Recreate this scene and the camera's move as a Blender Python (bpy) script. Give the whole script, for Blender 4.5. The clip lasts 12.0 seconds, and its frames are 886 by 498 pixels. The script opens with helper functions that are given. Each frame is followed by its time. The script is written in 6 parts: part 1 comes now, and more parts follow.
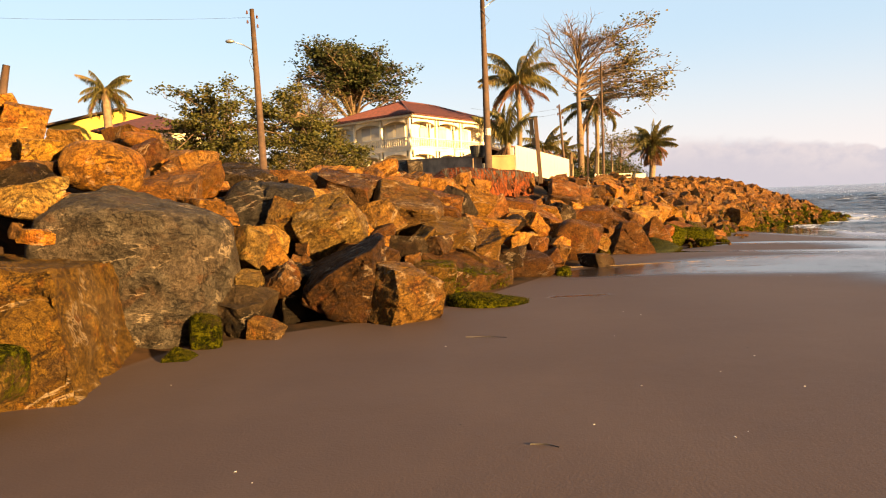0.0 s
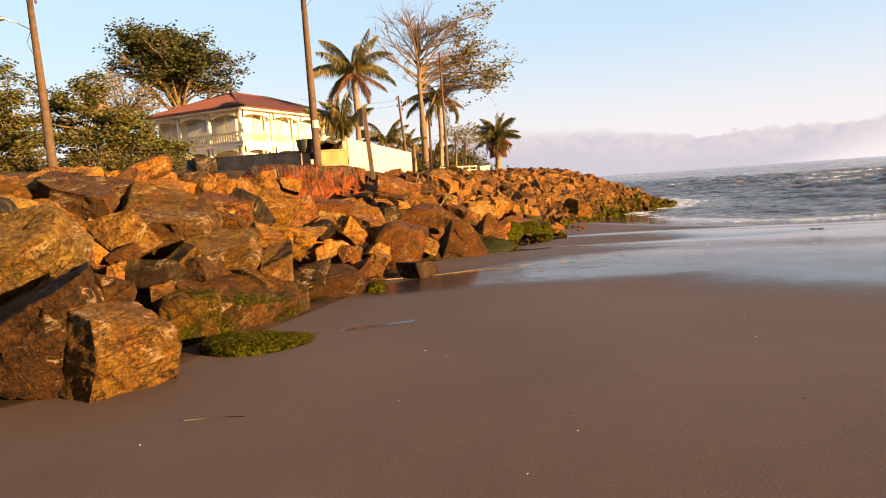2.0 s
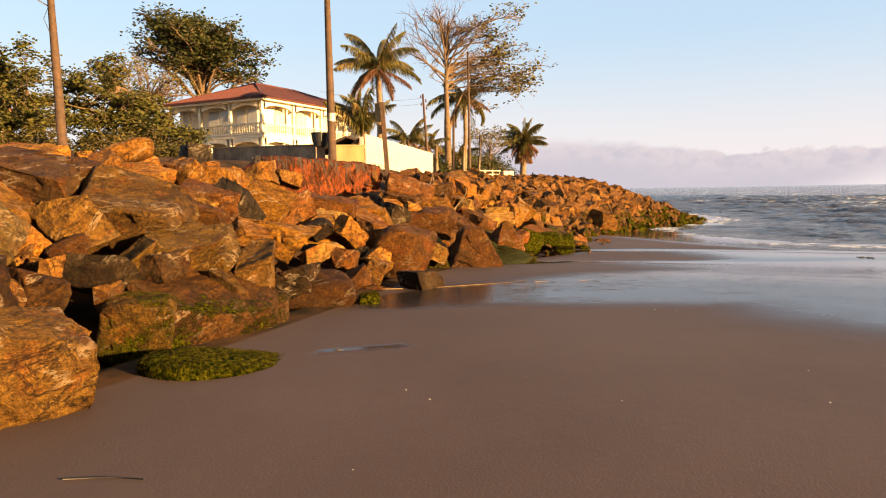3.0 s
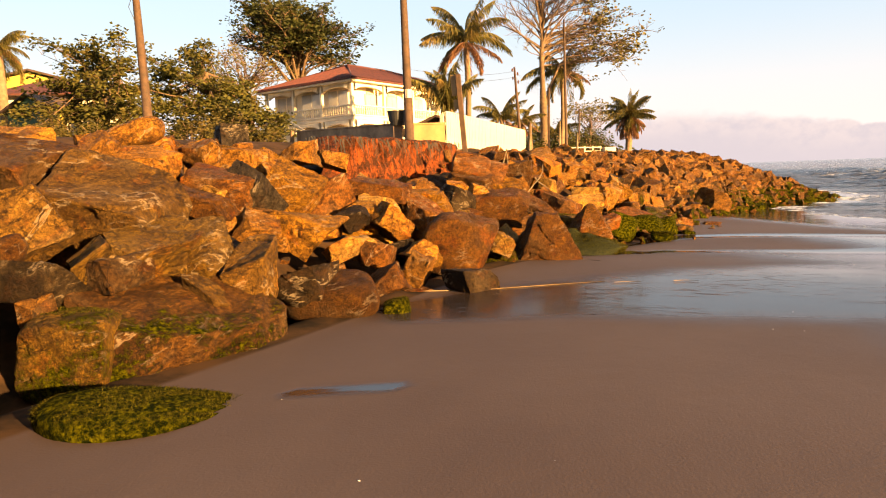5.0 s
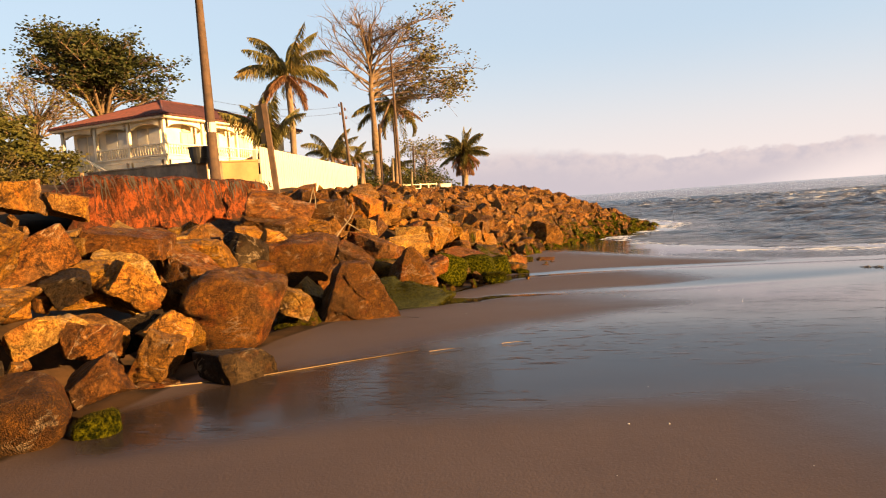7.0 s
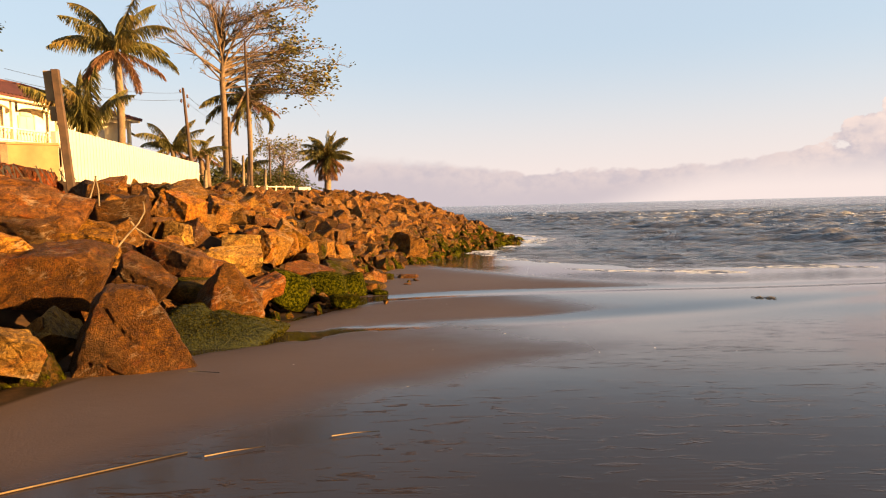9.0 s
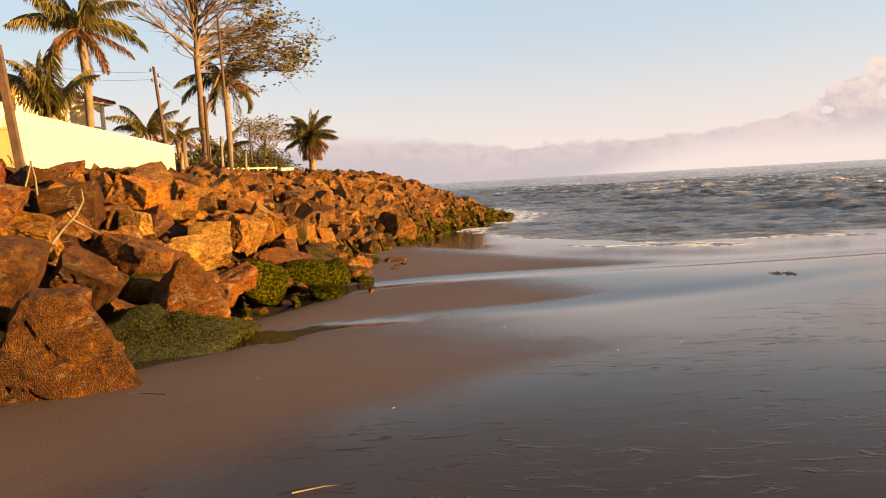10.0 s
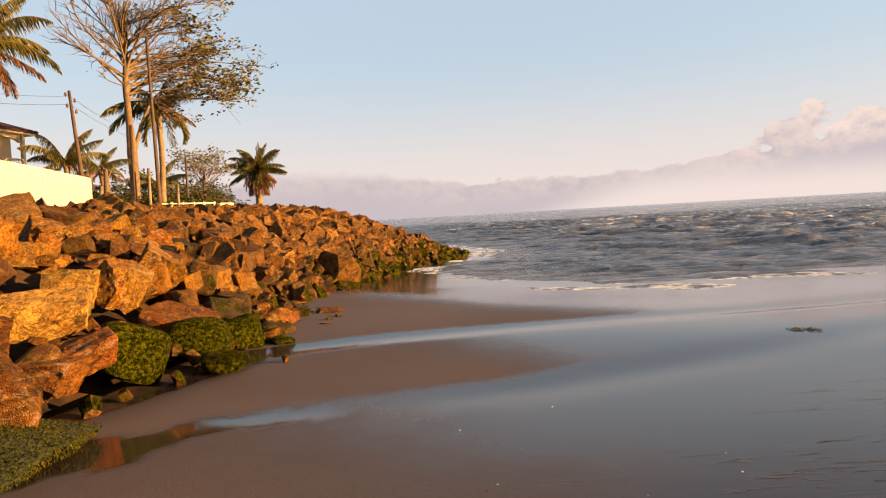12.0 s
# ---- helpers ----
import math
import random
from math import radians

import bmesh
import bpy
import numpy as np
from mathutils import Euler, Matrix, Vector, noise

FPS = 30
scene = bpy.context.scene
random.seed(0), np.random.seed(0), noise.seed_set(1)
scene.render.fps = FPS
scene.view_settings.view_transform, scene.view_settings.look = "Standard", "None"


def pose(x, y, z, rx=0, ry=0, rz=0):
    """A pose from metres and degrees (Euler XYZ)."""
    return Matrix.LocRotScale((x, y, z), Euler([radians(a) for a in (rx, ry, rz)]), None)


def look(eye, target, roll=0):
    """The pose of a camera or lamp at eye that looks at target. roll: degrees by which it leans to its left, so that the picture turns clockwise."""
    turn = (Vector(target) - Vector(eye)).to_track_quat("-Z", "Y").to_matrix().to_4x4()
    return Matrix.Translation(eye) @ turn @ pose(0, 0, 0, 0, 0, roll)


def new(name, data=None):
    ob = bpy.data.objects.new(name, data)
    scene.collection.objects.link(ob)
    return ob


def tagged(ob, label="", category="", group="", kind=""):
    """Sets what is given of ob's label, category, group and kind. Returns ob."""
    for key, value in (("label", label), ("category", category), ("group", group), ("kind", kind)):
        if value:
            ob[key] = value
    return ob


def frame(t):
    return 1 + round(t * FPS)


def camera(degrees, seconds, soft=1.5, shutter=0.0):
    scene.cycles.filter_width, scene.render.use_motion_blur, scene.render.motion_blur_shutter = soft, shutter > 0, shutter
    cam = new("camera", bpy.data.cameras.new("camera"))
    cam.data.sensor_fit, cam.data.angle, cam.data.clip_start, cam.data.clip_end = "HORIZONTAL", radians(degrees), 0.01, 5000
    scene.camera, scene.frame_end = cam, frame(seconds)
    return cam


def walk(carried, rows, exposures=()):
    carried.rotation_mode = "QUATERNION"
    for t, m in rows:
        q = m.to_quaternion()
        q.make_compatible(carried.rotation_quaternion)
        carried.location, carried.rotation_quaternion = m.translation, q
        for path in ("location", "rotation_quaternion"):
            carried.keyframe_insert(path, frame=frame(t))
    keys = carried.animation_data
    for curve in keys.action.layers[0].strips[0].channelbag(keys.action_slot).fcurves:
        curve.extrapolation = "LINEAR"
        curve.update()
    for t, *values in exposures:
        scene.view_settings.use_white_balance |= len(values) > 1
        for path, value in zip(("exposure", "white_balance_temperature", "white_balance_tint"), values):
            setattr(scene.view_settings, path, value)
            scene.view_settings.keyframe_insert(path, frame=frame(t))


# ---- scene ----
cam = camera(67.7, 12.0, 1.1)
PATH = [
    (0, (-0.909, 0.652, 1.389), (-0.807, 2.644, 1.242), -2.3),
    (0.3, (-0.706, 0.854, 1.429), (-0.576, 2.843, 1.272), -1.7),
    (0.5, (-0.569, 0.986, 1.406), (-0.341, 2.969, 1.276), 0.7),
    (0.7, (-0.444, 1.224, 1.422), (-0.086, 3.178, 1.192), -1.9),
    (1, (-0.286, 1.557, 1.399), (0.221, 3.475, 1.14), -3.1),
    (1.2, (-0.171, 1.76, 1.423), (0.369, 3.679, 1.257), -2.6),
    (1.5, (-0.017, 2.031, 1.416), (0.441, 3.965, 1.195), -2.7),
    (1.8, (0.149, 2.313, 1.449), (0.57, 4.265, 1.344), -0.6),
    (2, (0.257, 2.503, 1.465), (0.776, 4.426, 1.277), -4),
    (2.3, (0.429, 2.843, 1.417), (1.043, 4.743, 1.296), -1.3),
    (2.5, (0.555, 3.061, 1.39), (1.065, 4.989, 1.234), -0.7),
    (2.7, (0.637, 3.296, 1.438), (1.122, 5.228, 1.265), -0.4),
    (4.3, (1.429, 4.618, 1.426), (1.679, 6.594, 1.242), -4.7),
    (4.5, (1.503, 4.808, 1.438), (1.796, 6.776, 1.242), -4),
    (4.8, (1.669, 5.077, 1.392), (1.876, 7.061, 1.241), -3.1),
    (5, (1.79, 5.237, 1.423), (1.934, 7.218, 1.196), -2.1),
    (5.2, (1.871, 5.407, 1.42), (1.973, 7.393, 1.21), -1.9),
    (5.5, (2.041, 5.637, 1.379), (2.234, 7.621, 1.211), -1.8),
    (5.8, (2.175, 5.995, 1.388), (2.627, 7.938, 1.252), -1.4),
    (6, (2.236, 6.242, 1.393), (2.703, 8.186, 1.353), -0.9),
    (6.2, (2.359, 6.391, 1.405), (2.69, 8.359, 1.279), -3.7),
    (6.5, (2.519, 6.649, 1.438), (2.875, 8.614, 1.335), -3.6),
    (6.8, (2.688, 6.906, 1.426), (3.19, 8.836, 1.275), -4.4),
    (7, (2.78, 7.09, 1.409), (3.379, 8.993, 1.274), -3.9),
    (7.2, (2.893, 7.315, 1.384), (3.522, 9.211, 1.302), -1.8),
    (8.8, (3.796, 9.082, 1.397), (4.659, 10.876, 1.209), -2.7),
    (9, (3.89, 9.294, 1.377), (4.866, 11.035, 1.248), -1.4),
    (9.2, (3.99, 9.476, 1.379), (4.994, 11.196, 1.201), -6.1),
    (9.5, (4.113, 9.733, 1.344), (5.24, 11.374, 1.142), -4.7),
    (9.7, (4.213, 9.917, 1.351), (5.276, 11.6, 1.163), -2.5),
    (10, (4.387, 10.159, 1.385), (5.385, 11.881, 1.185), -3.1),
    (10.2, (4.426, 10.338, 1.376), (5.332, 12.118, 1.276), -2.7),
    (10.5, (4.575, 10.624, 1.402), (5.322, 12.468, 1.202), -5.8),
    (10.8, (4.769, 10.889, 1.391), (5.471, 12.757, 1.258), -4.9),
    (11, (4.948, 11.071, 1.385), (5.61, 12.949, 1.195), -5.3),
    (11.2, (5.075, 11.239, 1.376), (5.771, 13.108, 1.231), -5.3),
    (11.5, (5.262, 11.458, 1.338), (6.137, 13.25, 1.186), -6.7),
    (11.8, (5.542, 11.776, 1.355), (6.682, 13.404, 1.137), -5.8),
    (12, (5.717, 11.982, 1.367), (6.838, 13.636, 1.267), -3.2),
]
walk(cam, [(t, look(eye, target, roll)) for t, eye, target, roll in PATH],
     [(0, 2.74, 6250, 6), (1, 2.90, 6050, 6), (2.5, 2.66, 6100, 7), (4.5, 2.78, 6450, 9), (5.5, 2.98, 6850, 10), (6, 2.66, 6350, 10), (7, 2.60, 6450, 10), (9, 2.58, 6550, 10), (9.5, 2.54, 6750, 10), (10.5, 2.58, 6700, 10), (11.5, 2.54, 6450, 10), (12, 2.48, 6600, 10)])


# ---- world, sun ----
SUN_TO = Vector((0.69, -0.72, 0.0)).normalized()
SUN_ELEV = radians(9.5)
world = bpy.data.worlds.new("world")
scene.world = world
world.use_nodes = True


class Net:
    """Small helper that adds shader nodes to a tree and wires them."""

    def __init__(self, tree):
        self.tree = tree

    def add(self, kind, props=None, **sockets):
        node = self.tree.nodes.new(kind)
        props = props or {}
        if "operation" in props:
            node.operation = props["operation"]
        if "use_clamp" in props:
            node.use_clamp = props["use_clamp"]
        if "data_type" in props:
            node.data_type = props["data_type"]
        if "blend_type" in props:
            node.blend_type = props["blend_type"]
        if "interpolation_type" in props:
            node.interpolation_type = props["interpolation_type"]
        if "feature" in props:
            node.feature = props["feature"]
        if "rotation_type" in props:
            node.rotation_type = props["rotation_type"]
        if "attribute_name" in props:
            node.attribute_name = props["attribute_name"]
        for key, value in sockets.items():
            name = int(key[1:]) if key[0] == "i" and key[1:].isdigit() else key.replace("_", " ")
            sock = node.inputs[name]
            if isinstance(value, bpy.types.NodeSocket):
                self.tree.links.new(value, sock)
            else:
                sock.default_value = value
        return node

    def math(self, op, a, b=0.0, clamp=False):
        return self.add("ShaderNodeMath", {"operation": op, "use_clamp": clamp}, i0=a, i1=b).outputs[0]

    def mix(self, fac, a, b, kind="MIX"):
        n = self.add("ShaderNodeMix", {"data_type": "RGBA", "blend_type": kind})
        for i, v in ((0, fac), (6, a), (7, b)):
            if isinstance(v, bpy.types.NodeSocket):
                self.tree.links.new(v, n.inputs[i])
            else:
                n.inputs[i].default_value = v
        return n.outputs[2]

    def noise(self, vec, scale, detail=4.0, rough=0.55, distort=0.0):
        return self.add("ShaderNodeTexNoise", None, Vector=vec, Scale=scale, Detail=detail, Roughness=rough, Distortion=distort).outputs["Fac"]

    def ramp(self, fac, lo, hi):
        return self.add("ShaderNodeMapRange", {"interpolation_type": "SMOOTHSTEP"}, Value=fac, From_Min=lo, From_Max=hi).outputs["Result"]

    def scaled(self, vec, s):
        return self.add("ShaderNodeVectorMath", {"operation": "MULTIPLY"}, i0=vec, i1=s).outputs[0]


def rgb(r, g, b):
    return (r, g, b, 1.0)


def build_world():
    tree = world.node_tree
    tree.nodes.clear()
    n = Net(tree)
    sky = n.add("ShaderNodeTexSky")
    sky.sky_type, sky.sun_disc, sky.sun_elevation, sky.sun_rotation = "NISHITA", False, SUN_ELEV, math.atan2(SUN_TO.x, SUN_TO.y)
    sky.air_density, sky.dust_density, sky.ozone_density = 1.3, 1.6, 1.4
    d = n.add("ShaderNodeTexCoord").outputs["Generated"]
    parts = n.add("ShaderNodeSeparateXYZ", None, Vector=d)
    elev = parts.outputs["Z"]
    # a long low bank of evening cloud: grey on the horizon up the coast, lifting to cumulus heads out at sea
    heading = n.math("ARCTAN2", parts.outputs["X"], parts.outputs["Y"])
    big = n.noise(n.scaled(d, (3.0, 3.0, 6.0)), 2.6, 3.0, 0.5)
    fine = n.noise(n.scaled(d, (8.0, 8.0, 11.0)), 3.2, 8.0, 0.58)
    seaward = n.ramp(heading, 0.93, 1.16)
    near_coast = n.math("MULTIPLY", n.ramp(heading, 0.12, 0.36), n.ramp(heading, 0.66, 0.42))
    top = n.math("ADD", n.math("ADD", 0.050, n.math("MULTIPLY", seaward, 0.050)), n.math("MULTIPLY", near_coast, 0.022))
    top = n.math("ADD", top, n.math("MULTIPLY", n.math("SUBTRACT", big, 0.5), n.math("ADD", 0.03, n.math("MULTIPLY", seaward, 0.10))))
    top = n.math("ADD", top, n.math("MULTIPLY", n.math("SUBTRACT", fine, 0.5), n.math("ADD", 0.030, n.math("MULTIPLY", seaward, 0.085))))
    foot = n.math("ADD", -0.03, n.math("MULTIPLY", n.ramp(heading, 0.60, 0.95), 0.078))
    above = n.math("SUBTRACT", top, elev)
    crisp = n.math("ADD", 0.004, n.math("MULTIPLY", near_coast, 0.012))
    thick = n.math("MULTIPLY", n.ramp(n.math("DIVIDE", above, crisp), -0.4, 1.0), n.ramp(n.math("SUBTRACT", elev, foot), -0.035, 0.018))
    billow = n.noise(n.scaled(d, (8.0, 8.0, 11.0)), 6.0, 6.0, 0.6)
    lit = n.math("MULTIPLY", n.ramp(above, 0.055, 0.0), n.ramp(n.math("ADD", n.math("MULTIPLY", fine, 0.6), n.math("MULTIPLY", billow, 0.6)), 0.42, 0.72), True)
    lit = n.math("MULTIPLY", lit, n.math("ADD", 0.35, n.math("MULTIPLY", seaward, 0.65)))
    cloud = n.mix(lit, rgb(*CLOUD_SHADE), rgb(*CLOUD_LIT))
    # thin high veil over the clear sky, and warm haze low down
    veil = n.mix(0.62, n.mix(1.0, sky.outputs[0], rgb(*SKY_TINT), "MULTIPLY"), rgb(*VEIL))
    clear = n.mix(n.math("MULTIPLY", n.ramp(elev, 0.24, -0.02), 0.9), veil, rgb(*HAZE))
    # the sky is golden on the side of the low sun
    toward = n.add("ShaderNodeVectorMath", {"operation": "DOT_PRODUCT"}, i0=d, i1=tuple(SUN_TO)).outputs["Value"]
    clear = n.mix(n.ramp(toward, 0.38, 0.92), clear, rgb(*GLOW))
    # cloud and haze are given in the sky's own radiance units
    col = n.mix(n.math("MULTIPLY", n.math("MULTIPLY", thick, 0.84), n.ramp(toward, 0.8, 0.5)), clear, cloud)
    bg = n.add("ShaderNodeBackground", None, Color=col, Strength=SKY)
    out = n.add("ShaderNodeOutputWorld")
    tree.links.new(bg.outputs[0], out.inputs["Surface"])


SKY = 0.053
GLOW = (2.46, 1.66, 0.81)
SKY_TINT = (0.56, 0.56, 0.56)
VEIL = (2.35, 2.80, 3.43)
HAZE = (3.22, 2.66, 2.46)
CLOUD_LIT = (3.48, 2.69, 2.30)
CLOUD_SHADE = (1.85, 1.62, 1.77)
build_world()
sun = new("sun", bpy.data.lights.new("sun", "SUN"))
sun.data.energy, sun.data.angle, sun.data.color = 5.0, radians(0.6), (1.0, 0.585, 0.22)
way = -(SUN_TO * math.cos(SUN_ELEV) + Vector((0, 0, math.sin(SUN_ELEV))))
sun.matrix_world = look((30, -40, 30), Vector((30, -40, 30)) + way)


# ---- materials ----
def material(name, build):
    m = bpy.data.materials.new(name)
    m.use_nodes = True
    m.node_tree.nodes.clear()
    n = Net(m.node_tree)
    shader = build(n)
    out = n.add("ShaderNodeOutputMaterial")
    m.node_tree.links.new(shader, out.inputs["Surface"])
    return m


def bump(n, height, strength, distance=0.02, normal=None):
    b = n.add("ShaderNodeBump", None, Height=height, Strength=strength, Distance=distance)
    if normal is not None:
        n.tree.links.new(normal, b.inputs["Normal"])
    return b.outputs[0]


def principled(n, **kw):
    return n.add("ShaderNodeBsdfPrincipled", None, **kw).outputs[0]


def here(n):
    return n.add("ShaderNodeNewGeometry").outputs["Position"]


def own(n):
    return n.add("ShaderNodeTexCoord").outputs["Object"]


def plain(name, colour, rough=0.7, grain=6.0, vary=0.25, metal=0.0, relief=0.15, fine=60.0):
    """A weathered surface: blotches at two scales and a fine grain."""
    def build(n):
        v = own(n)
        a, b = n.noise(v, grain, 5.0), n.noise(v, fine, 3.0)
        k = n.math("ADD", n.math("MULTIPLY", a, 1.3), n.math("MULTIPLY", b, 0.5))
        dark, light = [c * (1 - vary) for c in colour], [min(1.0, c * (1 + vary)) for c in colour]
        c = n.mix(n.ramp(k, 0.6, 1.2), rgb(*dark), rgb(*light))
        return principled(n, Base_Color=c, Roughness=rough, Metallic=metal, Normal=bump(n, b, relief, 0.01))
    return material(name, build)


def rock_build(n, tone, moss, seedv, barnacle=False):
    v = n.add("ShaderNodeVectorMath", {"operation": "ADD"}, i0=own(n), i1=seedv).outputs[0]
    leaf = n.add("ShaderNodeVectorRotate", {"rotation_type": "EULER_XYZ"}, Vector=v, Rotation=(0.5, 0.35, 0.2)).outputs[0]
    big = n.noise(v, 1.5, 3.0, 0.55, 0.4)
    band = n.noise(n.scaled(leaf, (1.0, 1.0, 2.4)), 2.6, 7.0, 0.70, 0.3)
    mid, fine, grit = n.noise(v, 7.0, 6.0, 0.66, 0.3), n.noise(v, 27.0, 5.0, 0.7), n.noise(v, 85.0, 3.0, 0.7)
    tint = lambda c, k: n.mix(1.0, c, rgb(*k), "MULTIPLY")
    # layered tone: dark and pale bands along the splitting planes
    c = n.mix(n.ramp(band, 0.36, 0.50), tint(tone, (0.62, 0.57, 0.53)), tone)
    c = n.mix(n.ramp(band, 0.54, 0.70), c, tint(tone, (1.20, 1.20, 1.20)))
    # grey unweathered areas and rust stains
    c = n.mix(n.math("MULTIPLY", n.ramp(big, 0.50, 0.62), 0.55), c, n.mix(0.5, tint(c, (0.74, 0.80, 1.05)), rgb(0.075, 0.050, 0.026)))
    c = n.mix(n.math("MULTIPLY", n.ramp(n.noise(v, 2.7, 5.0, 0.65, 0.8), 0.54, 0.68), 0.6), c, tint(c, (1.30, 0.80, 0.42)))
    c = n.mix(n.math("MULTIPLY", n.ramp(n.noise(n.scaled(leaf, (1.0, 1.0, 2.0)), 3.6, 6.0, 0.7, 0.5), 0.56, 0.65), 0.62), c, tint(c, (0.28, 0.24, 0.21)))
    c = n.mix(0.7, c, tint(c, (1.0, 1.0, 1.0)) if barnacle else n.mix(1.0, c, n.mix(n.ramp(mid, 0.36, 0.64), rgb(0.62, 0.58, 0.54), rgb(1.36, 1.36, 1.34)), "MULTIPLY"))
    c = n.mix(0.8, c, n.mix(1.0, c, n.mix(n.ramp(fine, 0.36, 0.64), rgb(0.56, 0.52, 0.48), rgb(1.42, 1.40, 1.36)), "MULTIPLY"))
    c = n.mix(0.55, c, n.mix(1.0, c, n.mix(n.ramp(grit, 0.36, 0.64), rgb(0.45, 0.42, 0.38), rgb(1.5, 1.5, 1.46)), "MULTIPLY"))
    # pale quartz veins along the layers
    vein = n.math("ABSOLUTE", n.math("SUBTRACT", n.noise(n.scaled(leaf, (0.8, 1.0, 2.6)), 1.5, 6.0, 0.62, 0.35), 0.5))
    veined = n.math("MULTIPLY", n.ramp(vein, 0.022, 0.004), n.ramp(n.noise(v, 2.3, 3.0), 0.50, 0.60))
    c = n.mix(n.math("MULTIPLY", veined, 0.32), c, rgb(0.34, 0.26, 0.17))
    # dark cracks that follow the layers and cross them
    crack = n.math("ABSOLUTE", n.math("SUBTRACT", n.noise(n.scaled(leaf, (1.0, 1.2, 3.4)), 1.9, 7.0, 0.62, 0.5), 0.5))
    cross = n.math("ABSOLUTE", n.math("SUBTRACT", n.noise(n.scaled(leaf, (2.6, 1.8, 0.9)), 1.4, 6.0, 0.6, 0.4), 0.5))
    cut = n.math("MAXIMUM", n.math("MULTIPLY", n.ramp(crack, 0.016, 0.0), n.ramp(big, 0.60, 0.44)), n.math("MULTIPLY", n.ramp(cross, 0.012, 0.0), n.ramp(mid, 0.42, 0.56)))
    c = n.mix(n.math("MULTIPLY", cut, 0.50), c, rgb(0.014, 0.010, 0.007))
    low = n.add("ShaderNodeSeparateXYZ", None, Vector=here(n)).outputs["Z"]
    up = n.add("ShaderNodeSeparateXYZ", None, Vector=n.add("ShaderNodeNewGeometry").outputs["Normal"]).outputs["Z"]
    patch = n.math("ADD", n.math("MULTIPLY", n.noise(v, 2.3, 6.0, 0.68), 1.0), n.math("MULTIPLY", up, 0.12))
    patch = n.math("ADD", patch, n.math("MULTIPLY", moss, 0.58))
    patch = n.math("SUBTRACT", patch, n.math("MULTIPLY", low, 0.30))
    tuft = n.noise(v, 24.0, 6.0, 0.75)
    patch = n.math("ADD", patch, n.math("MULTIPLY", n.math("SUBTRACT", tuft, 0.5), 0.35))
    green = n.math("MULTIPLY", n.ramp(patch, 0.80, 0.94), n.ramp(moss, 0.05, 0.2))
    algae = n.mix(n.ramp(tuft, 0.42, 0.66), rgb(0.006, 0.009, 0.001), rgb(0.088, 0.082, 0.003))
    h = n.math("ADD", n.math("MULTIPLY", band, 0.55), n.math("ADD", n.math("MULTIPLY", mid, 0.45), n.math("ADD", n.math("MULTIPLY", fine, 0.30), n.math("MULTIPLY", grit, 0.10))))
    h = n.math("SUBTRACT", h, n.math("MULTIPLY", cut, 0.30))
    if barnacle:
        # crust of barnacles: small dark pits between pale grains
        near = n.add("ShaderNodeVectorMath", {"operation": "ADD"}, i0=v, i1=n.scaled(n.add("ShaderNodeTexNoise", None, Vector=v, Scale=22.0, Detail=3.0).outputs["Color"], (0.03, 0.03, 0.03))).outputs[0]
        cell = n.add("ShaderNodeTexVoronoi", {"feature": "F1"}, Vector=near, Scale=95.0).outputs["Distance"]
        crust = n.math("MULTIPLY", n.ramp(n.math("ADD", cell, n.math("MULTIPLY", n.math("SUBTRACT", fine, 0.5), 0.9)), 0.25, 0.75), n.ramp(mid, 0.30, 0.60))
        h = n.math("SUBTRACT", h, n.math("MULTIPLY", crust, 0.32))
        c = n.mix(n.math("MULTIPLY", crust, 0.65), c, tint(c, (0.24, 0.20, 0.16)))
    c = n.mix(green, c, algae)
    h = n.math("ADD", h, n.math("MULTIPLY", n.math("MULTIPLY", tuft, green), 0.9))
    return principled(n, Base_Color=c, Roughness=n.math("ADD", 0.62, n.math("MULTIPLY", mid, 0.25)), Specular_IOR_Level=n.math("SUBTRACT", 0.12, n.math("MULTIPLY", green, 0.11)), Normal=bump(n, h, 1.0, 0.11))


def object_rock(barnacle):
    def build(n):
        info = n.add("ShaderNodeObjectInfo")
        shift = n.scaled(n.add("ShaderNodeCombineXYZ", None, X=info.outputs["Random"], Y=info.outputs["Random"]).outputs[0], (37.0, -23.0, 11.0))
        return rock_build(n, info.outputs["Color"], info.outputs["Alpha"], shift, barnacle)
    return build


def island_rock(n):
    r = n.add("ShaderNodeNewGeometry").outputs["Random Per Island"]
    ramp = n.add("ShaderNodeValToRGB", None, Fac=r)
    el = ramp.color_ramp.elements
    el[0].color, el[1].color = rgb(0.022, 0.010, 0.002), rgb(0.182, 0.086, 0.013)
    el.new(0.35).color = rgb(0.128, 0.054, 0.007)
    el.new(0.7).color = rgb(0.068, 0.030, 0.005)
    shift = n.scaled(n.add("ShaderNodeCombineXYZ", None, X=r, Y=r).outputs[0], (37.0, -23.0, 11.0))
    level = n.add("ShaderNodeSeparateXYZ", None, Vector=here(n)).outputs["Z"]
    # the tide keeps the lowest stones green
    east = n.ramp(n.add("ShaderNodeSeparateXYZ", None, Vector=here(n)).outputs["X"], 9.0, 19.0)
    wetline = n.math("MULTIPLY", n.ramp(n.math("SUBTRACT", level, n.math("MULTIPLY", east, 0.9)), 0.7, -0.2), n.math("ADD", 0.15, n.math("MULTIPLY", r, 0.62)))
    return rock_build(n, ramp.outputs[0], wetline, shift)


ROCK = material("rock", object_rock(False))
ROCK_GRAINY = material("rock_grainy", object_rock(True))
ROCK_FAR = material("rock_far", island_rock)


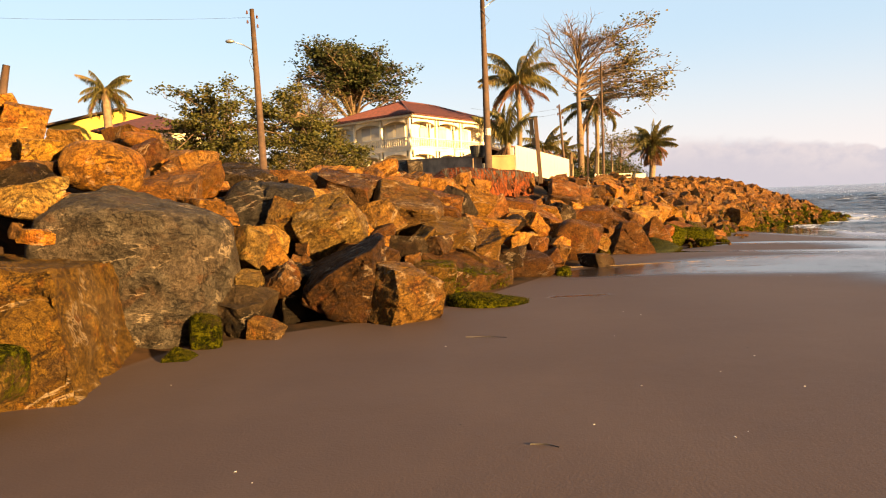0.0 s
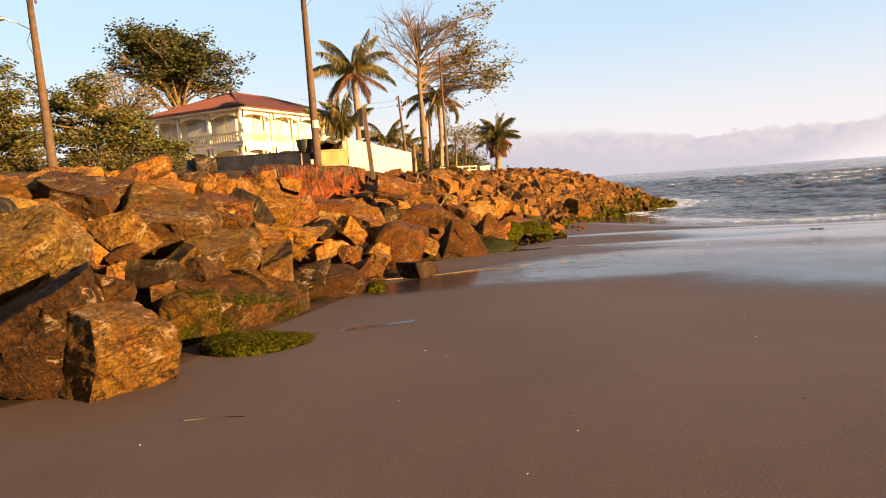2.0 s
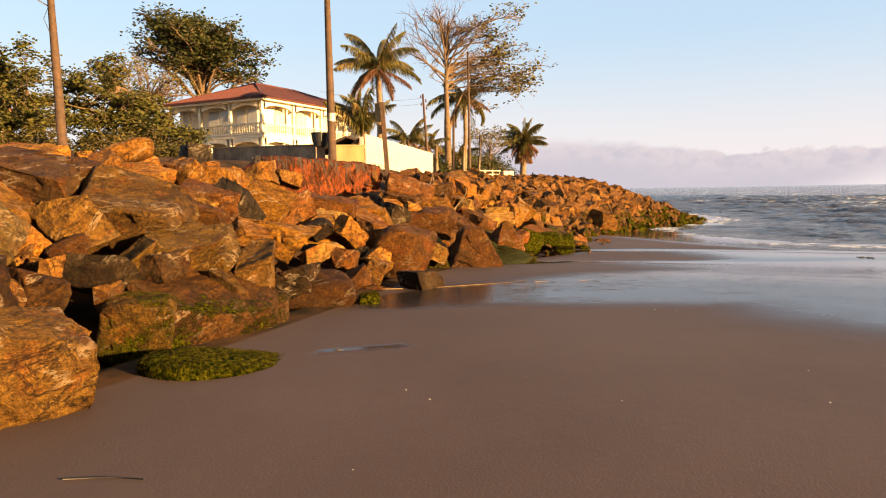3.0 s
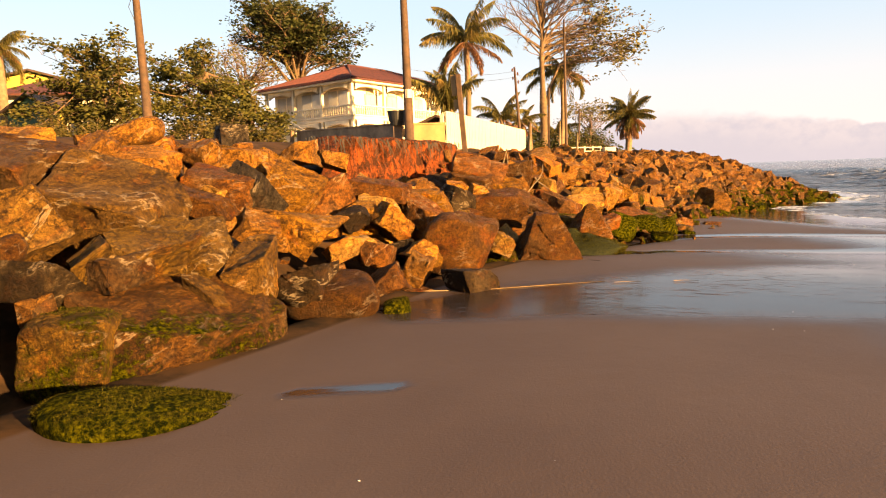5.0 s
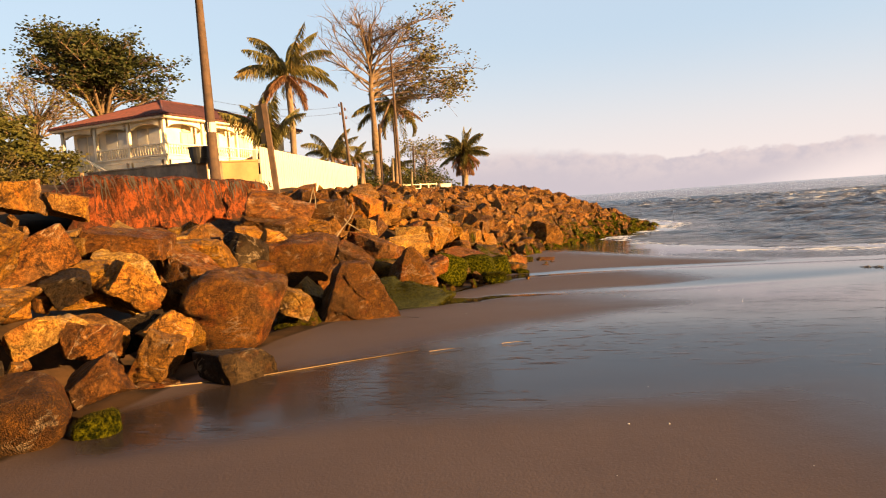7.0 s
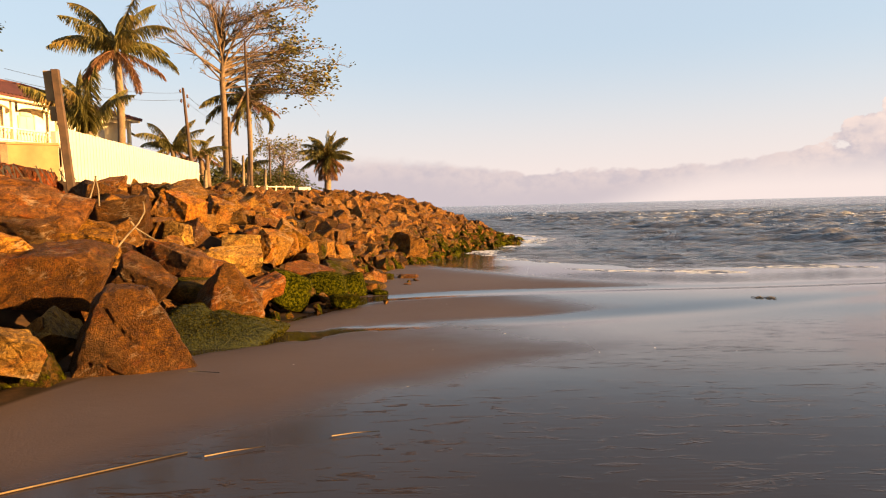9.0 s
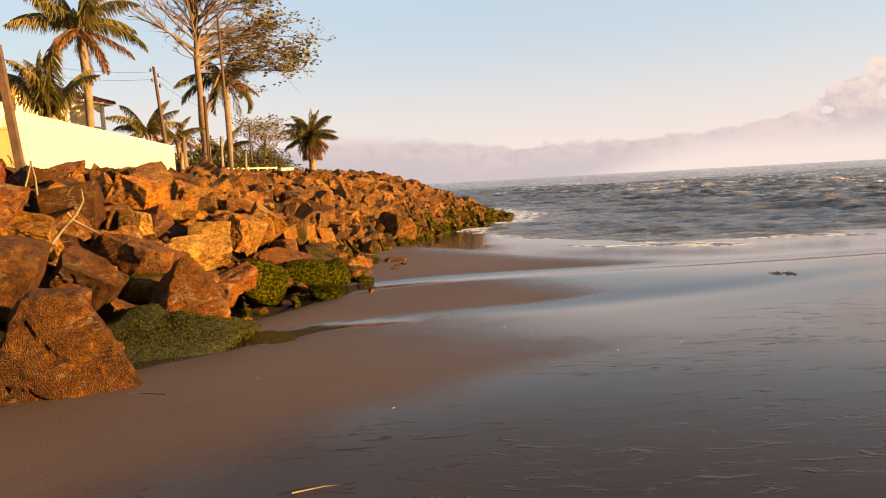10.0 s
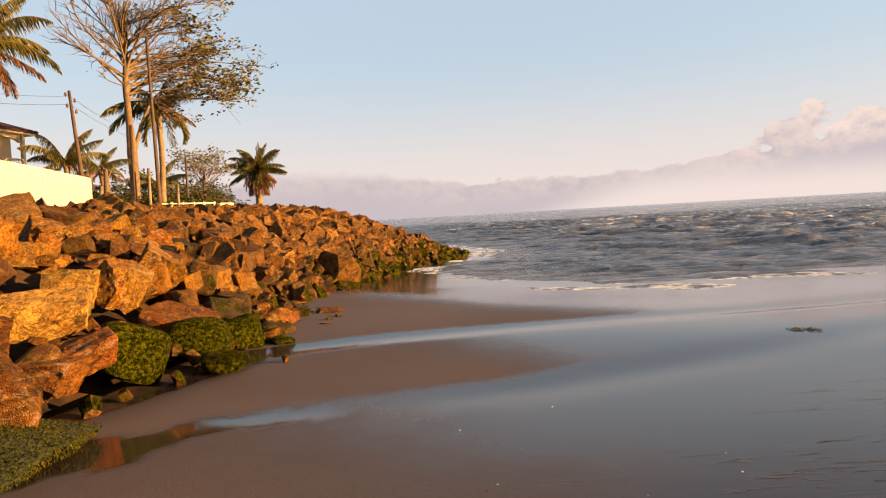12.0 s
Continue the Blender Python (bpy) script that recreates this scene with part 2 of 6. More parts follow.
def ground_build(n):
    pos = here(n)
    wet = n.add("ShaderNodeAttribute", {"attribute_name": "wet"}).outputs["Fac"]
    flow = n.add("ShaderNodeAttribute", {"attribute_name": "flow"}).outputs["Fac"]
    land = n.add("ShaderNodeAttribute", {"attribute_name": "land"}).outputs["Fac"]
    edge = n.noise(pos, 0.9, 5.0, 0.6)
    w = n.ramp(n.math("ADD", wet, n.math("MULTIPLY", n.math("SUBTRACT", edge, 0.5), 0.4)), 0.08, 1.0)
    broad, grain = n.noise(pos, 0.35, 4.0, 0.55), n.noise(pos, 900.0, 2.0, 0.6)
    dry = n.mix(n.ramp(broad, 0.3, 0.7), rgb(0.062, 0.042, 0.035), rgb(0.075, 0.052, 0.043))
    damp = n.mix(n.ramp(broad, 0.3, 0.7), rgb(0.014, 0.0100, 0.0084), rgb(0.020, 0.0144, 0.0122))
    sand = n.mix(w, dry, damp)
    sand = n.mix(0.18, sand, n.mix(1.0, sand, n.mix(grain, rgb(0.4, 0.4, 0.4), rgb(1.6, 1.6, 1.6)), "MULTIPLY"))
    soil_mix = n.noise(pos, 1.5, 6.0, 0.65)
    soil = n.mix(n.ramp(soil_mix, 0.35, 0.65), rgb(0.012, 0.008, 0.005), rgb(0.05, 0.026, 0.012))
    grass = n.mix(n.noise(pos, 5.0, 5.0), rgb(0.035, 0.045, 0.012), rgb(0.10, 0.10, 0.03))
    z = n.add("ShaderNodeSeparateXYZ", None, Vector=pos).outputs["Z"]
    soil = n.mix(n.ramp(n.math("ADD", z, n.math("MULTIPLY", soil_mix, 0.6)), 2.75, 3.1), soil, grass)
    c = n.mix(n.ramp(land, 0.3, 0.7), sand, soil)
    rough = n.math("SUBTRACT", 0.62, n.math("MULTIPLY", w, 0.53))
    rough = n.math("ADD", rough, n.math("MULTIPLY", n.ramp(land, 0.3, 0.7), 0.4), True)
    # ripples of the running water, drawn out along the flow
    turned = n.add("ShaderNodeVectorRotate", {"rotation_type": "Z_AXIS"}, Vector=pos, Angle=radians(30)).outputs[0]
    rip = n.ramp(n.noise(n.scaled(turned, (1.2, 5.0, 1.0)), 2.9, 4.0, 0.62, 0.9), 0.56, 0.76)
    rip2 = n.noise(n.scaled(turned, (0.8, 7.0, 1.0)), 5.0, 2.0, 0.5)
    act = n.math("MULTIPLY", flow, n.ramp(n.noise(n.scaled(turned, (0.5, 1.4, 1.0)), 1.1, 3.0), 0.40, 0.60))
    h = n.math("MULTIPLY", n.math("ADD", rip, n.math("MULTIPLY", rip2, 0.22)), act)
    first = bump(n, h, 0.6, 0.011)
    tex = n.math("ADD", n.math("MULTIPLY", n.noise(pos, 55.0, 4.0), 0.5), n.math("MULTIPLY", n.noise(pos, 2.2, 4.0), 1.8))
    second = bump(n, n.math("MULTIPLY", tex, n.math("SUBTRACT", 1.0, n.math("MULTIPLY", w, 0.93))), 0.28, 0.012, first)
    return principled(n, Base_Color=c, Roughness=rough, Normal=second, IOR=1.36, Specular_IOR_Level=n.math("SUBTRACT", n.math("ADD", 0.14, n.math("MULTIPLY", w, 0.26)), n.math("MULTIPLY", flow, 0.20)))


GROUND = material("beach_ground", ground_build)


def sea_build(n):
    pos = here(n)
    foam = n.add("ShaderNodeAttribute", {"attribute_name": "foam"}).outputs["Fac"]
    streak = n.noise(n.scaled(pos, (1.0, 1.0, 0.2)), 2.4, 6.0, 0.7, 0.5)
    f = n.ramp(n.math("ADD", foam, n.math("MULTIPLY", n.math("SUBTRACT", streak, 0.5), 1.6)), 0.62, 0.85)
    turned = n.add("ShaderNodeVectorRotate", {"rotation_type": "Z_AXIS"}, Vector=pos, Angle=radians(34)).outputs[0]
    # scattered whitecaps, long across the swell
    caps = n.noise(n.scaled(turned, (0.16, 0.55, 1.0)), 1.0, 7.0, 0.75, 0.6)
    out_at_sea = n.add("ShaderNodeAttribute", {"attribute_name": "offshore"}).outputs["Fac"]
    f = n.math("MAXIMUM", f, n.math("MULTIPLY", n.ramp(caps, 0.585, 0.66), n.math("MULTIPLY", out_at_sea, 0.9)))
    fleck = n.noise(n.scaled(turned, (0.45, 2.2, 1.0)), 0.8, 7.0, 0.78, 0.4)
    f = n.math("MAXIMUM", f, n.math("MULTIPLY", n.math("MULTIPLY", n.ramp(fleck, 0.56, 0.64), n.ramp(caps, 0.42, 0.56)), n.math("MULTIPLY", out_at_sea, 0.6)))
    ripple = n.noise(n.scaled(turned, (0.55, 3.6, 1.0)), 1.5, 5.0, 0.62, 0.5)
    chop = n.noise(n.scaled(turned, (0.5, 1.9, 1.0)), 2.2, 6.0, 0.66)
    chop2 = n.noise(n.scaled(turned, (0.3, 0.9, 1.0)), 0.5, 4.0, 0.6)
    c = n.mix(n.noise(pos, 0.08, 3.0), rgb(0.050, 0.054, 0.074), rgb(0.084, 0.082, 0.094))
    # thin foam streaks drawn along the crests, wave shading put into the colour
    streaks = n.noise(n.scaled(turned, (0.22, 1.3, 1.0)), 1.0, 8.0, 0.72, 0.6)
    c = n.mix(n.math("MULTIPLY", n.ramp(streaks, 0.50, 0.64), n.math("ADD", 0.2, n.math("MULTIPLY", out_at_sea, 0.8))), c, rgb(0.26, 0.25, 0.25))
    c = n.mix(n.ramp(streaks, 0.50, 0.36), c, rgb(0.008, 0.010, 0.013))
    # ripple troughs painted dark and crests pale, as light would shade them
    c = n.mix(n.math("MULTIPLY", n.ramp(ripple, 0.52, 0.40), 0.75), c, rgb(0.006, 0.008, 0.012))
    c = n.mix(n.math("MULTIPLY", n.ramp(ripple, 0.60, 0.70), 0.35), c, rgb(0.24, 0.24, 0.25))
    c = n.mix(f, c, rgb(0.62, 0.60, 0.58))
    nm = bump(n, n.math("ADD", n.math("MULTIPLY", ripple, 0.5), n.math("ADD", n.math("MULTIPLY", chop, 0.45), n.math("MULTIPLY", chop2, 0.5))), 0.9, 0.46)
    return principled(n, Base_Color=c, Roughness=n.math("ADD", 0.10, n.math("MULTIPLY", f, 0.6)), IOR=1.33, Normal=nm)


SEA = material("sea_water", sea_build)
WOOD_POLE = plain("weathered_pole_wood", (0.044, 0.022, 0.010), 0.85, 5.0, 0.4, 0.0, 0.4)
GREY_WOOD = plain("grey_driftwood", (0.13, 0.095, 0.055), 0.85, 9.0, 0.35, 0.0, 0.4)
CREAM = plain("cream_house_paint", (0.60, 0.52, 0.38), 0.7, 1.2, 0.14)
# darker copy of the cream, with shade put into its colour
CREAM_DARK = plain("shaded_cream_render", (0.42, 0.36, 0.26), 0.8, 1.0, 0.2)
WHITE_FENCE = plain("white_fence_paint", (0.37, 0.33, 0.28), 0.65, 1.5, 0.10)
TILE_RED = plain("red_roof_tile", (0.052, 0.0105, 0.007), 0.8, 3.0, 0.4)
CONCRETE = plain("dark_stained_concrete", (0.20, 0.125, 0.075), 0.9, 1.6, 0.45)
OCHRE_WALL = plain("ochre_render", (0.250, 0.155, 0.065), 0.85, 1.5, 0.25)
YELLOW = plain("yellow_house_paint", (0.369, 0.250, 0.036), 0.75, 0.8, 0.15)


def earth_build(n):
    v = here(n)
    big, mid, fine = n.noise(v, 1.6, 5.0, 0.6, 0.5), n.noise(n.scaled(v, (1.0, 1.0, 0.45)), 7.0, 6.0, 0.7, 0.4), n.noise(v, 32.0, 5.0, 0.7)
    c = n.mix(n.ramp(big, 0.35, 0.62), rgb(0.090, 0.026, 0.009), rgb(0.22, 0.054, 0.013))
    c = n.mix(n.ramp(mid, 0.60, 0.42), c, rgb(0.040, 0.016, 0.008))
    c = n.mix(0.6, c, n.mix(1.0, c, n.mix(n.ramp(fine, 0.3, 0.7), rgb(0.5, 0.45, 0.4), rgb(1.4, 1.35, 1.3)), "MULTIPLY"))
    return principled(n, Base_Color=c, Roughness=0.95, Specular_IOR_Level=0.1, Normal=bump(n, n.math("ADD", mid, n.math("MULTIPLY", fine, 0.4)), 1.0, 0.15))


EARTH = material("red_clay_earth", earth_build)
BLACK_TANK = plain("black_plastic", (0.011, 0.010, 0.009), 0.5, 4.0, 0.3)
METAL = plain("galvanised_steel", (0.268, 0.268, 0.268), 0.45, 6.0, 0.2, 0.8)
PORCELAIN = plain("brown_porcelain", (0.071, 0.030, 0.018), 0.25, 6.0, 0.2)
CABLE = plain("black_cable", (0.012, 0.012, 0.013), 0.6, 6.0, 0.2)
GREEN_PAINT = plain("green_shed_boards", (0.024, 0.060, 0.036), 0.8, 3.0, 0.3)
DARK_TILE = plain("brown_old_roof", (0.044, 0.023, 0.015), 0.9, 3.0, 0.4)
BARK = plain("tree_bark", (0.088, 0.053, 0.026), 0.9, 5.0, 0.4, 0.0, 0.6)
PALM_BARK = plain("palm_trunk_bark", (0.128, 0.082, 0.045), 0.9, 4.0, 0.35, 0.0, 0.6)
REED = plain("dry_reed", (0.118, 0.072, 0.026), 0.7, 9.0, 0.3)
SHELL = plain("white_shell", (0.446, 0.416, 0.369), 0.5, 30.0, 0.15)
WEED = plain("dark_seaweed", (0.018, 0.013, 0.007), 0.6, 12.0, 0.5)


def glass_build(n):
    return principled(n, Base_Color=n.mix(n.noise(own(n), 1.3, 3.0), rgb(0.20, 0.20, 0.19), rgb(0.48, 0.45, 0.40)), Roughness=0.08, IOR=1.5)


GLASS = material("window_glass", glass_build)


def leaf_material(name, dark, light, dry):
    def build(n):
        r = n.add("ShaderNodeNewGeometry").outputs["Random Per Island"]
        clump = n.noise(here(n), 0.9, 3.0)
        c = n.mix(r, rgb(*dark), rgb(*light))
        c = n.mix(n.math("MULTIPLY", n.ramp(clump, 0.5, 0.72), 0.7), c, rgb(*dry))
        a = principled(n, Base_Color=c, Roughness=0.65, Specular_IOR_Level=0.2)
        t = n.add("ShaderNodeBsdfTranslucent", None, Color=c).outputs[0]
        return n.add("ShaderNodeMixShader", None, i0=0.35, i1=a, i2=t).outputs[0]
    return material(name, build)


LEAF = leaf_material("broad_leaf", (0.030, 0.032, 0.006), (0.088, 0.080, 0.014), (0.105, 0.072, 0.018))
LEAF_BIG = leaf_material("dark_crown_leaf", (0.016, 0.022, 0.005), (0.046, 0.048, 0.010), (0.070, 0.048, 0.016))
LEAF_DRY = leaf_material("dry_crown_leaf", (0.056, 0.050, 0.014), (0.134, 0.112, 0.028), (0.146, 0.084, 0.028))
FROND = leaf_material("palm_leaf", (0.035, 0.036, 0.010), (0.150, 0.122, 0.030), (0.210, 0.130, 0.040))
FROND_DRY = leaf_material("dead_palm_leaf", (0.134, 0.062, 0.028), (0.235, 0.123, 0.062), (0.190, 0.090, 0.039))
SHRUB = leaf_material("shrub_leaf", (0.031, 0.028, 0.006), (0.087, 0.069, 0.015), (0.111, 0.073, 0.021))


def weed_build(n):
    r = n.add("ShaderNodeNewGeometry").outputs["Random Per Island"]
    k = n.noise(own(n), 38.0, 4.0, 0.7)
    c = n.mix(n.math("MULTIPLY", n.ramp(k, 0.4, 0.65), n.math("ADD", 0.25, n.math("MULTIPLY", r, 0.75))), rgb(0.004, 0.006, 0.001), rgb(0.028, 0.030, 0.003))
    return principled(n, Base_Color=c, Roughness=0.8, Specular_IOR_Level=0.2, Normal=bump(n, k, 0.8, 0.05))


GREEN_WEED = material("green_seaweed", weed_build)


def tuft_build(n):
    r = n.add("ShaderNodeNewGeometry").outputs["Random Per Island"]
    c = n.mix(r, rgb(0.003, 0.004, 0.001), rgb(0.050, 0.043, 0.003))
    return principled(n, Base_Color=c, Roughness=0.8, Specular_IOR_Level=0.05)


GREEN_TUFT = material("green_moss_tuft", tuft_build)


# ---- plan of the shore ----
FOOT = [(-9, -3), (-4.4, 4.2), (-3.2, 7.4), (-0.6, 8.8), (1.2, 11.5), (3.2, 14.7), (4.8, 16.6), (7, 19.2), (9.3, 21.6), (11.2, 25.2), (15, 30.2), (19.4, 34.2),
        (24.6, 37.8), (26.2, 40), (25.6, 46), (30, 70), (60, 140), (200, 420), (900, 1900)]
TIDE = [(900, 1890), (205, 410), (64, 134), (34, 66), (30, 45), (28.2, 39.5), (25, 36.6), (20.3, 33.9), (18.9, 32), (18.3, 29), (18.2, 26.8), (18.6, 24.3), (19.8, 22.6), (22.7, 21.1), (27, 19.3), (40, 15), (100, -4), (300, -60), (3000, -640)]
STREAM = [(1.3, 11.9), (3.5, 12.4), (6.0, 12.3), (9.5, 12.0), (14, 11), (24, 8)]
CHANNEL_NEAR = [(6.1, 17.1), (7.0, 17.45), (8.0, 17.1), (9.6, 16.5), (12, 16.0)]
CHANNEL_FAR = [(7.3, 19.55), (8.4, 20.3), (10, 19.95), (12, 19.1), (14, 18.3)]
PUDDLES = [(1.40, 9.62, 0.46, 0.11), (6.25, 17.2, 0.32, 0.5)]
SEA_LEVEL = -0.68


def smooth(a, b, v):
    u = np.clip((v - a) / (b - a), 0, 1)
    return u * u * (3 - 2 * u)


def along(line, x, y):
    """Signed distance to the left of a line of points, and the length along it, for arrays of places."""
    best = np.full(np.shape(x), 1e9)
    side, run = np.ones(np.shape(x)), np.zeros(np.shape(x))
    total, last = 0.0, len(line) - 2
    for i in range(last + 1):
        (ax, ay), (bx, by) = line[i], line[i + 1]
        length = math.hypot(bx - ax, by - ay)
        ux, uy = (bx - ax) / length, (by - ay) / length
        k = np.clip((x - ax) * ux + (y - ay) * uy, -1e9 if i == 0 else 0, 1e9 if i == last else length)
        rx, ry = x - ax - ux * k, y - ay - uy * k
        dist = np.hypot(rx, ry)
        near = dist < best
        best, run = np.where(near, dist, best), np.where(near, total + k, run)
        side = np.where(near, np.where(ux * ry - uy * rx >= 0, 1.0, -1.0), side)
        total += length
    return best * side, run


def sand_height(x, y):
    s = x * 0.58 + y * 0.815
    z = -0.25 * smooth(14, 20, s)
    out = along(TIDE, x, y)[0]  # positive seaward
    near = smooth(-9.5, 0.8, out)
    z = z * (1 - near) + (SEA_LEVEL + 0.012) * near - 0.045 * np.clip(out, 0, 60) * smooth(0, 3, out)
    for line, width, depth in ((CHANNEL_NEAR, 0.45, 0.02), (CHANNEL_FAR, 0.4, 0.025)):
        z = z - depth * np.exp(-(along(line, x, y)[0] / width) ** 2)
    return z


def rock_height(x, y):
    """The mean surface of the stone bank."""
    d, s = along(FOOT, x, y)
    f = smooth(27, 37, s)
    end = 1 - smooth(46.5, 57, s)
    heap = smooth(13.4, 11.4, s)  # a higher heap at the near end
    crest = (2.15 + 0.75 * heap) * (1 - f) + 1.92 * f
    crest = crest * (0.12 + 0.88 * end)
    d = np.maximum(d, 0)
    h = 0.22 * (1 - f) + ((0.5 + 0.42 * heap) * (1 - f) + 0.46 * f) * (0.25 + 0.75 * end) * d
    m = crest * 0.8
    h = np.where(h > m, m + (crest - m) * (1 - np.exp(-(h - m) / np.maximum(crest - m, 0.05))), h)
    # a lower saddle before the clay bank
    dip = np.maximum(smooth(2.7, 2.0, np.hypot(x - 1.2, y - 17.8)), smooth(2.3, 1.6, np.hypot(x - 2.6, y - 20.2)))
    h = h + (np.minimum(h, 1.28) - h) * dip
    return h + sand_height(x, y) * (1 - smooth(0, 4, d))


def land_height(x, y):
    d, s = along(FOOT, x, y)
    sand = sand_height(x, y)
    bank = rock_height(x, y) - 0.78 * smooth(0.0, 0.9, d)
    back = 2.35 + 0.75 * smooth(6, 22, d)
    bank = np.where(s < 57, bank + (back - bank) * smooth(5.2, 9, d) * (1 - smooth(36, 44, s)), bank)
    far = smooth(54, 72, s)
    bank = bank * (1 - far) + far * np.minimum(2.2, -0.3 + 0.09 * np.maximum(d, 0))
    return np.where(d > 0.15, sand + (bank - sand) * smooth(0.15, 1.0, d), sand)


def ground_z(x, y):
    return float(land_height(np.array([float(x)]), np.array([float(y)]))[0])


# ---- helpers for meshes ----
def mesh_from(name, verts, faces, mats, smooth_faces=False, slots=None):
    me = bpy.data.meshes.new(name)
    me.from_pydata([tuple(v) for v in verts], [], faces)
    for m in mats if isinstance(mats, (list, tuple)) else [mats]:
        me.materials.append(m)
    if smooth_faces:
        me.polygons.foreach_set("use_smooth", [True] * len(me.polygons))
    if slots is not None:
        me.polygons.foreach_set("material_index", slots)
    me.update()
    return me


def child(name, data, parent, label="", at=None):
    ob = new(name, data)
    ob.parent = parent
    if at is not None:
        ob.matrix_basis = at
    return tagged(ob, label)


def part(name, bm, mat, parent, label="", at=None, smooth_faces=False):
    me = bpy.data.meshes.new(name)
    bm.to_mesh(me)
    bm.free()
    me.materials.append(mat)
    if smooth_faces:
        me.polygons.foreach_set("use_smooth", [True] * len(me.polygons))
    return child(name, me, parent, label, at)


def thing(name, label, category, group="", at=None, kind=""):
    ob = new(name)
    if at is not None:
        ob.matrix_basis = at
    return tagged(ob, label, category, group, kind)


def box(bm, x0, x1, y0, y1, z0, z1, bevel=0.0):
    made = bmesh.ops.create_cube(bm, size=1.0)["verts"]
    for v in made:
        v.co = Vector((x0 + (v.co.x + 0.5) * (x1 - x0), y0 + (v.co.y + 0.5) * (y1 - y0), z0 + (v.co.z + 0.5) * (z1 - z0)))
    if bevel:
        edges = {e for v in made for e in v.link_edges}
        bmesh.ops.bevel(bm, geom=list(edges), offset=bevel, segments=1, affect="EDGES")
    return bm


def boxed(*sizes, bevel=0.0):
    return box(bmesh.new(), *sizes, bevel=bevel)


def tube(verts, faces, path, radii, sides=6):
    """A tapered tube along a path, added to lists."""
    start = len(verts)
    for i, p in enumerate(path):
        a, b = path[max(i - 1, 0)], path[min(i + 1, len(path) - 1)]
        d = (Vector(b) - Vector(a))
        d = d.normalized() if d.length > 1e-9 else Vector((0, 0, 1))
        u = d.cross(Vector((0.13, 0.97, 0.2))).normalized()
        w = d.cross(u)
        for k in range(sides):
            t = 2 * math.pi * k / sides
            verts.append(Vector(p) + (u * math.cos(t) + w * math.sin(t)) * radii[i])
    for i in range(len(path) - 1):
        for k in range(sides):
            a, b = start + i * sides + k, start + i * sides + (k + 1) % sides
            faces.append((a, b, b + sides, a + sides))
    faces.append(tuple(start + k for k in range(sides)))
    faces.append(tuple(start + (len(path) - 1) * sides + k for k in reversed(range(sides))))


def tube_mesh(name, path, radii, mat, sides=8):
    v, f = [], []
    tube(v, f, path, radii, sides)
    return mesh_from(name, v, f, mat, True)


# ---- ground and sea ----
def axis(lo, hi, step, reach_lo, reach_hi):
    mid = list(np.arange(lo, hi, step))
    out, k, p = [], step, hi
    while p < reach_hi:
        out.append(p)
        k *= 1.22
        p += k
    out.append(reach_hi)
    back, k, p = [], step, lo
    while p > reach_lo:
        k *= 1.22
        p -= k
        back.append(max(p, reach_lo))
    return np.array(back[::-1] + mid + out)


def sheet(name, xs, ys, height, mat, attributes):
    gx, gy = np.meshgrid(xs, ys)
    x, y = gx.ravel(), gy.ravel()
    z = height(x, y)
    w, h = len(xs), len(ys)
    i = np.arange(w * h).reshape(h, w)
    quads = np.stack([i[:-1, :-1], i[:-1, 1:], i[1:, 1:], i[1:, :-1]], -1).reshape(-1, 4)
    me = bpy.data.meshes.new(name)
    me.from_pydata(np.stack([x, y, z], -1), [], quads.tolist())
    for key, fn in attributes.items():
        me.attributes.new(key, "FLOAT", "POINT").data.foreach_set("value", fn(x, y).astype(np.float32))
    me.polygons.foreach_set("use_smooth", [True] * len(me.polygons))
    me.materials.append(mat)
    me.update()
    return new(name, me)


def wetness(x, y):
    v = 0.6 * x + 0.8 * y
    d, run = along(STREAM, x, y)
    wide = 0.35 + 0.26 * np.clip(run, 0, 12)
    stream = smooth(1.7, 0.6, np.abs(d) / wide) * smooth(-0.2, 0.6, run) * 0.85
    front = smooth(8.7, 12.0, v) * smooth(3.2, 7.5, x) * smooth(-1, 3, -along(FOOT, x, y)[0] - 2.5) * 0.7
    mirror = smooth(5.0, 11.0, x + 0.10 * (y - 14)) * smooth(3, 8, y)
    film = smooth(-5.5, -2.5, along(TIDE, x, y)[0])
    beyond = along(CHANNEL_FAR, x, y)[0]
    bar = smooth(0.2, 0.55, beyond) * smooth(15.4, 12.0, x + 0.12 * (y - 20))
    middle = smooth(0.3, 0.7, along(CHANNEL_NEAR, x, y)[0]) * smooth(-0.3, -0.7, beyond) * smooth(12.5, 9.0, x)
    wet = np.maximum.reduce([stream, front * 1.1, mirror, film])
    wet = wet * (1 - 0.92 * np.maximum(bar, middle))
    for line, width, reach in ((CHANNEL_NEAR, 0.15, 3.2), (CHANNEL_FAR, 0.2, 7.5)):
        c, r = along(line, x, y)
        wet = np.maximum(wet, 1.25 * smooth(reach, reach * 0.35, r) * smooth(1.5, 0.9, np.abs(c) / (width + 0.03 * np.clip(r, 0, 9))))
    # thin pools left beside the stones
    for px, py, rx, ry in PUDDLES:
        wet = np.maximum(wet, 1.2 * smooth(1.2, 0.7, np.hypot((x - px) / rx, (y - py) / ry)))
    return wet


def flowing(x, y):
    d, run = along(STREAM, x, y)
    wide = 0.5 + 0.30 * np.clip(run, 0, 9)
    return smooth(1.2, 0.5, np.abs(d) / wide) * smooth(-0.2, 0.8, run) * (1 - 0.8 * smooth(11, 16, x))


def is_land(x, y):
    return smooth(-0.1, 0.25, along(FOOT, x, y)[0])


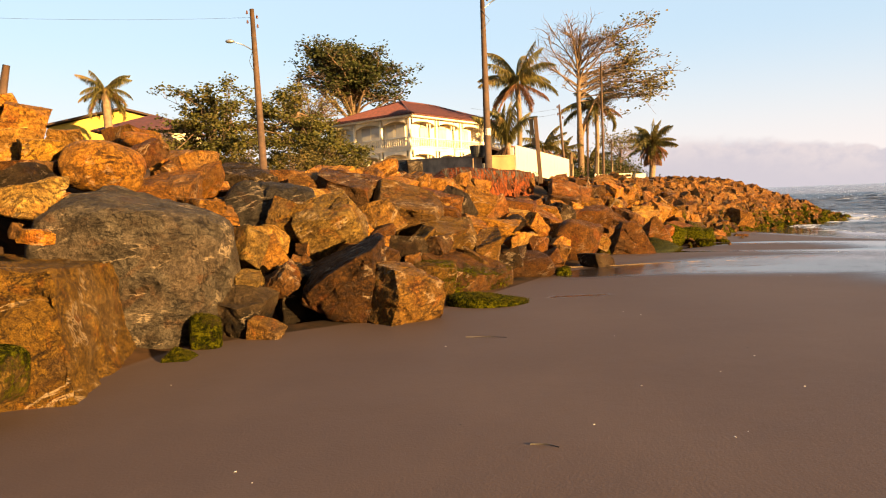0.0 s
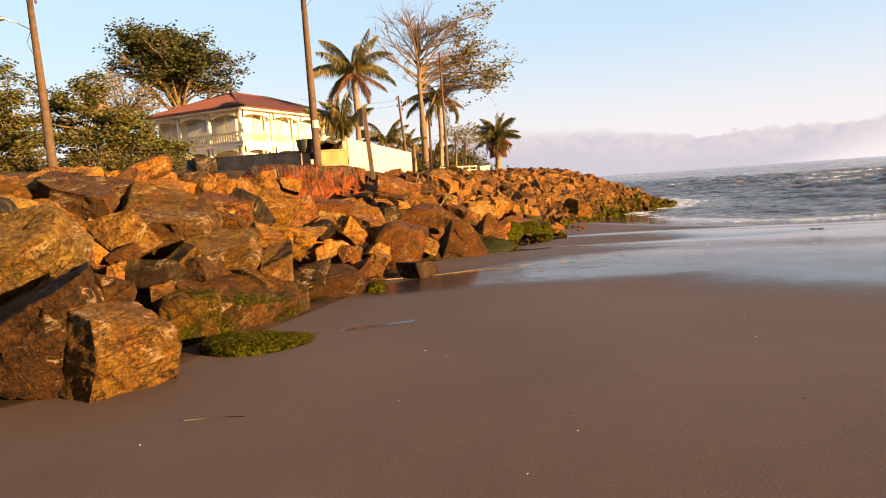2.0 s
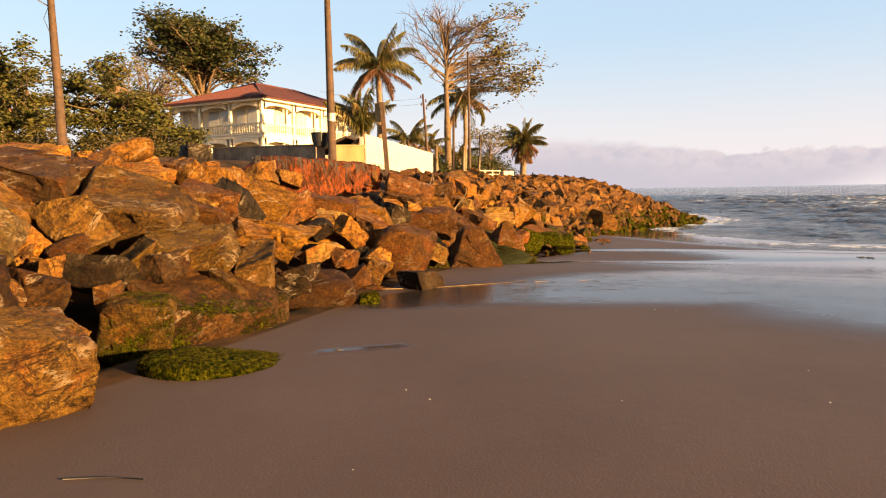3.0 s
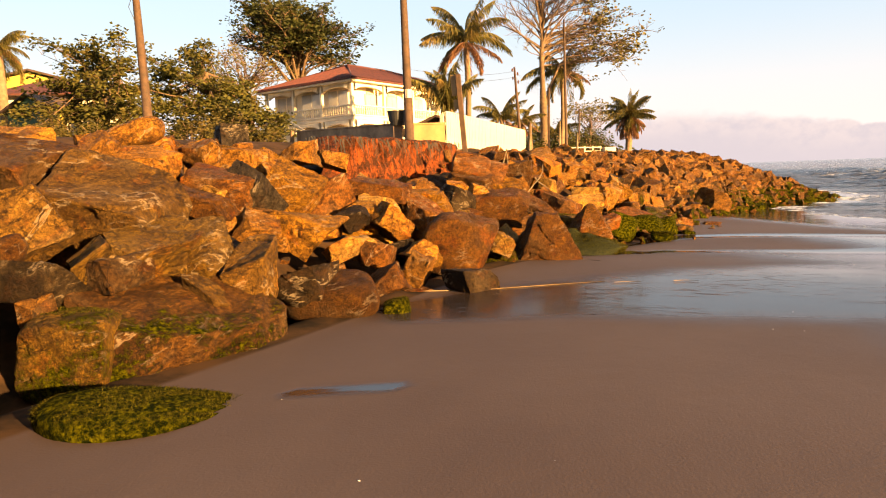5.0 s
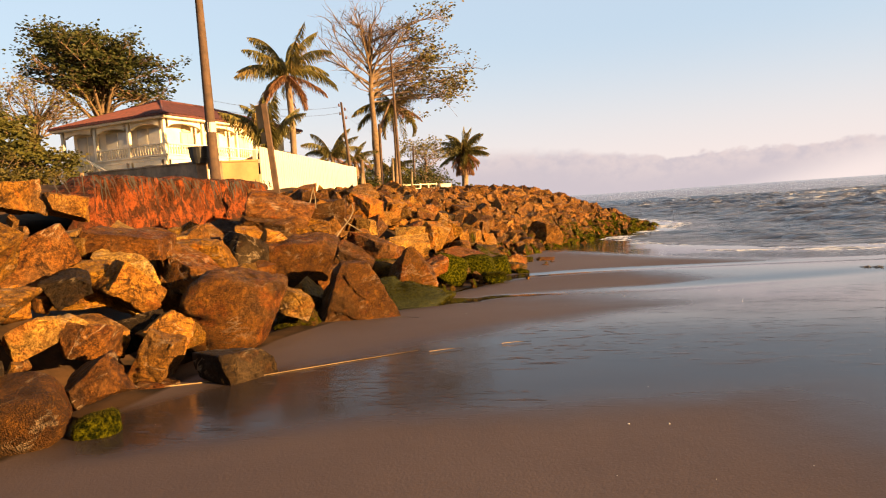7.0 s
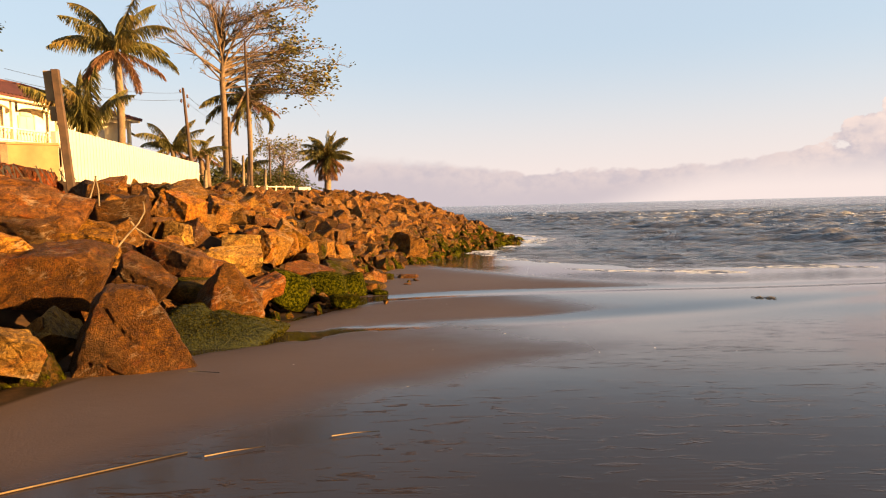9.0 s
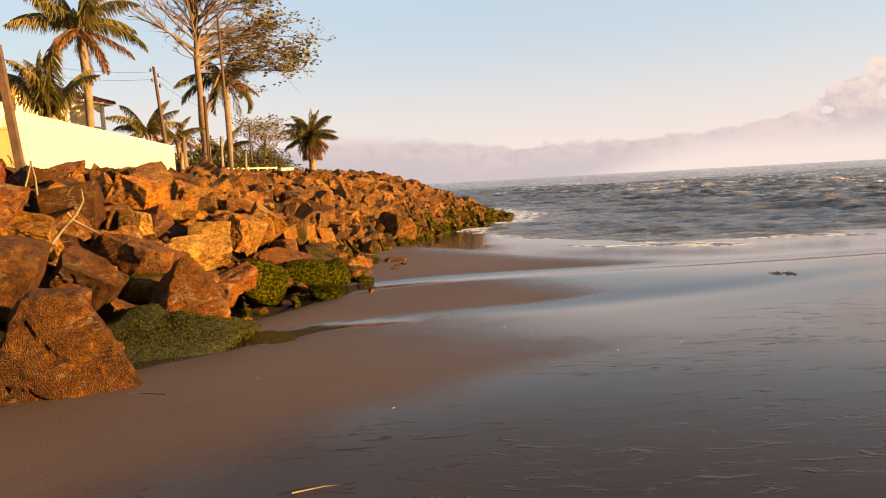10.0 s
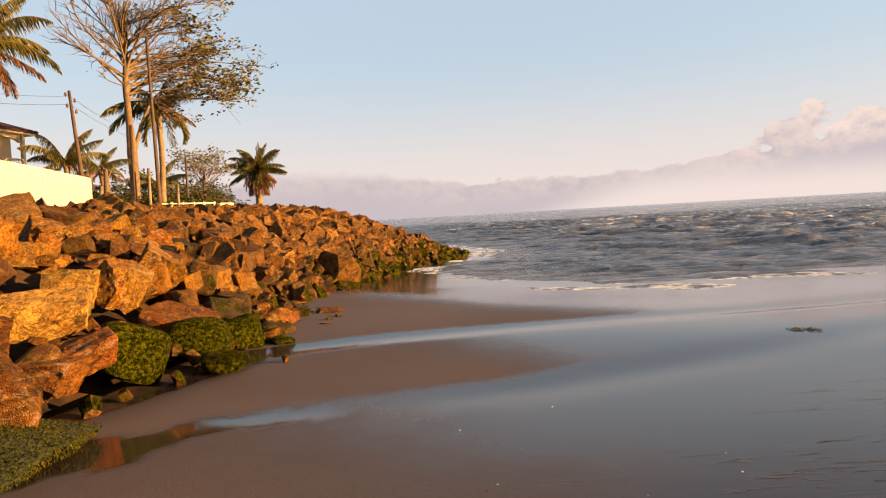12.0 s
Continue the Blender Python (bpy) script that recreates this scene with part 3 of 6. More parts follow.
tagged(sheet("ground", axis(-9, 20, 0.16, -2500, 4500), axis(-4, 34, 0.16, -2500, 4500), land_height, GROUND,
             {"wet": wetness, "flow": flowing, "land": is_land}),
       "smooth brown wet beach sand running into an earth bank", "beach", kind="structure")

SWELL = (-0.58, -0.81)


def swell(x, y):
    """Height of the swell and how near each place is to a breaking crest."""
    out = np.clip(along(TIDE, x, y)[0], 0, 4000)
    a = x * SWELL[0] + y * SWELL[1]
    b = x * SWELL[1] - y * SWELL[0]
    bend = 2.6 * np.sin(b / 17.0) + 1.3 * np.sin(b / 6.3 + 1.7)
    grow = smooth(0, 18, out)
    size = 0.06 + 0.22 * grow
    ph = (a + bend) * 2 * math.pi / 9.0
    h = size * (np.abs(np.sin(ph * 0.5)) ** 0.6 * -1 + 0.75)
    ph2 = (a + 0.6 * bend + 3.1 * np.sin(b / 9.0)) * 2 * math.pi / 3.7
    h = h + size * 0.30 * np.sin(ph2) + 0.16 * size * np.sin((a * 0.6 + b * 0.8) * 2.1) + 0.14 * size * np.sin((a + 0.5 * np.sin(b * 0.9)) * 4.6)
    rng = random.Random(12)
    for _ in range(22):
        length, turn = rng.uniform(0.6, 3.0), rng.gauss(0, 0.5)
        u = a * math.cos(turn) + b * math.sin(turn) + 0.25 * np.sin(b / rng.uniform(1.5, 5.0) + rng.uniform(0, 6))
        h = h + 0.034 * length * (0.55 + 0.5 * grow) * (0.12 + 0.88 * smooth(0.3, 4, out)) * (0.64 - np.abs(np.sin(u * math.pi / length + rng.uniform(0, 6))))
    fade = 1 - 0.6 * smooth(200, 900, out)
    lumps = np.sin(b / 4.3 + a / 9.0) + np.sin(b / 9.7 - a / 23.0 + 2)
    crest = smooth(0.5, 0.95, 1 - np.abs(np.sin(ph * 0.5))) * smooth(0.1, 1.2, lumps) * smooth(3, 14, out)
    lace = smooth(0.7, 0.1, out) * 0.72
    return SEA_LEVEL + 0.035 * smooth(14, 2, out) + h * fade, np.clip(crest * 0.6 + lace, 0, 1)


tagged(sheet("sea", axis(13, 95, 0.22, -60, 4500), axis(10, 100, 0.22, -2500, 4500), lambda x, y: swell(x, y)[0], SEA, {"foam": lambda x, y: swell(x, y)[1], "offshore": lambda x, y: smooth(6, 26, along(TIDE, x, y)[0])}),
       "choppy grey-blue sea with white foam crests", "sea", kind="structure")


# ---- stones ----
TONES = {
    "tan": (0.171, 0.087, 0.020), "ochre": (0.156, 0.082, 0.011), "orange": (0.233, 0.106, 0.015), "brown": (0.105, 0.044, 0.009), "pale": (0.233, 0.144, 0.049),
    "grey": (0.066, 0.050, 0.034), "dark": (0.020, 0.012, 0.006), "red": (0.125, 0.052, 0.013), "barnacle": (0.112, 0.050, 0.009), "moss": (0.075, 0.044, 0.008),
    "mossflat": (0.038, 0.027, 0.007), "mosscone": (0.115, 0.054, 0.010),
}
WORDS = {
    "tan": "tan angular boulder with cracked faces", "ochre": "ochre weathered boulder with dark stains", "orange": "rounded orange boulder glowing in low sun",
    "brown": "rough brown boulder with broad flat faces", "pale": "pale veined boulder with chipped edges", "grey": "large grey boulder with pitted faces",
    "dark": "dark-toned boulder in the bank", "red": "reddish boulder stained by clay", "barnacle": "brown boulder covered in fine barnacle crust",
    "moss": "boulder coated with green moss at its foot", "mossflat": "low flat stone carpeted with green moss", "mosscone": "pointed boulder skirted with dark green weed",
}
BALLS = {}


def ball(level):
    if level not in BALLS:
        bm = bmesh.new()
        bmesh.ops.create_icosphere(bm, subdivisions=level, radius=1.0)
        BALLS[level] = (np.array([v.co[:] for v in bm.verts]), [tuple(v.index for v in f.verts) for f in bm.faces])
        bm.free()
    return BALLS[level]


def lattice(p, seed):
    """Smooth value noise between -1 and 1 at an array of places."""
    i = np.floor(p).astype(np.int64)
    f = p - i
    f = f * f * (3 - 2 * f)
    total = np.zeros(len(p))
    for dx in (0, 1):
        for dy in (0, 1):
            for dz in (0, 1):
                k = ((i[:, 0] + dx) * 374761393 + (i[:, 1] + dy) * 668265263 + (i[:, 2] + dz) * 1274126177 + seed * 974711) & 0xFFFFFFFF
                k = ((k ^ (k >> 13)) * 1274126177) & 0xFFFFFFFF
                k = (k ^ (k >> 16)) & 0xFFFF
                w = np.abs(1 - dx - f[:, 0]) * np.abs(1 - dy - f[:, 1]) * np.abs(1 - dz - f[:, 2])
                total += w * (k / 32767.5 - 1)
    return total


# worn stones: tilt of the six sides, number of corner cuts, edge sharpness
WORN = {"cone": (0.10, 3, 40), "pyramid": (0.10, 3, 40), "dome": (0.16, 6, 9), "round": (0.15, 4, 5), "oval": (0.10, 2, 4), "flat": (0.15, 3, 4)}


def worn_form(seed, level, style):
    """A worn stone about one unit across: a ball cut by planes with rounded edges. Places, outward ways and faces."""
    rng = np.random.default_rng(seed)
    tilt, cuts, edge = WORN[style]
    v, faces = ball(level)
    nrm = np.array([(1, 0, 0), (-1, 0, 0), (0, 1, 0), (0, -1, 0), (0, 0, 1), (0, 0, -1)], float) + rng.normal(0, tilt, (6, 3))
    dist = 0.5 * rng.uniform(0.84, 1.0, 6)
    if style in ("cone", "pyramid"):
        nrm[:4, 2] += 0.62 if style == "cone" else 0.34
        dist[:4] = 0.30 if style == "cone" else 0.38
    nrm = np.vstack([nrm, rng.normal(0, 1, (cuts, 3)) + np.array([0, 0, 0.2])])
    nrm /= np.linalg.norm(nrm, axis=1)[:, None]
    dist = np.concatenate([dist, rng.uniform(0.42, 0.60, cuts)])
    g = np.maximum(v @ nrm.T, 0) / dist[None, :]
    p = v * (((g ** edge).sum(axis=1) + (1 / 0.80) ** edge) ** (-1 / edge))[:, None]
    lo, hi = p.min(axis=0), p.max(axis=0)
    p = (p - (lo + hi) / 2) / (hi - lo)
    if style == "flat":
        # thick rounded end that thins out to a tongue
        k = p[:, 0] + 0.5
        p[:, 1] *= 1.0 - 0.62 * smooth(0.35, 1.0, k)
        p[:, 2] = (p[:, 2] + 0.5) * (1.0 - 0.75 * smooth(0.1, 1.0, k)) - 0.5
    return p, v, faces


def split_form(seed, level, style):
    """A broken block about one unit across: a skewed box with corners split off along planes. Places, outward ways and faces."""
    rng = random.Random(seed)
    bm = bmesh.new()
    bmesh.ops.create_cube(bm, size=1.0)
    skew = {"slab": 0.12, "box": 0.09}.get(style, 0.20)
    side = rng.uniform(0, 6.28)
    for v in bm.verts:
        v.co += Vector((rng.uniform(-skew, skew), rng.uniform(-skew, skew), rng.uniform(-skew, skew)))
        if style == "wedge" and v.co.z > 0:
            v.co.z -= 0.36 * (1 + 1.2 * (v.co.x * math.cos(side) + v.co.y * math.sin(side)))
    for _ in range(1 if style == "box" else rng.choice((2, 3, 4, 5))):
        nrm = Vector((rng.gauss(0, 1), rng.gauss(0, 1), rng.gauss(0.25, 0.8))).normalized()
        reach = max(v.co.dot(nrm) for v in bm.verts)
        cut = bmesh.ops.bisect_plane(bm, geom=bm.verts[:] + bm.edges[:] + bm.faces[:], plane_co=nrm * reach * rng.uniform(0.66, 0.86), plane_no=nrm, clear_outer=True)
        rim = [e for e in cut["geom_cut"] if isinstance(e, bmesh.types.BMEdge)]
        if rim:
            bmesh.ops.holes_fill(bm, edges=rim)
    bmesh.ops.remove_doubles(bm, verts=bm.verts, dist=0.04)
    bmesh.ops.bevel(bm, geom=bm.edges[:], offset=0.014, segments=1, affect="EDGES", clamp_overlap=True)
    bmesh.ops.triangulate(bm, faces=bm.faces[:])
    limit = {2: 0.5, 3: 0.17, 4: 0.085, 5: 0.045}[level]
    for _ in range(5):
        long_edges = [e for e in bm.edges if e.calc_length() > limit]
        if not long_edges or level < 3:
            break
        bmesh.ops.subdivide_edges(bm, edges=long_edges, cuts=1)
        bmesh.ops.triangulate(bm, faces=[f for f in bm.faces if len(f.verts) > 3])
    bm.normal_update()
    bm.verts.index_update()
    p, way = np.array([v.co[:] for v in bm.verts]), np.array([v.normal[:] for v in bm.verts])
    faces = [tuple(v.index for v in f.verts) for f in bm.faces]
    bm.free()
    lo, hi = p.min(axis=0), p.max(axis=0)
    return (p - (lo + hi) / 2) / (hi - lo), way, faces


def rock_points(seed, level, dims, style="block"):
    """A stone of the given size with split ledges, fissures, chips and grain on its faces."""
    p, way, faces = worn_form(seed, level, style) if style in WORN else split_form(seed, level, style)
    rng = np.random.default_rng(seed)
    p, way = p * np.array(dims), way / np.array(dims)
    way /= np.linalg.norm(way, axis=1)[:, None]
    size = float(np.mean(dims))
    turn = np.array(Euler(rng.uniform(-0.9, 0.9, 3)).to_matrix())
    q, u = p @ turn.T / size, p / size
    broad = lattice(u * 2.1, seed) + 0.5 * lattice(u * 4.3, seed + 1)
    step = np.tanh(9 * lattice(q * np.array([1.3, 1.3, 4.2]), seed + 2))
    chip = np.minimum(0, lattice(u * 5.2, seed + 3) + 0.45)
    split = np.exp(-(lattice(q * np.array([1.1, 1.6, 3.0]), seed + 4) / 0.06) ** 2) * (lattice(u * 1.7, seed + 5) > 0.0)
    fine = 0.6 * lattice(u * 11, seed + 6) + 0.35 * lattice(u * 23, seed + 7) * (level > 3) + 0.22 * lattice(u * 47, seed + 8) * (level > 4)
    push = 0.014 * broad + 0.014 * step + 0.09 * chip - 0.034 * split + 0.020 * fine
    return p + way * (push * (0.6 if style in ("round", "oval", "flat") else 1.0) * size)[:, None], faces


def stone_mesh(name, seed, level, dims, mat, style="block"):
    p, faces = rock_points(seed, level, dims, style)
    me = mesh_from(name, p, faces, mat, True)
    me.set_sharp_from_angle(angle=radians(24))
    return me


PLACED = []


def moss_tufts(parent, me, count, seed):
    """Short tufts of green weed rooted on the upper faces of a stone."""
    rng = random.Random(seed)
    polys = [p for p in me.polygons if p.normal.z > 0.1]
    v, f = [], []
    for _ in range(count if polys else 0):
        p = polys[rng.randrange(len(polys))]
        a, b, c = [me.vertices[i].co for i in p.vertices[:3]]
        k, m = rng.random(), rng.random()
        if k + m > 1:
            k, m = 1 - k, 1 - m
        o = a + (b - a) * k + (c - a) * m - p.normal * 0.004
        if noise.noise(o * 4.0 + Vector((seed, 0, 0))) < -0.12:
            continue
        lean = Vector((rng.gauss(0, 0.6), rng.gauss(0, 0.6), 0))
        size = rng.uniform(0.008, 0.02)
        side = Vector((rng.gauss(0, 1), rng.gauss(0, 1), 0)).normalized() * size * 0.22
        n = len(v)
        v += [o - side, o + side, o + (p.normal + lean) * size]
        f.append((n, n + 1, n + 2))
    if f:
        child("moss", mesh_from("moss", v, f, GREEN_TUFT), parent, "short green moss tufts")


def weed_skirt(parent, w, d, h):
    """Hanging green weed over the foot of a stone: a matted mound covered with short drooping blades."""
    rng = random.Random(31)
    p, fs = rock_points(77, 4, (w * 1.62, d * 1.05, h * 0.72), "cone")
    p = p - np.array([0.12, 0.26, h * 0.31])
    me = mesh_from("weed_mat", p, fs, GREEN_WEED, True)
    child("weed_mat", me, parent, "dark green matted weed")
    v, f = [], []
    polys = [q for q in me.polygons if q.center.z > -h * 0.75]
    for _ in range(21000):
        q = polys[rng.randrange(len(polys))]
        a, b, c = [me.vertices[i].co for i in q.vertices[:3]]
        k, m = rng.random(), rng.random()
        if k + m > 1:
            k, m = 1 - k, 1 - m
        o = a + (b - a) * k + (c - a) * m
        out = (q.normal + Vector((rng.gauss(0, 0.5), rng.gauss(0, 0.5), rng.gauss(-0.5, 0.4)))).normalized()
        size = rng.uniform(0.008, 0.022)
        side = out.cross(Vector((rng.gauss(0, 1), rng.gauss(0, 1), 1))).normalized() * rng.uniform(0.003, 0.006)
        mid, tip = o + out * size * 0.6, o + out * size + Vector((0, 0, -0.4 * size))
        n = len(v)
        v += [o - side, o + side, mid + side, tip, mid - side]
        f.append((n, n + 1, n + 2, n + 3, n + 4))
    child("weed", mesh_from("weed", v, f, GREEN_TUFT), parent, "dark green hanging weed")


# the stones whose form stands out, by their number: form and backward tilt; the others are split blocks or wedges
FORMS = {1: ("box", 0), 2: ("dome", 6), 3: ("round", 0), 4: ("wedge", 0), 17: ("block", 20), 20: ("round", 0), 21: ("cone", 0), 22: ("wedge", 10), 24: ("box", 12),
         26: ("slab", 30), 27: ("dome", 10), 29: ("wedge", 20), 31: ("block", 18), 33: ("flat", 0), 35: ("round", 0), 36: ("slab", 25), 37: ("slab", 8), 40: ("round", 0), 41: ("round", 0),
         45: ("slab", 15), 49: ("wedge", 15), 51: ("wedge", 10), 52: ("wedge", -8), 54: ("slab", 22), 18: ("slab", 15), 55: ("oval", 8), 56: ("wedge", 10), 60: ("dome", 12), 63: ("dome", 16), 64: ("pyramid", 0),
         65: ("cone", 0), 67: ("slab", 10), 68: ("slab", 28), 69: ("slab", 10), 82: ("slab", 24), 84: ("oval", 0), 86: ("round", 0), 87: ("round", 0), 89: ("slab", 26), 90: ("slab", 20),
         99: ("oval", 0), 100: ("dome", 0), 101: ("oval", 0), 102: ("oval", 0), 103: ("oval", 0), 105: ("round", 0)}


def boulder(x, y, z, w, d, h, yaw, lean, seed, tone, moss):
    grainy = tone in ("barnacle", "mosscone")
    flat = tone == "mossflat"
    mound = tone == "mosscone"
    if mound:
        moss = 0
    style, tilt = FORMS.get(seed, (("block", "wedge", "block", "slab")[seed % 4], (seed * 29) % 31 - 6))
    if seed not in FORMS and max(w, d) < 1.5 * min(w, d):
        yaw += (seed * 53) % 90 - 30
    grow = 1.0 if style in ("flat", "oval", "round") else 0.85 if mound else 1.10
    me = stone_mesh("boulder", seed * 7 + 1, 5 if y < 11.3 and w > 0.45 or seed in (55, 63, 64) else 4, (w * (0.84 if mound else grow), d * (0.44 if mound else grow), h * (1.30 if mound else grow)), ROCK_GRAINY if grainy else ROCK, style)
    ob = new("boulder", me)
    if mound:
        weed_skirt(ob, w, d, h)
    elif flat or moss >= 2:
        moss_tufts(ob, me, 14000 if flat else 3500, seed)
    if not mound and not flat and along(FOOT, np.array([x]), np.array([y]))[0][0] < 0.9:
        z -= 0.06
    ob.matrix_basis = pose(x, y, z, tilt, 0 if mound else lean, yaw)
    r, g, b = TONES[tone]
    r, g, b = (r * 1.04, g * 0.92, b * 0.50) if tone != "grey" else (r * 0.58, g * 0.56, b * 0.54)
    # tone by place: nearer stones darker, the bank's shade put into their colour
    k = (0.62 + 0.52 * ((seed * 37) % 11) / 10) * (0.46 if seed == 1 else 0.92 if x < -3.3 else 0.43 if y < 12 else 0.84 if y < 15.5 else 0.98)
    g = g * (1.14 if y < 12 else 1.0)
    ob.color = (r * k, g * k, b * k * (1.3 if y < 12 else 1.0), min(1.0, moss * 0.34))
    PLACED.append((x, y, z, (w + h + d) / 6))
    return tagged(ob, WORDS[tone] + (", green with algae" if moss and not tone.startswith("moss") else ""), "boulder", "boulders of the sea defence")


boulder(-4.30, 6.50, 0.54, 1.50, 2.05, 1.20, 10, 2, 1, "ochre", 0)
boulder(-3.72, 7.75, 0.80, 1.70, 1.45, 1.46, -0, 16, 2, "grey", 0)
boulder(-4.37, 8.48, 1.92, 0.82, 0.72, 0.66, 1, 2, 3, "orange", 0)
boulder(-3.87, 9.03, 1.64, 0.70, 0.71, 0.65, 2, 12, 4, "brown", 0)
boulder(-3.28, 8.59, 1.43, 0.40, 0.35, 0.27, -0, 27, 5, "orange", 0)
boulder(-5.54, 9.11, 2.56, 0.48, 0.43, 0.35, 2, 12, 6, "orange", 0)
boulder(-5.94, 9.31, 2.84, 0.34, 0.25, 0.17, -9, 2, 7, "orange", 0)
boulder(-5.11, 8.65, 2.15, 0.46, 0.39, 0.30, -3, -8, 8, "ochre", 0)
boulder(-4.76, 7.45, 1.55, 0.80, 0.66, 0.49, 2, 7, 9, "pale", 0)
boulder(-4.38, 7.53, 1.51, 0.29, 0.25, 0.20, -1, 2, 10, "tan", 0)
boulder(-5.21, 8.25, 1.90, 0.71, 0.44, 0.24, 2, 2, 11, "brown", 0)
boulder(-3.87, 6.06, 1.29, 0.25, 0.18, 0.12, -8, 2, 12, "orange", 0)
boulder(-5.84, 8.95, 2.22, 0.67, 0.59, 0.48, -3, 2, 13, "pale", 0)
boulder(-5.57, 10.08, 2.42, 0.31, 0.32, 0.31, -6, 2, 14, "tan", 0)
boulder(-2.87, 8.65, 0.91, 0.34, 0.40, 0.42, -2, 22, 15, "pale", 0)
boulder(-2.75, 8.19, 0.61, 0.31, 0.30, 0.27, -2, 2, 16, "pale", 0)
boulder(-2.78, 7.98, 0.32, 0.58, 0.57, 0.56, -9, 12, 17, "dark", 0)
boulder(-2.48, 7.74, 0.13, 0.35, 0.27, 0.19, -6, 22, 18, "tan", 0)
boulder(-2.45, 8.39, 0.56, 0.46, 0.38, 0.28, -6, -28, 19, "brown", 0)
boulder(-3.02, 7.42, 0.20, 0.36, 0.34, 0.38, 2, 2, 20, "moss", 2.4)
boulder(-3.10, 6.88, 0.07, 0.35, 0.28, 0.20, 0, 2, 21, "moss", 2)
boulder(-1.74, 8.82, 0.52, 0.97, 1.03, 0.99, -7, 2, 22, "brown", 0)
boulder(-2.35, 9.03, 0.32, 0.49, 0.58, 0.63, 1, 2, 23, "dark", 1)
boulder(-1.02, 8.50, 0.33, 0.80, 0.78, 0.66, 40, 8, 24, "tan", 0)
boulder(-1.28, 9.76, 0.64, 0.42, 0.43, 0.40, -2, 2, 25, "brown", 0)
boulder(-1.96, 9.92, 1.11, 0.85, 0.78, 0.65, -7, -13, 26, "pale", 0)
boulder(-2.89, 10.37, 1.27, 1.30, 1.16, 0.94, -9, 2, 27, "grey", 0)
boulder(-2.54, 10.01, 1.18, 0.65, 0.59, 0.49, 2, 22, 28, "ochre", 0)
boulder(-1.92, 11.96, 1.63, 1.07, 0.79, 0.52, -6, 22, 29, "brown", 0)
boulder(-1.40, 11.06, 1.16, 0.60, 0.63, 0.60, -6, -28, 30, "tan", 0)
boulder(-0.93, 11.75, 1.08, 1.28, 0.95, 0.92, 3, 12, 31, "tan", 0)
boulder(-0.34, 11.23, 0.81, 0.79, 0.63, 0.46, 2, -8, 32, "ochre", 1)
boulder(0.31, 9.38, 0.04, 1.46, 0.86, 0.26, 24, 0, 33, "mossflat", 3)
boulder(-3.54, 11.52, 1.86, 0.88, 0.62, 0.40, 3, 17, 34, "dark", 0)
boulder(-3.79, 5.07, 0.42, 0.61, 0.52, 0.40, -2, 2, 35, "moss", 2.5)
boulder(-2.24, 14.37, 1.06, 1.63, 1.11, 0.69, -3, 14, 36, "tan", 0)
boulder(-0.66, 12.64, 1.32, 1.45, 0.55, 0.19, -9, 16, 37, "barnacle", 0)
boulder(-1.08, 13.18, 1.63, 0.69, 0.56, 0.41, -0, 17, 38, "tan", 0)
boulder(-1.53, 13.03, 1.79, 0.50, 0.40, 0.29, -3, -33, 39, "tan", 0)
boulder(-1.39, 13.89, 2.05, 0.74, 0.51, 0.31, 0, -16, 40, "tan", 0)
boulder(-1.17, 14.13, 1.90, 0.34, 0.33, 0.29, -1, 2, 41, "orange", 0)
boulder(-0.69, 14.24, 1.76, 0.43, 0.46, 0.44, -8, -28, 42, "tan", 0)
boulder(-0.28, 14.70, 1.69, 0.88, 0.57, 0.33, -7, 7, 43, "tan", 0)
boulder(-0.78, 16.35, 2.11, 0.63, 0.55, 0.43, -10, 2, 44, "grey", 0)
boulder(-0.23, 13.39, 1.32, 0.84, 0.65, 0.45, -10, 7, 45, "brown", 0)
boulder(-0.30, 13.16, 1.30, 0.38, 0.28, 0.18, -11, 17, 46, "pale", 0)
boulder(0.09, 13.55, 1.26, 0.46, 0.57, 0.63, -8, -43, 47, "grey", 0)
boulder(0.47, 14.01, 1.23, 0.65, 0.65, 0.59, -4, 27, 48, "ochre", 0)
boulder(0.67, 13.11, 0.88, 0.86, 0.65, 0.44, -12, 24, 49, "ochre", 1)
boulder(0.30, 12.67, 0.90, 0.56, 0.40, 0.26, -3, 17, 50, "tan", 0)
boulder(-0.15, 11.58, 0.79, 0.71, 0.58, 0.43, -8, -6, 51, "ochre", 1)
boulder(0.41, 11.61, 0.59, 0.39, 0.56, 0.73, -8, 10, 52, "tan", 0)
boulder(0.16, 11.10, 0.51, 0.44, 0.36, 0.26, -2, 22, 53, "tan", 0)
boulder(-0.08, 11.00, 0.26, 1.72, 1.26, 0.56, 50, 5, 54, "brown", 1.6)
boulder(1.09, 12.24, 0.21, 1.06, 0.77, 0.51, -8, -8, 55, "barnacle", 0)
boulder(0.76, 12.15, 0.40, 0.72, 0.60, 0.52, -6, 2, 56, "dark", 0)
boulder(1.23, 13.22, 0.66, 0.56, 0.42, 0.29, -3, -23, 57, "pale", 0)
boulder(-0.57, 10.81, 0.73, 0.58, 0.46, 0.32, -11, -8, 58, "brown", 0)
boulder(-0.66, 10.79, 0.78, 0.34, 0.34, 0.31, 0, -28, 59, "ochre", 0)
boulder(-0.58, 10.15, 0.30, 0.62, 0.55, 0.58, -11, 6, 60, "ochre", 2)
boulder(0.27, 16.02, 1.82, 0.62, 0.52, 0.40, -3, 2, 61, "tan", 0)
boulder(0.82, 16.42, 1.70, 0.52, 0.39, 0.26, -1, 12, 62, "tan", 0)
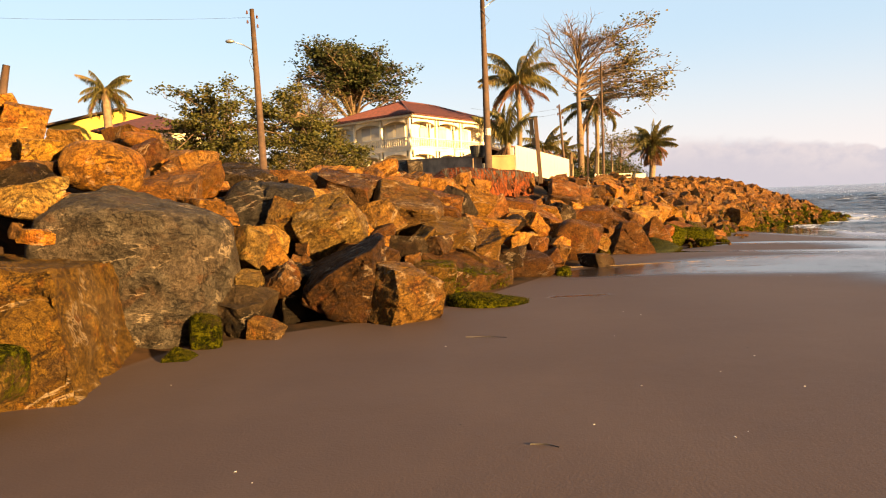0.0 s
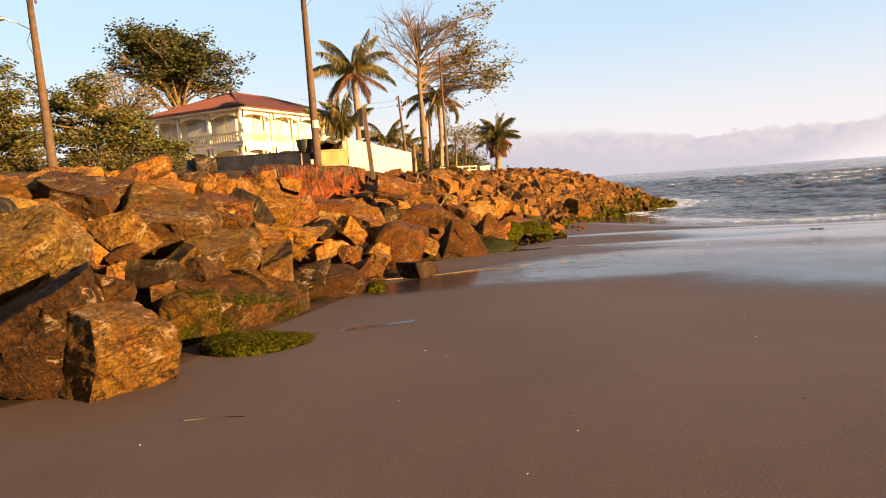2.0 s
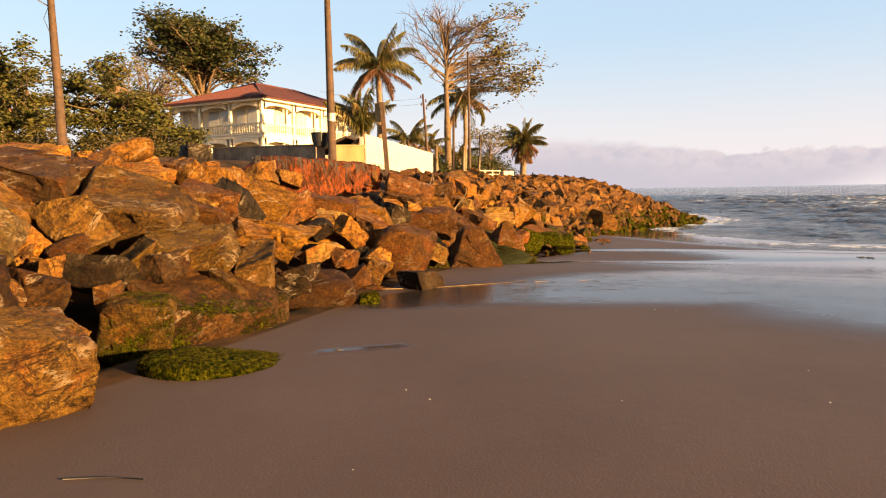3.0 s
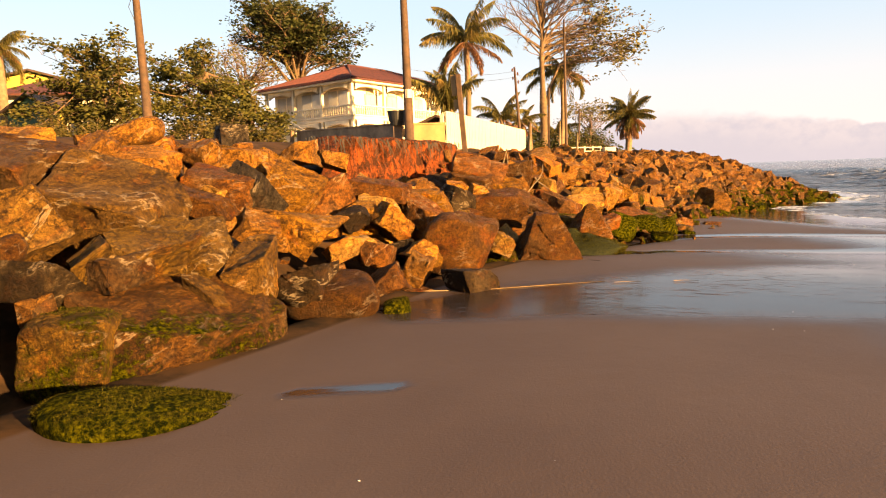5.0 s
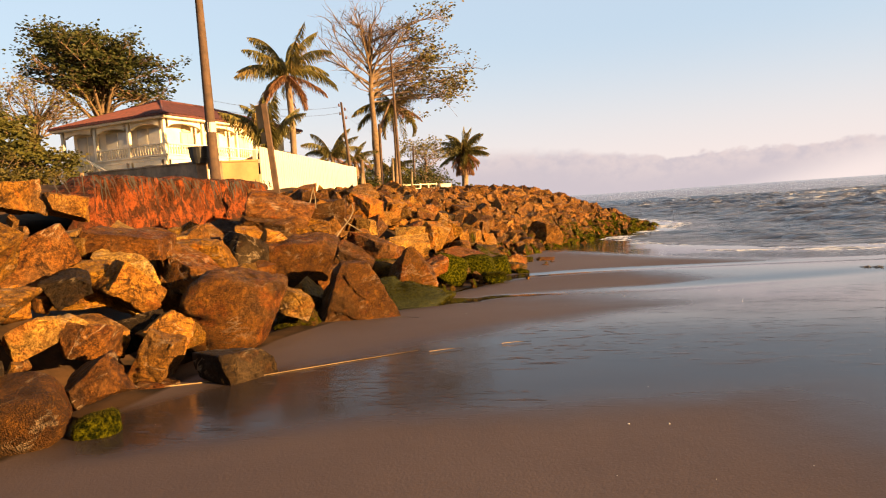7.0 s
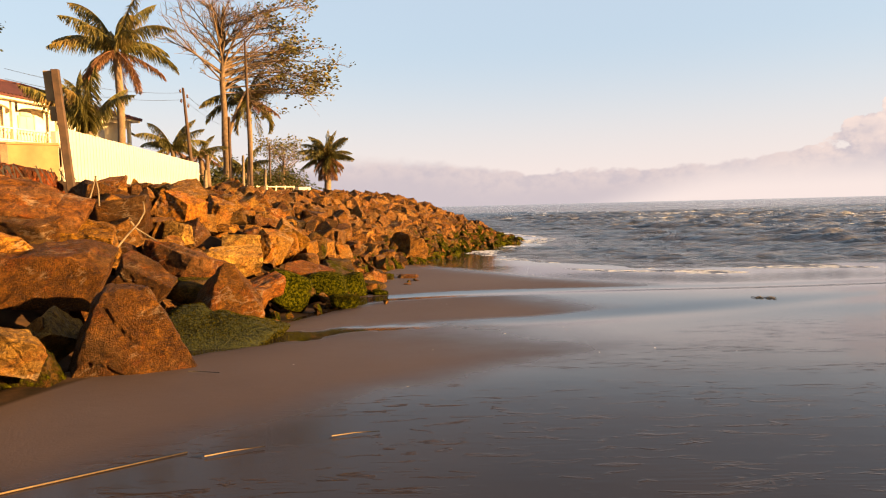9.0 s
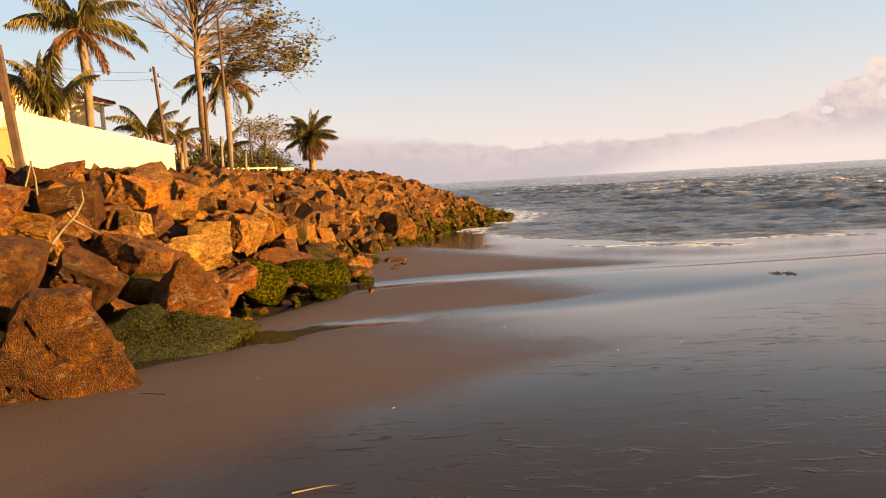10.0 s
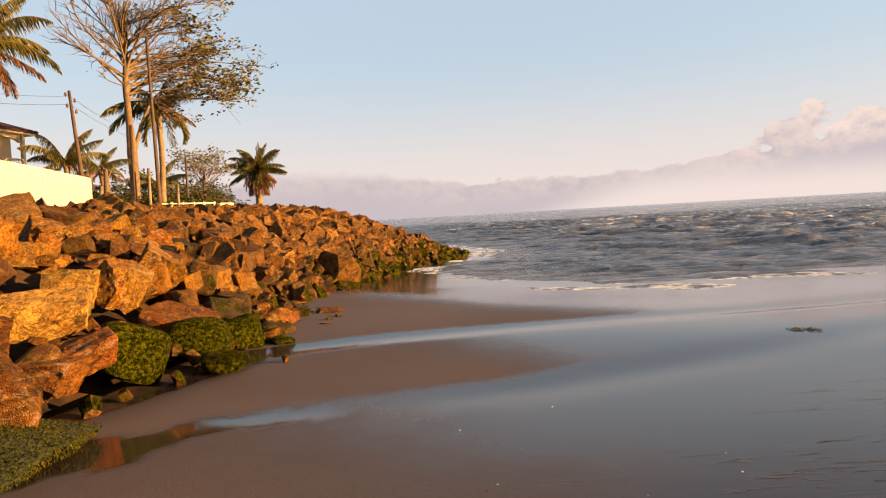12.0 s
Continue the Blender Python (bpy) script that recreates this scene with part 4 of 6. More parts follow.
boulder(2.71, 14.76, 0.48, 1.06, 0.98, 0.82, -11, 7, 63, "barnacle", 1)
boulder(4.33, 16.05, 0.30, 1.0, 0.9, 0.92, -2, 2, 64, "barnacle", 0)
boulder(5.42, 17.52, 0.24, 1.22, 1.30, 0.82, -7, 10, 65, "mosscone", 3)
boulder(3.42, 15.43, 0.38, 0.39, 0.37, 0.32, -5, 22, 66, "pale", 0)
boulder(3.72, 17.14, 0.77, 0.98, 0.75, 0.52, -11, 2, 67, "barnacle", 0)
boulder(3.48, 18.61, 1.35, 1.06, 0.80, 0.54, -11, 20, 68, "brown", 0)
boulder(1.60, 15.72, 1.17, 0.87, 0.55, 0.32, -9, 10, 69, "brown", 0)
boulder(2.41, 16.21, 1.01, 0.73, 0.51, 0.33, -0, 17, 70, "ochre", 0)
boulder(1.74, 14.43, 0.78, 0.55, 0.46, 0.34, -9, 37, 71, "tan", 0)
boulder(1.27, 14.02, 0.87, 0.38, 0.34, 0.28, -2, -18, 72, "dark", 0)
boulder(1.53, 13.23, 0.54, 0.43, 0.42, 0.37, -0, 2, 73, "brown", 0)
boulder(2.11, 13.84, 0.46, 0.41, 0.41, 0.37, -0, 47, 74, "tan", 0)
boulder(2.05, 13.49, 0.24, 0.27, 0.39, 0.52, -7, 27, 75, "tan", 0)
boulder(2.72, 13.23, 0.14, 0.60, 0.46, 0.32, -7, 12, 76, "dark", 0)
boulder(1.69, 12.58, 0.31, 0.38, 0.37, 0.32, -5, -18, 77, "brown", 0)
boulder(5.52, 21.27, 1.39, 0.67, 0.62, 0.52, -2, 2, 78, "orange", 0)
boulder(6.22, 21.86, 1.31, 0.44, 0.56, 0.64, -10, 12, 79, "tan", 0)
boulder(4.57, 20.01, 1.37, 0.73, 0.74, 0.67, -3, 2, 80, "barnacle", 0)
boulder(4.38, 20.68, 1.67, 0.96, 0.69, 0.45, -2, 7, 81, "barnacle", 0)
boulder(6.06, 19.93, 0.62, 0.90, 0.63, 0.40, -1, -3, 82, "pale", 0)
boulder(5.26, 18.86, 0.63, 1.00, 0.70, 0.44, -11, 17, 83, "brown", 0)
boulder(5.24, 18.24, 0.42, 0.77, 0.55, 0.35, -0, 2, 84, "moss", 2)
boulder(6.04, 18.76, 0.26, 0.50, 0.46, 0.38, -10, 22, 85, "brown", 0)
boulder(6.86, 19.72, 0.16, 0.74, 0.66, 0.60, -7, 17, 86, "moss", 3)
boulder(1.78, 12.09, 0.09, 0.29, 0.27, 0.23, -4, 2, 87, "moss", 3)
boulder(2.01, 13.30, 0.04, 0.39, 0.24, 0.13, -1, 2, 88, "brown", 0)
boulder(3.39, 18.41, 1.28, 0.90, 0.60, 0.36, -24, 14, 89, "barnacle", 0)
boulder(3.89, 18.52, 1.09, 1.00, 0.64, 0.37, -17, 6, 90, "ochre", 0)
boulder(4.43, 20.00, 1.41, 0.44, 0.44, 0.40, -22, 36, 91, "tan", 0)
boulder(5.34, 20.18, 1.04, 0.34, 0.36, 0.35, -24, 6, 92, "pale", 0)
boulder(3.31, 17.31, 0.98, 0.33, 0.40, 0.43, -24, 6, 93, "tan", 0)
boulder(4.63, 17.91, 0.58, 0.65, 0.50, 0.34, -26, 26, 94, "barnacle", 0)
boulder(8.16, 28.42, 1.50, 1.40, 1.16, 0.87, -27, 36, 95, "tan", 0)
boulder(6.36, 19.28, 0.26, 0.61, 0.44, 0.29, -26, -14, 96, "red", 0)
boulder(4.49, 15.75, 0.02, 0.20, 0.18, 0.14, -20, -14, 97, "pale", 0)
boulder(4.75, 16.14, -0.03, 0.11, 0.10, 0.09, -16, 6, 98, "red", 0)
boulder(7.72, 20.38, 0.10, 0.78, 0.62, 0.48, -26, 6, 99, "moss", 3)
boulder(8.36, 20.90, -0.02, 0.60, 0.54, 0.47, -27, -4, 100, "moss", 3)
boulder(7.79, 19.65, -0.16, 0.49, 0.37, 0.25, -16, 6, 101, "mossflat", 3)
boulder(9.16, 21.58, -0.16, 0.51, 0.36, 0.23, -22, 6, 102, "moss", 1)
boulder(8.91, 20.72, -0.19, 0.31, 0.24, 0.17, -23, 6, 103, "moss", 2)
boulder(10.68, 23.15, -0.20, 0.48, 0.27, 0.14, -25, 6, 104, "barnacle", 0)
boulder(8.47, 23.05, 0.58, 0.52, 0.56, 0.55, -21, 26, 105, "moss", 2)
boulder(7.75, 22.44, 0.81, 0.63, 0.60, 0.52, -18, 31, 106, "ochre", 1.8)
boulder(6.94, 21.13, 0.72, 0.46, 0.54, 0.56, -23, 26, 107, "ochre", 1.8)
boulder(11.52, 29.59, 0.68, 0.95, 0.80, 0.61, -23, 16, 108, "ochre", 1)
boulder(10.33, 28.90, 0.89, 0.97, 0.83, 0.64, -27, 6, 109, "ochre", 0)
boulder(13.72, 29.15, 0.10, 0.90, 0.93, 0.88, -17, 16, 110, "tan", 0)
boulder(3.47, 15.81, 0.10, 0.56, 0.44, 0.31, -28, -9, 111, "moss", 2)
boulder(6.28, 21.47, 1.08, 0.40, 0.22, 0.10, -34, 3, 112, "tan", 0)
boulder(6.43, 19.46, 0.28, 0.33, 0.33, 0.29, -30, -17, 113, "red", 0)
boulder(-5.88, 8.89, 2.09, 0.92, 0.80, 0.63, -7, 2, 114, "tan", 0)
boulder(-6.20, 9.60, 2.62, 0.72, 0.60, 0.46, -0, 2, 115, "orange", 0)
boulder(-5.18, 8.84, 1.90, 0.47, 0.39, 0.30, 2, 2, 116, "brown", 0)
boulder(-5.41, 9.68, 2.03, 0.55, 0.47, 0.37, -1, 2, 117, "tan", 0)


# ---- eroded earth bank above the stones ----
def earth_bank():
    rng = random.Random(3)
    verts, faces = [], []
    cols, rows = 110, 22
    for i in range(cols):
        u = i / (cols - 1)
        x, y = 0.2 + 3.5 * u, 18.9 + 5.9 * u
        out = 0.34 * noise.noise((u * 9, 1.3, 0)) + 0.24 * noise.noise((u * 31, 4.1, 0))
        top = 2.26 + 0.10 * noise.noise((u * 7, 0, 2)) + 0.06 * noise.noise((u * 40, 3, 2)) - 0.6 * (1 - min(1, u * 7)) - 0.4 * (1 - min(1, (1 - u) * 14))
        for j in range(rows):
            v = min(1.0, j / (rows - 4))
            # gullies washed down the face, an overhanging lip, crumbled foot
            gully = 0.26 * noise.noise((u * 24, v * 2.0, 7.7)) + 0.13 * noise.noise((u * 60, v * 6, 2.2)) + 0.07 * noise.noise((u * 130, v * 17, 5.1))
            face = (1 - v) ** 1.8 * 0.75 + out * (0.5 + 0.5 * v) + gully + 0.14 * float(smooth(0.8, 0.96, np.array(v)))
            dx, dy = 0.86, -0.51
            if j == rows - 1:
                verts.append((x - dx * 1.4, y - dy * 1.4, 1.8))
            elif j == rows - 2:
                verts.append((x - dx * 0.6, y - dy * 0.6, top + 0.05))
            elif j == rows - 3:
                verts.append((x - dx * 0.1, y - dy * 0.1, top + 0.06))
            else:
                verts.append((x + dx * face, y + dy * face, 0.3 + (top - 0.3) * v))
    for i in range(cols - 1):
        for j in range(rows - 1):
            a = i * rows + j
            faces.append((a, a + rows, a + rows + 1, a + 1))
    me = mesh_from("earth_bank", verts, faces, EARTH, True)
    me.set_sharp_from_angle(angle=radians(38))
    tagged(new("earth_bank", me), "eroded red clay bank below the garden walls", "earth bank", kind="structure")
    # roots and dry grass that hang over its edge
    gv, gf = [], []
    for k in range(260):
        u = rng.random()
        x, y = 0.3 + 3.3 * u - rng.uniform(-0.45, 0.4), 19.0 + 5.7 * u + rng.uniform(-0.25, 0.3)
        z = 2.27 + rng.uniform(-0.05, 0.03)
        a = rng.uniform(0, 6.28)
        w = 0.012
        n = len(gv)
        drop = rng.uniform(0.02, 0.06) if k % 3 == 0 else -rng.uniform(0.15, 0.6)
        gv += [(x - w, y, z), (x + w, y, z), (x + math.cos(a) * 0.1 + (0.12 if drop < 0 else 0), y + math.sin(a) * 0.1 - (0.07 if drop < 0 else 0), z + drop)]
        gf.append((n, n + 1, n + 2))
    tagged(new("dry_grass", mesh_from("dry_grass", gv, gf, WEED)), "dry grass and roots along the bank edge", "grass", kind="stuff")


earth_bank()


# ---- poles ----
def insulator(parent, x, y, z):
    bm = bmesh.new()
    for k, (r, h) in enumerate(((0.03, 0.0), (0.055, 0.03), (0.035, 0.06), (0.05, 0.09), (0.02, 0.13))):
        bmesh.ops.create_cone(bm, cap_ends=True, segments=8, radius1=r, radius2=r * 0.8, depth=0.04, matrix=Matrix.Translation((x, y, z + h)))
    part("insulator", bm, PORCELAIN, parent, "brown porcelain insulator", None, True)


def utility_pole(x, y, z0, z1, lean, lamp_dir, lamp_drop, label, radius=0.13, lamp=True, insulators=4):
    root = thing("utility_pole", label, "pole", "utility poles", pose(x, y, z0))
    h = z1 - z0
    tip = Vector((lean, 0, h))
    child("shaft", tube_mesh("shaft", [Vector((0, 0, -0.5)), tip * 0.3, tip * 0.65, tip], [radius * 1.1, radius * 0.98, radius * 0.8, radius * 0.6], WOOD_POLE, 10), root)
    for k in range(insulators):
        p = tip * (1 - 0.035 * (k + 1) * 3.0 / h * 2.0)
        insulator(root, p.x + (radius + 0.05) * (1 if k % 2 else -1), p.y - 0.05, p.z)
    if lamp:
        s = tip * ((h - lamp_drop) / h)
        e = s + Vector((lamp_dir, -0.15, 0.45))
        arm = child("lamp_arm", tube_mesh("lamp_arm", [s, s + (e - s) * 0.5 + Vector((0, 0, 0.06)), e], [0.025, 0.025, 0.022], METAL, 6), root, "bent steel lamp arm")
        bm = bmesh.new()
        bmesh.ops.create_uvsphere(bm, u_segments=10, v_segments=6, radius=0.15, matrix=Matrix.Translation(e + Vector((0.12 * np.sign(lamp_dir), 0, 0.0))) @ Matrix.Diagonal((1.4, 0.8, 0.6, 1)))
        part("lamp_head", bm, METAL, root, "grey street lamp head", None, True)
        # slack service cable below the arm
        pts = [s + Vector((-0.08, -0.1, 0)), s + Vector((-0.25 * np.sign(-lamp_dir), -0.12, -0.45)), s + Vector((-0.1, -0.12, -0.85)), s + Vector((-0.05, -0.1, -1.1))]
        child("service_cable", tube_mesh("service_cable", pts, [0.012] * 4, CABLE, 5), root, "slack black cable")
    return root


utility_pole(-7.5, 32, ground_z(-7.5, 32) - 0.1, 10.45, -0.12, -0.95, 1.9, "tall brown wooden utility pole with street lamp", 0.17)
utility_pole(2.43, 27.3, 2.3, 9.6, -0.03, 0.72, 0.75, "slender wooden utility pole beside the black tub", 0.14, True, 2)
utility_pole(8.75, 40.5, 2.3, 6.85, -0.28, 0.3, 0.6, "thin wooden line pole behind the white fence", 0.085, False, 4)
utility_pole(11.9, 43.1, 2.3, 9.82, -0.05, 0.3, 0.6, "bare thin pole standing before the leafless tree", 0.08, False, 0)


def pale_band():
    root = bpy.data.objects["utility_pole.001"]
    bm = bmesh.new()
    bmesh.ops.create_cone(bm, cap_ends=False, segments=10, radius1=0.145, radius2=0.143, depth=0.28, matrix=Matrix.Translation((0, 0, 1.75)))
    part("painted_band", bm, WHITE_FENCE, root, "whitewashed band")


pale_band()


def wire(name, a, b, sag, r=0.012):
    a, b = Vector(a), Vector(b)
    pts = []
    for i in range(13):
        t = i / 12
        pts.append(a.lerp(b, t) - Vector((0, 0, sag * 4 * t * (1 - t))))
    return new(name, tube_mesh(name, pts, [r] * 13, CABLE, 4))


for k, dz in enumerate((-0.2,)):
    tagged(wire("power_cable", (-7.65, 31.9, 10.25 + dz), (-32, 26, 10.4 + dz), 0.5, 0.005), "thin black overhead power cable", "cable", "overhead cables")
for k, dz in enumerate((-0.12, -0.42)):
    tagged(wire("power_cable", (8.5, 40.4, 6.75 + dz), (2.4, 33, 5.9 + dz), 0.25, 0.006), "thin black overhead power cable", "cable", "overhead cables")
    tagged(wire("power_cable", (8.5, 40.5, 6.75 + dz), (14, 56, 7.4 + dz), 0.25, 0.006), "thin black overhead power cable", "cable", "overhead cables")


def leaning_post():
    root = thing("wooden_post", "leaning square wooden post with a pale board", "post", "", pose(3.90, 24.30, 2.25))
    bm = box(bmesh.new(), -0.07, 0.07, -0.06, 0.06, -0.4, 1.95, 0.012)
    bmesh.ops.rotate(bm, verts=bm.verts, cent=(0, 0, 0), matrix=Euler((radians(4), radians(-3), radians(-15))).to_matrix())
    part("post", bm, WOOD_POLE, root)
    for z0, z1, dx in ((1.36, 1.94, -0.16), (0.98, 1.26, -0.13)):
        bm = box(bmesh.new(), dx - 0.075, dx + 0.07, 0.06, 0.09, z0, z1, 0.006)
        bmesh.ops.rotate(bm, verts=bm.verts, cent=(0, 0, 0), matrix=Euler((radians(4), radians(-3), radians(-15))).to_matrix())
        part("board", bm, OCHRE_WALL, root, "pale ochre board")


leaning_post()


def stump(x, y, z0, z1, r, label, mat=None):
    pts = [(0, 0, -0.3), (0.01, 0, (z1 - z0) * 0.5), (0.03, 0.0, z1 - z0)]
    ob = new("timber_stake", tube_mesh("timber_stake", [Vector(p) for p in pts], [r, r * 0.95, r * 0.85], mat or WOOD_POLE, 8))
    ob.matrix_basis = pose(x, y, z0)
    return tagged(ob, label, "stake", "timber stakes")


stump(11.0, 43.6, 2.5, 6.1, 0.08, "thin upright timber beside the pole")
stump(11.5, 43.1, 2.4, 4.15, 0.07, "short weathered timber stake", GREY_WOOD)
stump(15.2, 52, 2.4, 5.6, 0.06, "thin upright timber near the far shrubs")
stump(13.2, 45.5, 2.4, 3.6, 0.07, "short weathered timber stake", GREY_WOOD)
stump(9.35, 41.2, 2.3, 3.3, 0.09, "short weathered timber stake", GREY_WOOD)
stump(-2.6, 35.6, 2.9, 3.55, 0.11, "short concrete-grey gate stake", CONCRETE)


def tub():
    root = thing("water_tub", "black plastic tub on a concrete pillar", "tub", "", pose(2.06, 27.75, 2.45))
    part("pillar", boxed(-0.14, 0.14, -0.14, 0.14, -0.3, 0.62, bevel=0.015), CONCRETE, root, "stained concrete pillar")
    bm = bmesh.new()
    bmesh.ops.create_cone(bm, cap_ends=True, segments=20, radius1=0.25, radius2=0.325, depth=0.46, matrix=Matrix.Translation((0, 0, 0.85)))
    top = max(bm.faces, key=lambda f: f.calc_center_median().z)
    bmesh.ops.inset_region(bm, faces=[top], thickness=0.03)
    bmesh.ops.translate(bm, verts=top.verts, vec=(0, 0, -0.3))
    part("tub_body", bm, BLACK_TANK, root)
    bm = bmesh.new()
    bmesh.ops.create_cone(bm, cap_ends=False, segments=20, radius1=0.345, radius2=0.345, depth=0.04, matrix=Matrix.Translation((0, 0, 1.08)))
    part("rim", bm, BLACK_TANK, root)


tub()


# ---- walls and fences ----
def wall_run(name, a, b, z0, za, zb, thick, mat, label):
    """An upright wall from a to b with a slightly sloping, capped top."""
    ax, ay = a
    bx, by = b
    length = math.hypot(bx - ax, by - ay)
    root = thing(name, label, "wall", "", Matrix.Translation((ax, ay, 0)) @ Matrix.Rotation(math.atan2(by - ay, bx - ax), 4, "Z"), "structure")
    bm = boxed(0, length, -thick / 2, thick / 2, z0, za)
    for v in bm.verts:
        if v.co.z > z0 + 0.1 and v.co.x > length / 2:
            v.co.z = zb
    part("wall_body", bm, mat, root)
    bm = boxed(-0.02, length + 0.02, -thick / 2 - 0.03, thick / 2 + 0.03, za, za + 0.06, bevel=0.01)
    for v in bm.verts:
        if v.co.x > length / 2:
            v.co.z += zb - za
    part("coping", bm, mat, root)
    return root


wall_run("garden_wall", (-2.3, 35.8), (2.0, 28.55), 2.0, 3.50, 3.15, 0.2, CONCRETE, "low dark stained concrete garden wall")
wall_run("garden_wall", (2.62, 28.62), (3.70, 28.60), 1.9, 3.13, 3.13, 0.2, OCHRE_WALL, "short ochre rendered wall beside the pole")
for x, y in ((2.12, 28.52), (2.55, 28.6)):
    ob = thing("gate_post", "brown concrete gate post", "gate post", "gate posts", pose(x, y, 2.2))
    part("shaft", boxed(-0.09, 0.09, -0.09, 0.09, -0.3, 0.95, bevel=0.012), CONCRETE, ob)
    part("cap", boxed(-0.11, 0.11, -0.11, 0.11, 0.95, 1.0, bevel=0.012), CONCRETE, ob)


def white_fence():
    a, b = Vector((3.76, 28.68, 0)), Vector((8.93, 40.35, 0))
    length = (b - a).length
    turn = math.atan2(b.y - a.y, b.x - a.x)
    root = thing("white_fence", "bright white fence of upright painted boards", "fence", "", Matrix.Translation(a) @ Matrix.Rotation(turn, 4, "Z"), "structure")
    count, w = 62, length / 62
    me = bpy.data.meshes.new("fence_board")
    bm = boxed(0.02, w - 0.02, -0.03, 0.02, -1.5, 0.0, bevel=0.008)
    bm.to_mesh(me)
    bm.free()
    me.materials.append(WHITE_FENCE)
    rng = random.Random(4)
    for i in range(count):
        t = (i + 0.5) / count
        child("fence_board", me, root, "", pose(i * w, rng.uniform(-0.003, 0.003), 3.60 - 0.05 * t + rng.uniform(-0.006, 0.006)))
    part("back_rail", boxed(0, length, 0.025, 0.075, 3.1, 3.2), WHITE_FENCE, root)
    part("back_rail", boxed(0, length, 0.025, 0.075, 2.5, 2.6), WHITE_FENCE, root)
    for i in range(6):
        part("fence_post", boxed(i * length / 5 - 0.06, i * length / 5 + 0.06, 0.08, 0.2, 1.8, 3.5), WHITE_FENCE, root)


white_fence()


def rail_fence(x0, y0, x1, y1, z, n, label):
    root = thing("rail_fence", label, "fence", "", Matrix.Translation((x0, y0, z)) @ Matrix.Rotation(math.atan2(y1 - y0, x1 - x0), 4, "Z"))
    length = math.hypot(x1 - x0, y1 - y0)
    for i in range(n):
        x = length * i / (n - 1)
        part("fence_post", boxed(x - 0.04, x + 0.04, -0.04, 0.04, -0.4, 0.56), CREAM_DARK, root)
    for h in (0.2, 0.46):
        part("fence_rail", boxed(0, length, -0.02, 0.02, h, h + 0.06), CREAM_DARK, root)


rail_fence(13.2, 49.6, 16.3, 50.6, 2.35, 6, "low white rail fence beyond the stones")
part("pale_block", boxed(-0.45, 0.45, -0.2, 0.2, -0.3, 0.42, bevel=0.03), CREAM_DARK,
     thing("block_wall", "short pale block wall by the fence", "wall", "", pose(16.9, 50.6, 2.4, 0, 0, 15)))


# ---- the house with verandas ----
def arch_panel(length, z_top, z_spring, rise, thick, edge=0.16):
    """A wall strip whose lower edge is an arch between two jambs."""
    bm = bmesh.new()
    steps = 12
    low = [(edge, z_spring)]
    for i in range(steps + 1):
        t = i / steps
        low.append((edge + (length - 2 * edge) * t, z_spring + rise * math.sin(math.pi * t) ** 0.55))
    low.append((length - edge, z_spring))
    for y in (-thick / 2, thick / 2):
        for i in range(len(low) - 1):
            (xa, za), (xb, zb) = low[i], low[i + 1]
            if abs(xb - xa) < 1e-6:
                continue
            q = [bm.verts.new((xa, y, za)), bm.verts.new((xb, y, zb)), bm.verts.new((xb, y, z_top)), bm.verts.new((xa, y, z_top))]
            bm.faces.new(q if y < 0 else q[::-1])
    for i in range(len(low) - 1):
        (xa, za), (xb, zb) = low[i], low[i + 1]
        if abs(xb - xa) < 1e-6:
            continue
        bm.faces.new([bm.verts.new((xa, -thick / 2, za)), bm.verts.new((xa, thick / 2, za)), bm.verts.new((xb, thick / 2, zb)), bm.verts.new((xb, -thick / 2, zb))])
    return bm


def baluster_mesh():
    bm = bmesh.new()
    prof = [(0.045, 0.0), (0.045, 0.05), (0.025, 0.09), (0.05, 0.2), (0.055, 0.27), (0.028, 0.40), (0.045, 0.46), (0.045, 0.5)]
    rings = [[bm.verts.new((r * math.cos(k * math.pi / 3), r * math.sin(k * math.pi / 3), z)) for k in range(6)] for r, z in prof]
    for a, b in zip(rings, rings[1:]):
        for k in range(6):
            bm.faces.new((a[k], a[(k + 1) % 6], b[(k + 1) % 6], b[k]))
    me = bpy.data.meshes.new("baluster")
    bm.to_mesh(me)
    bm.free()
    me.materials.append(CREAM)
    return me


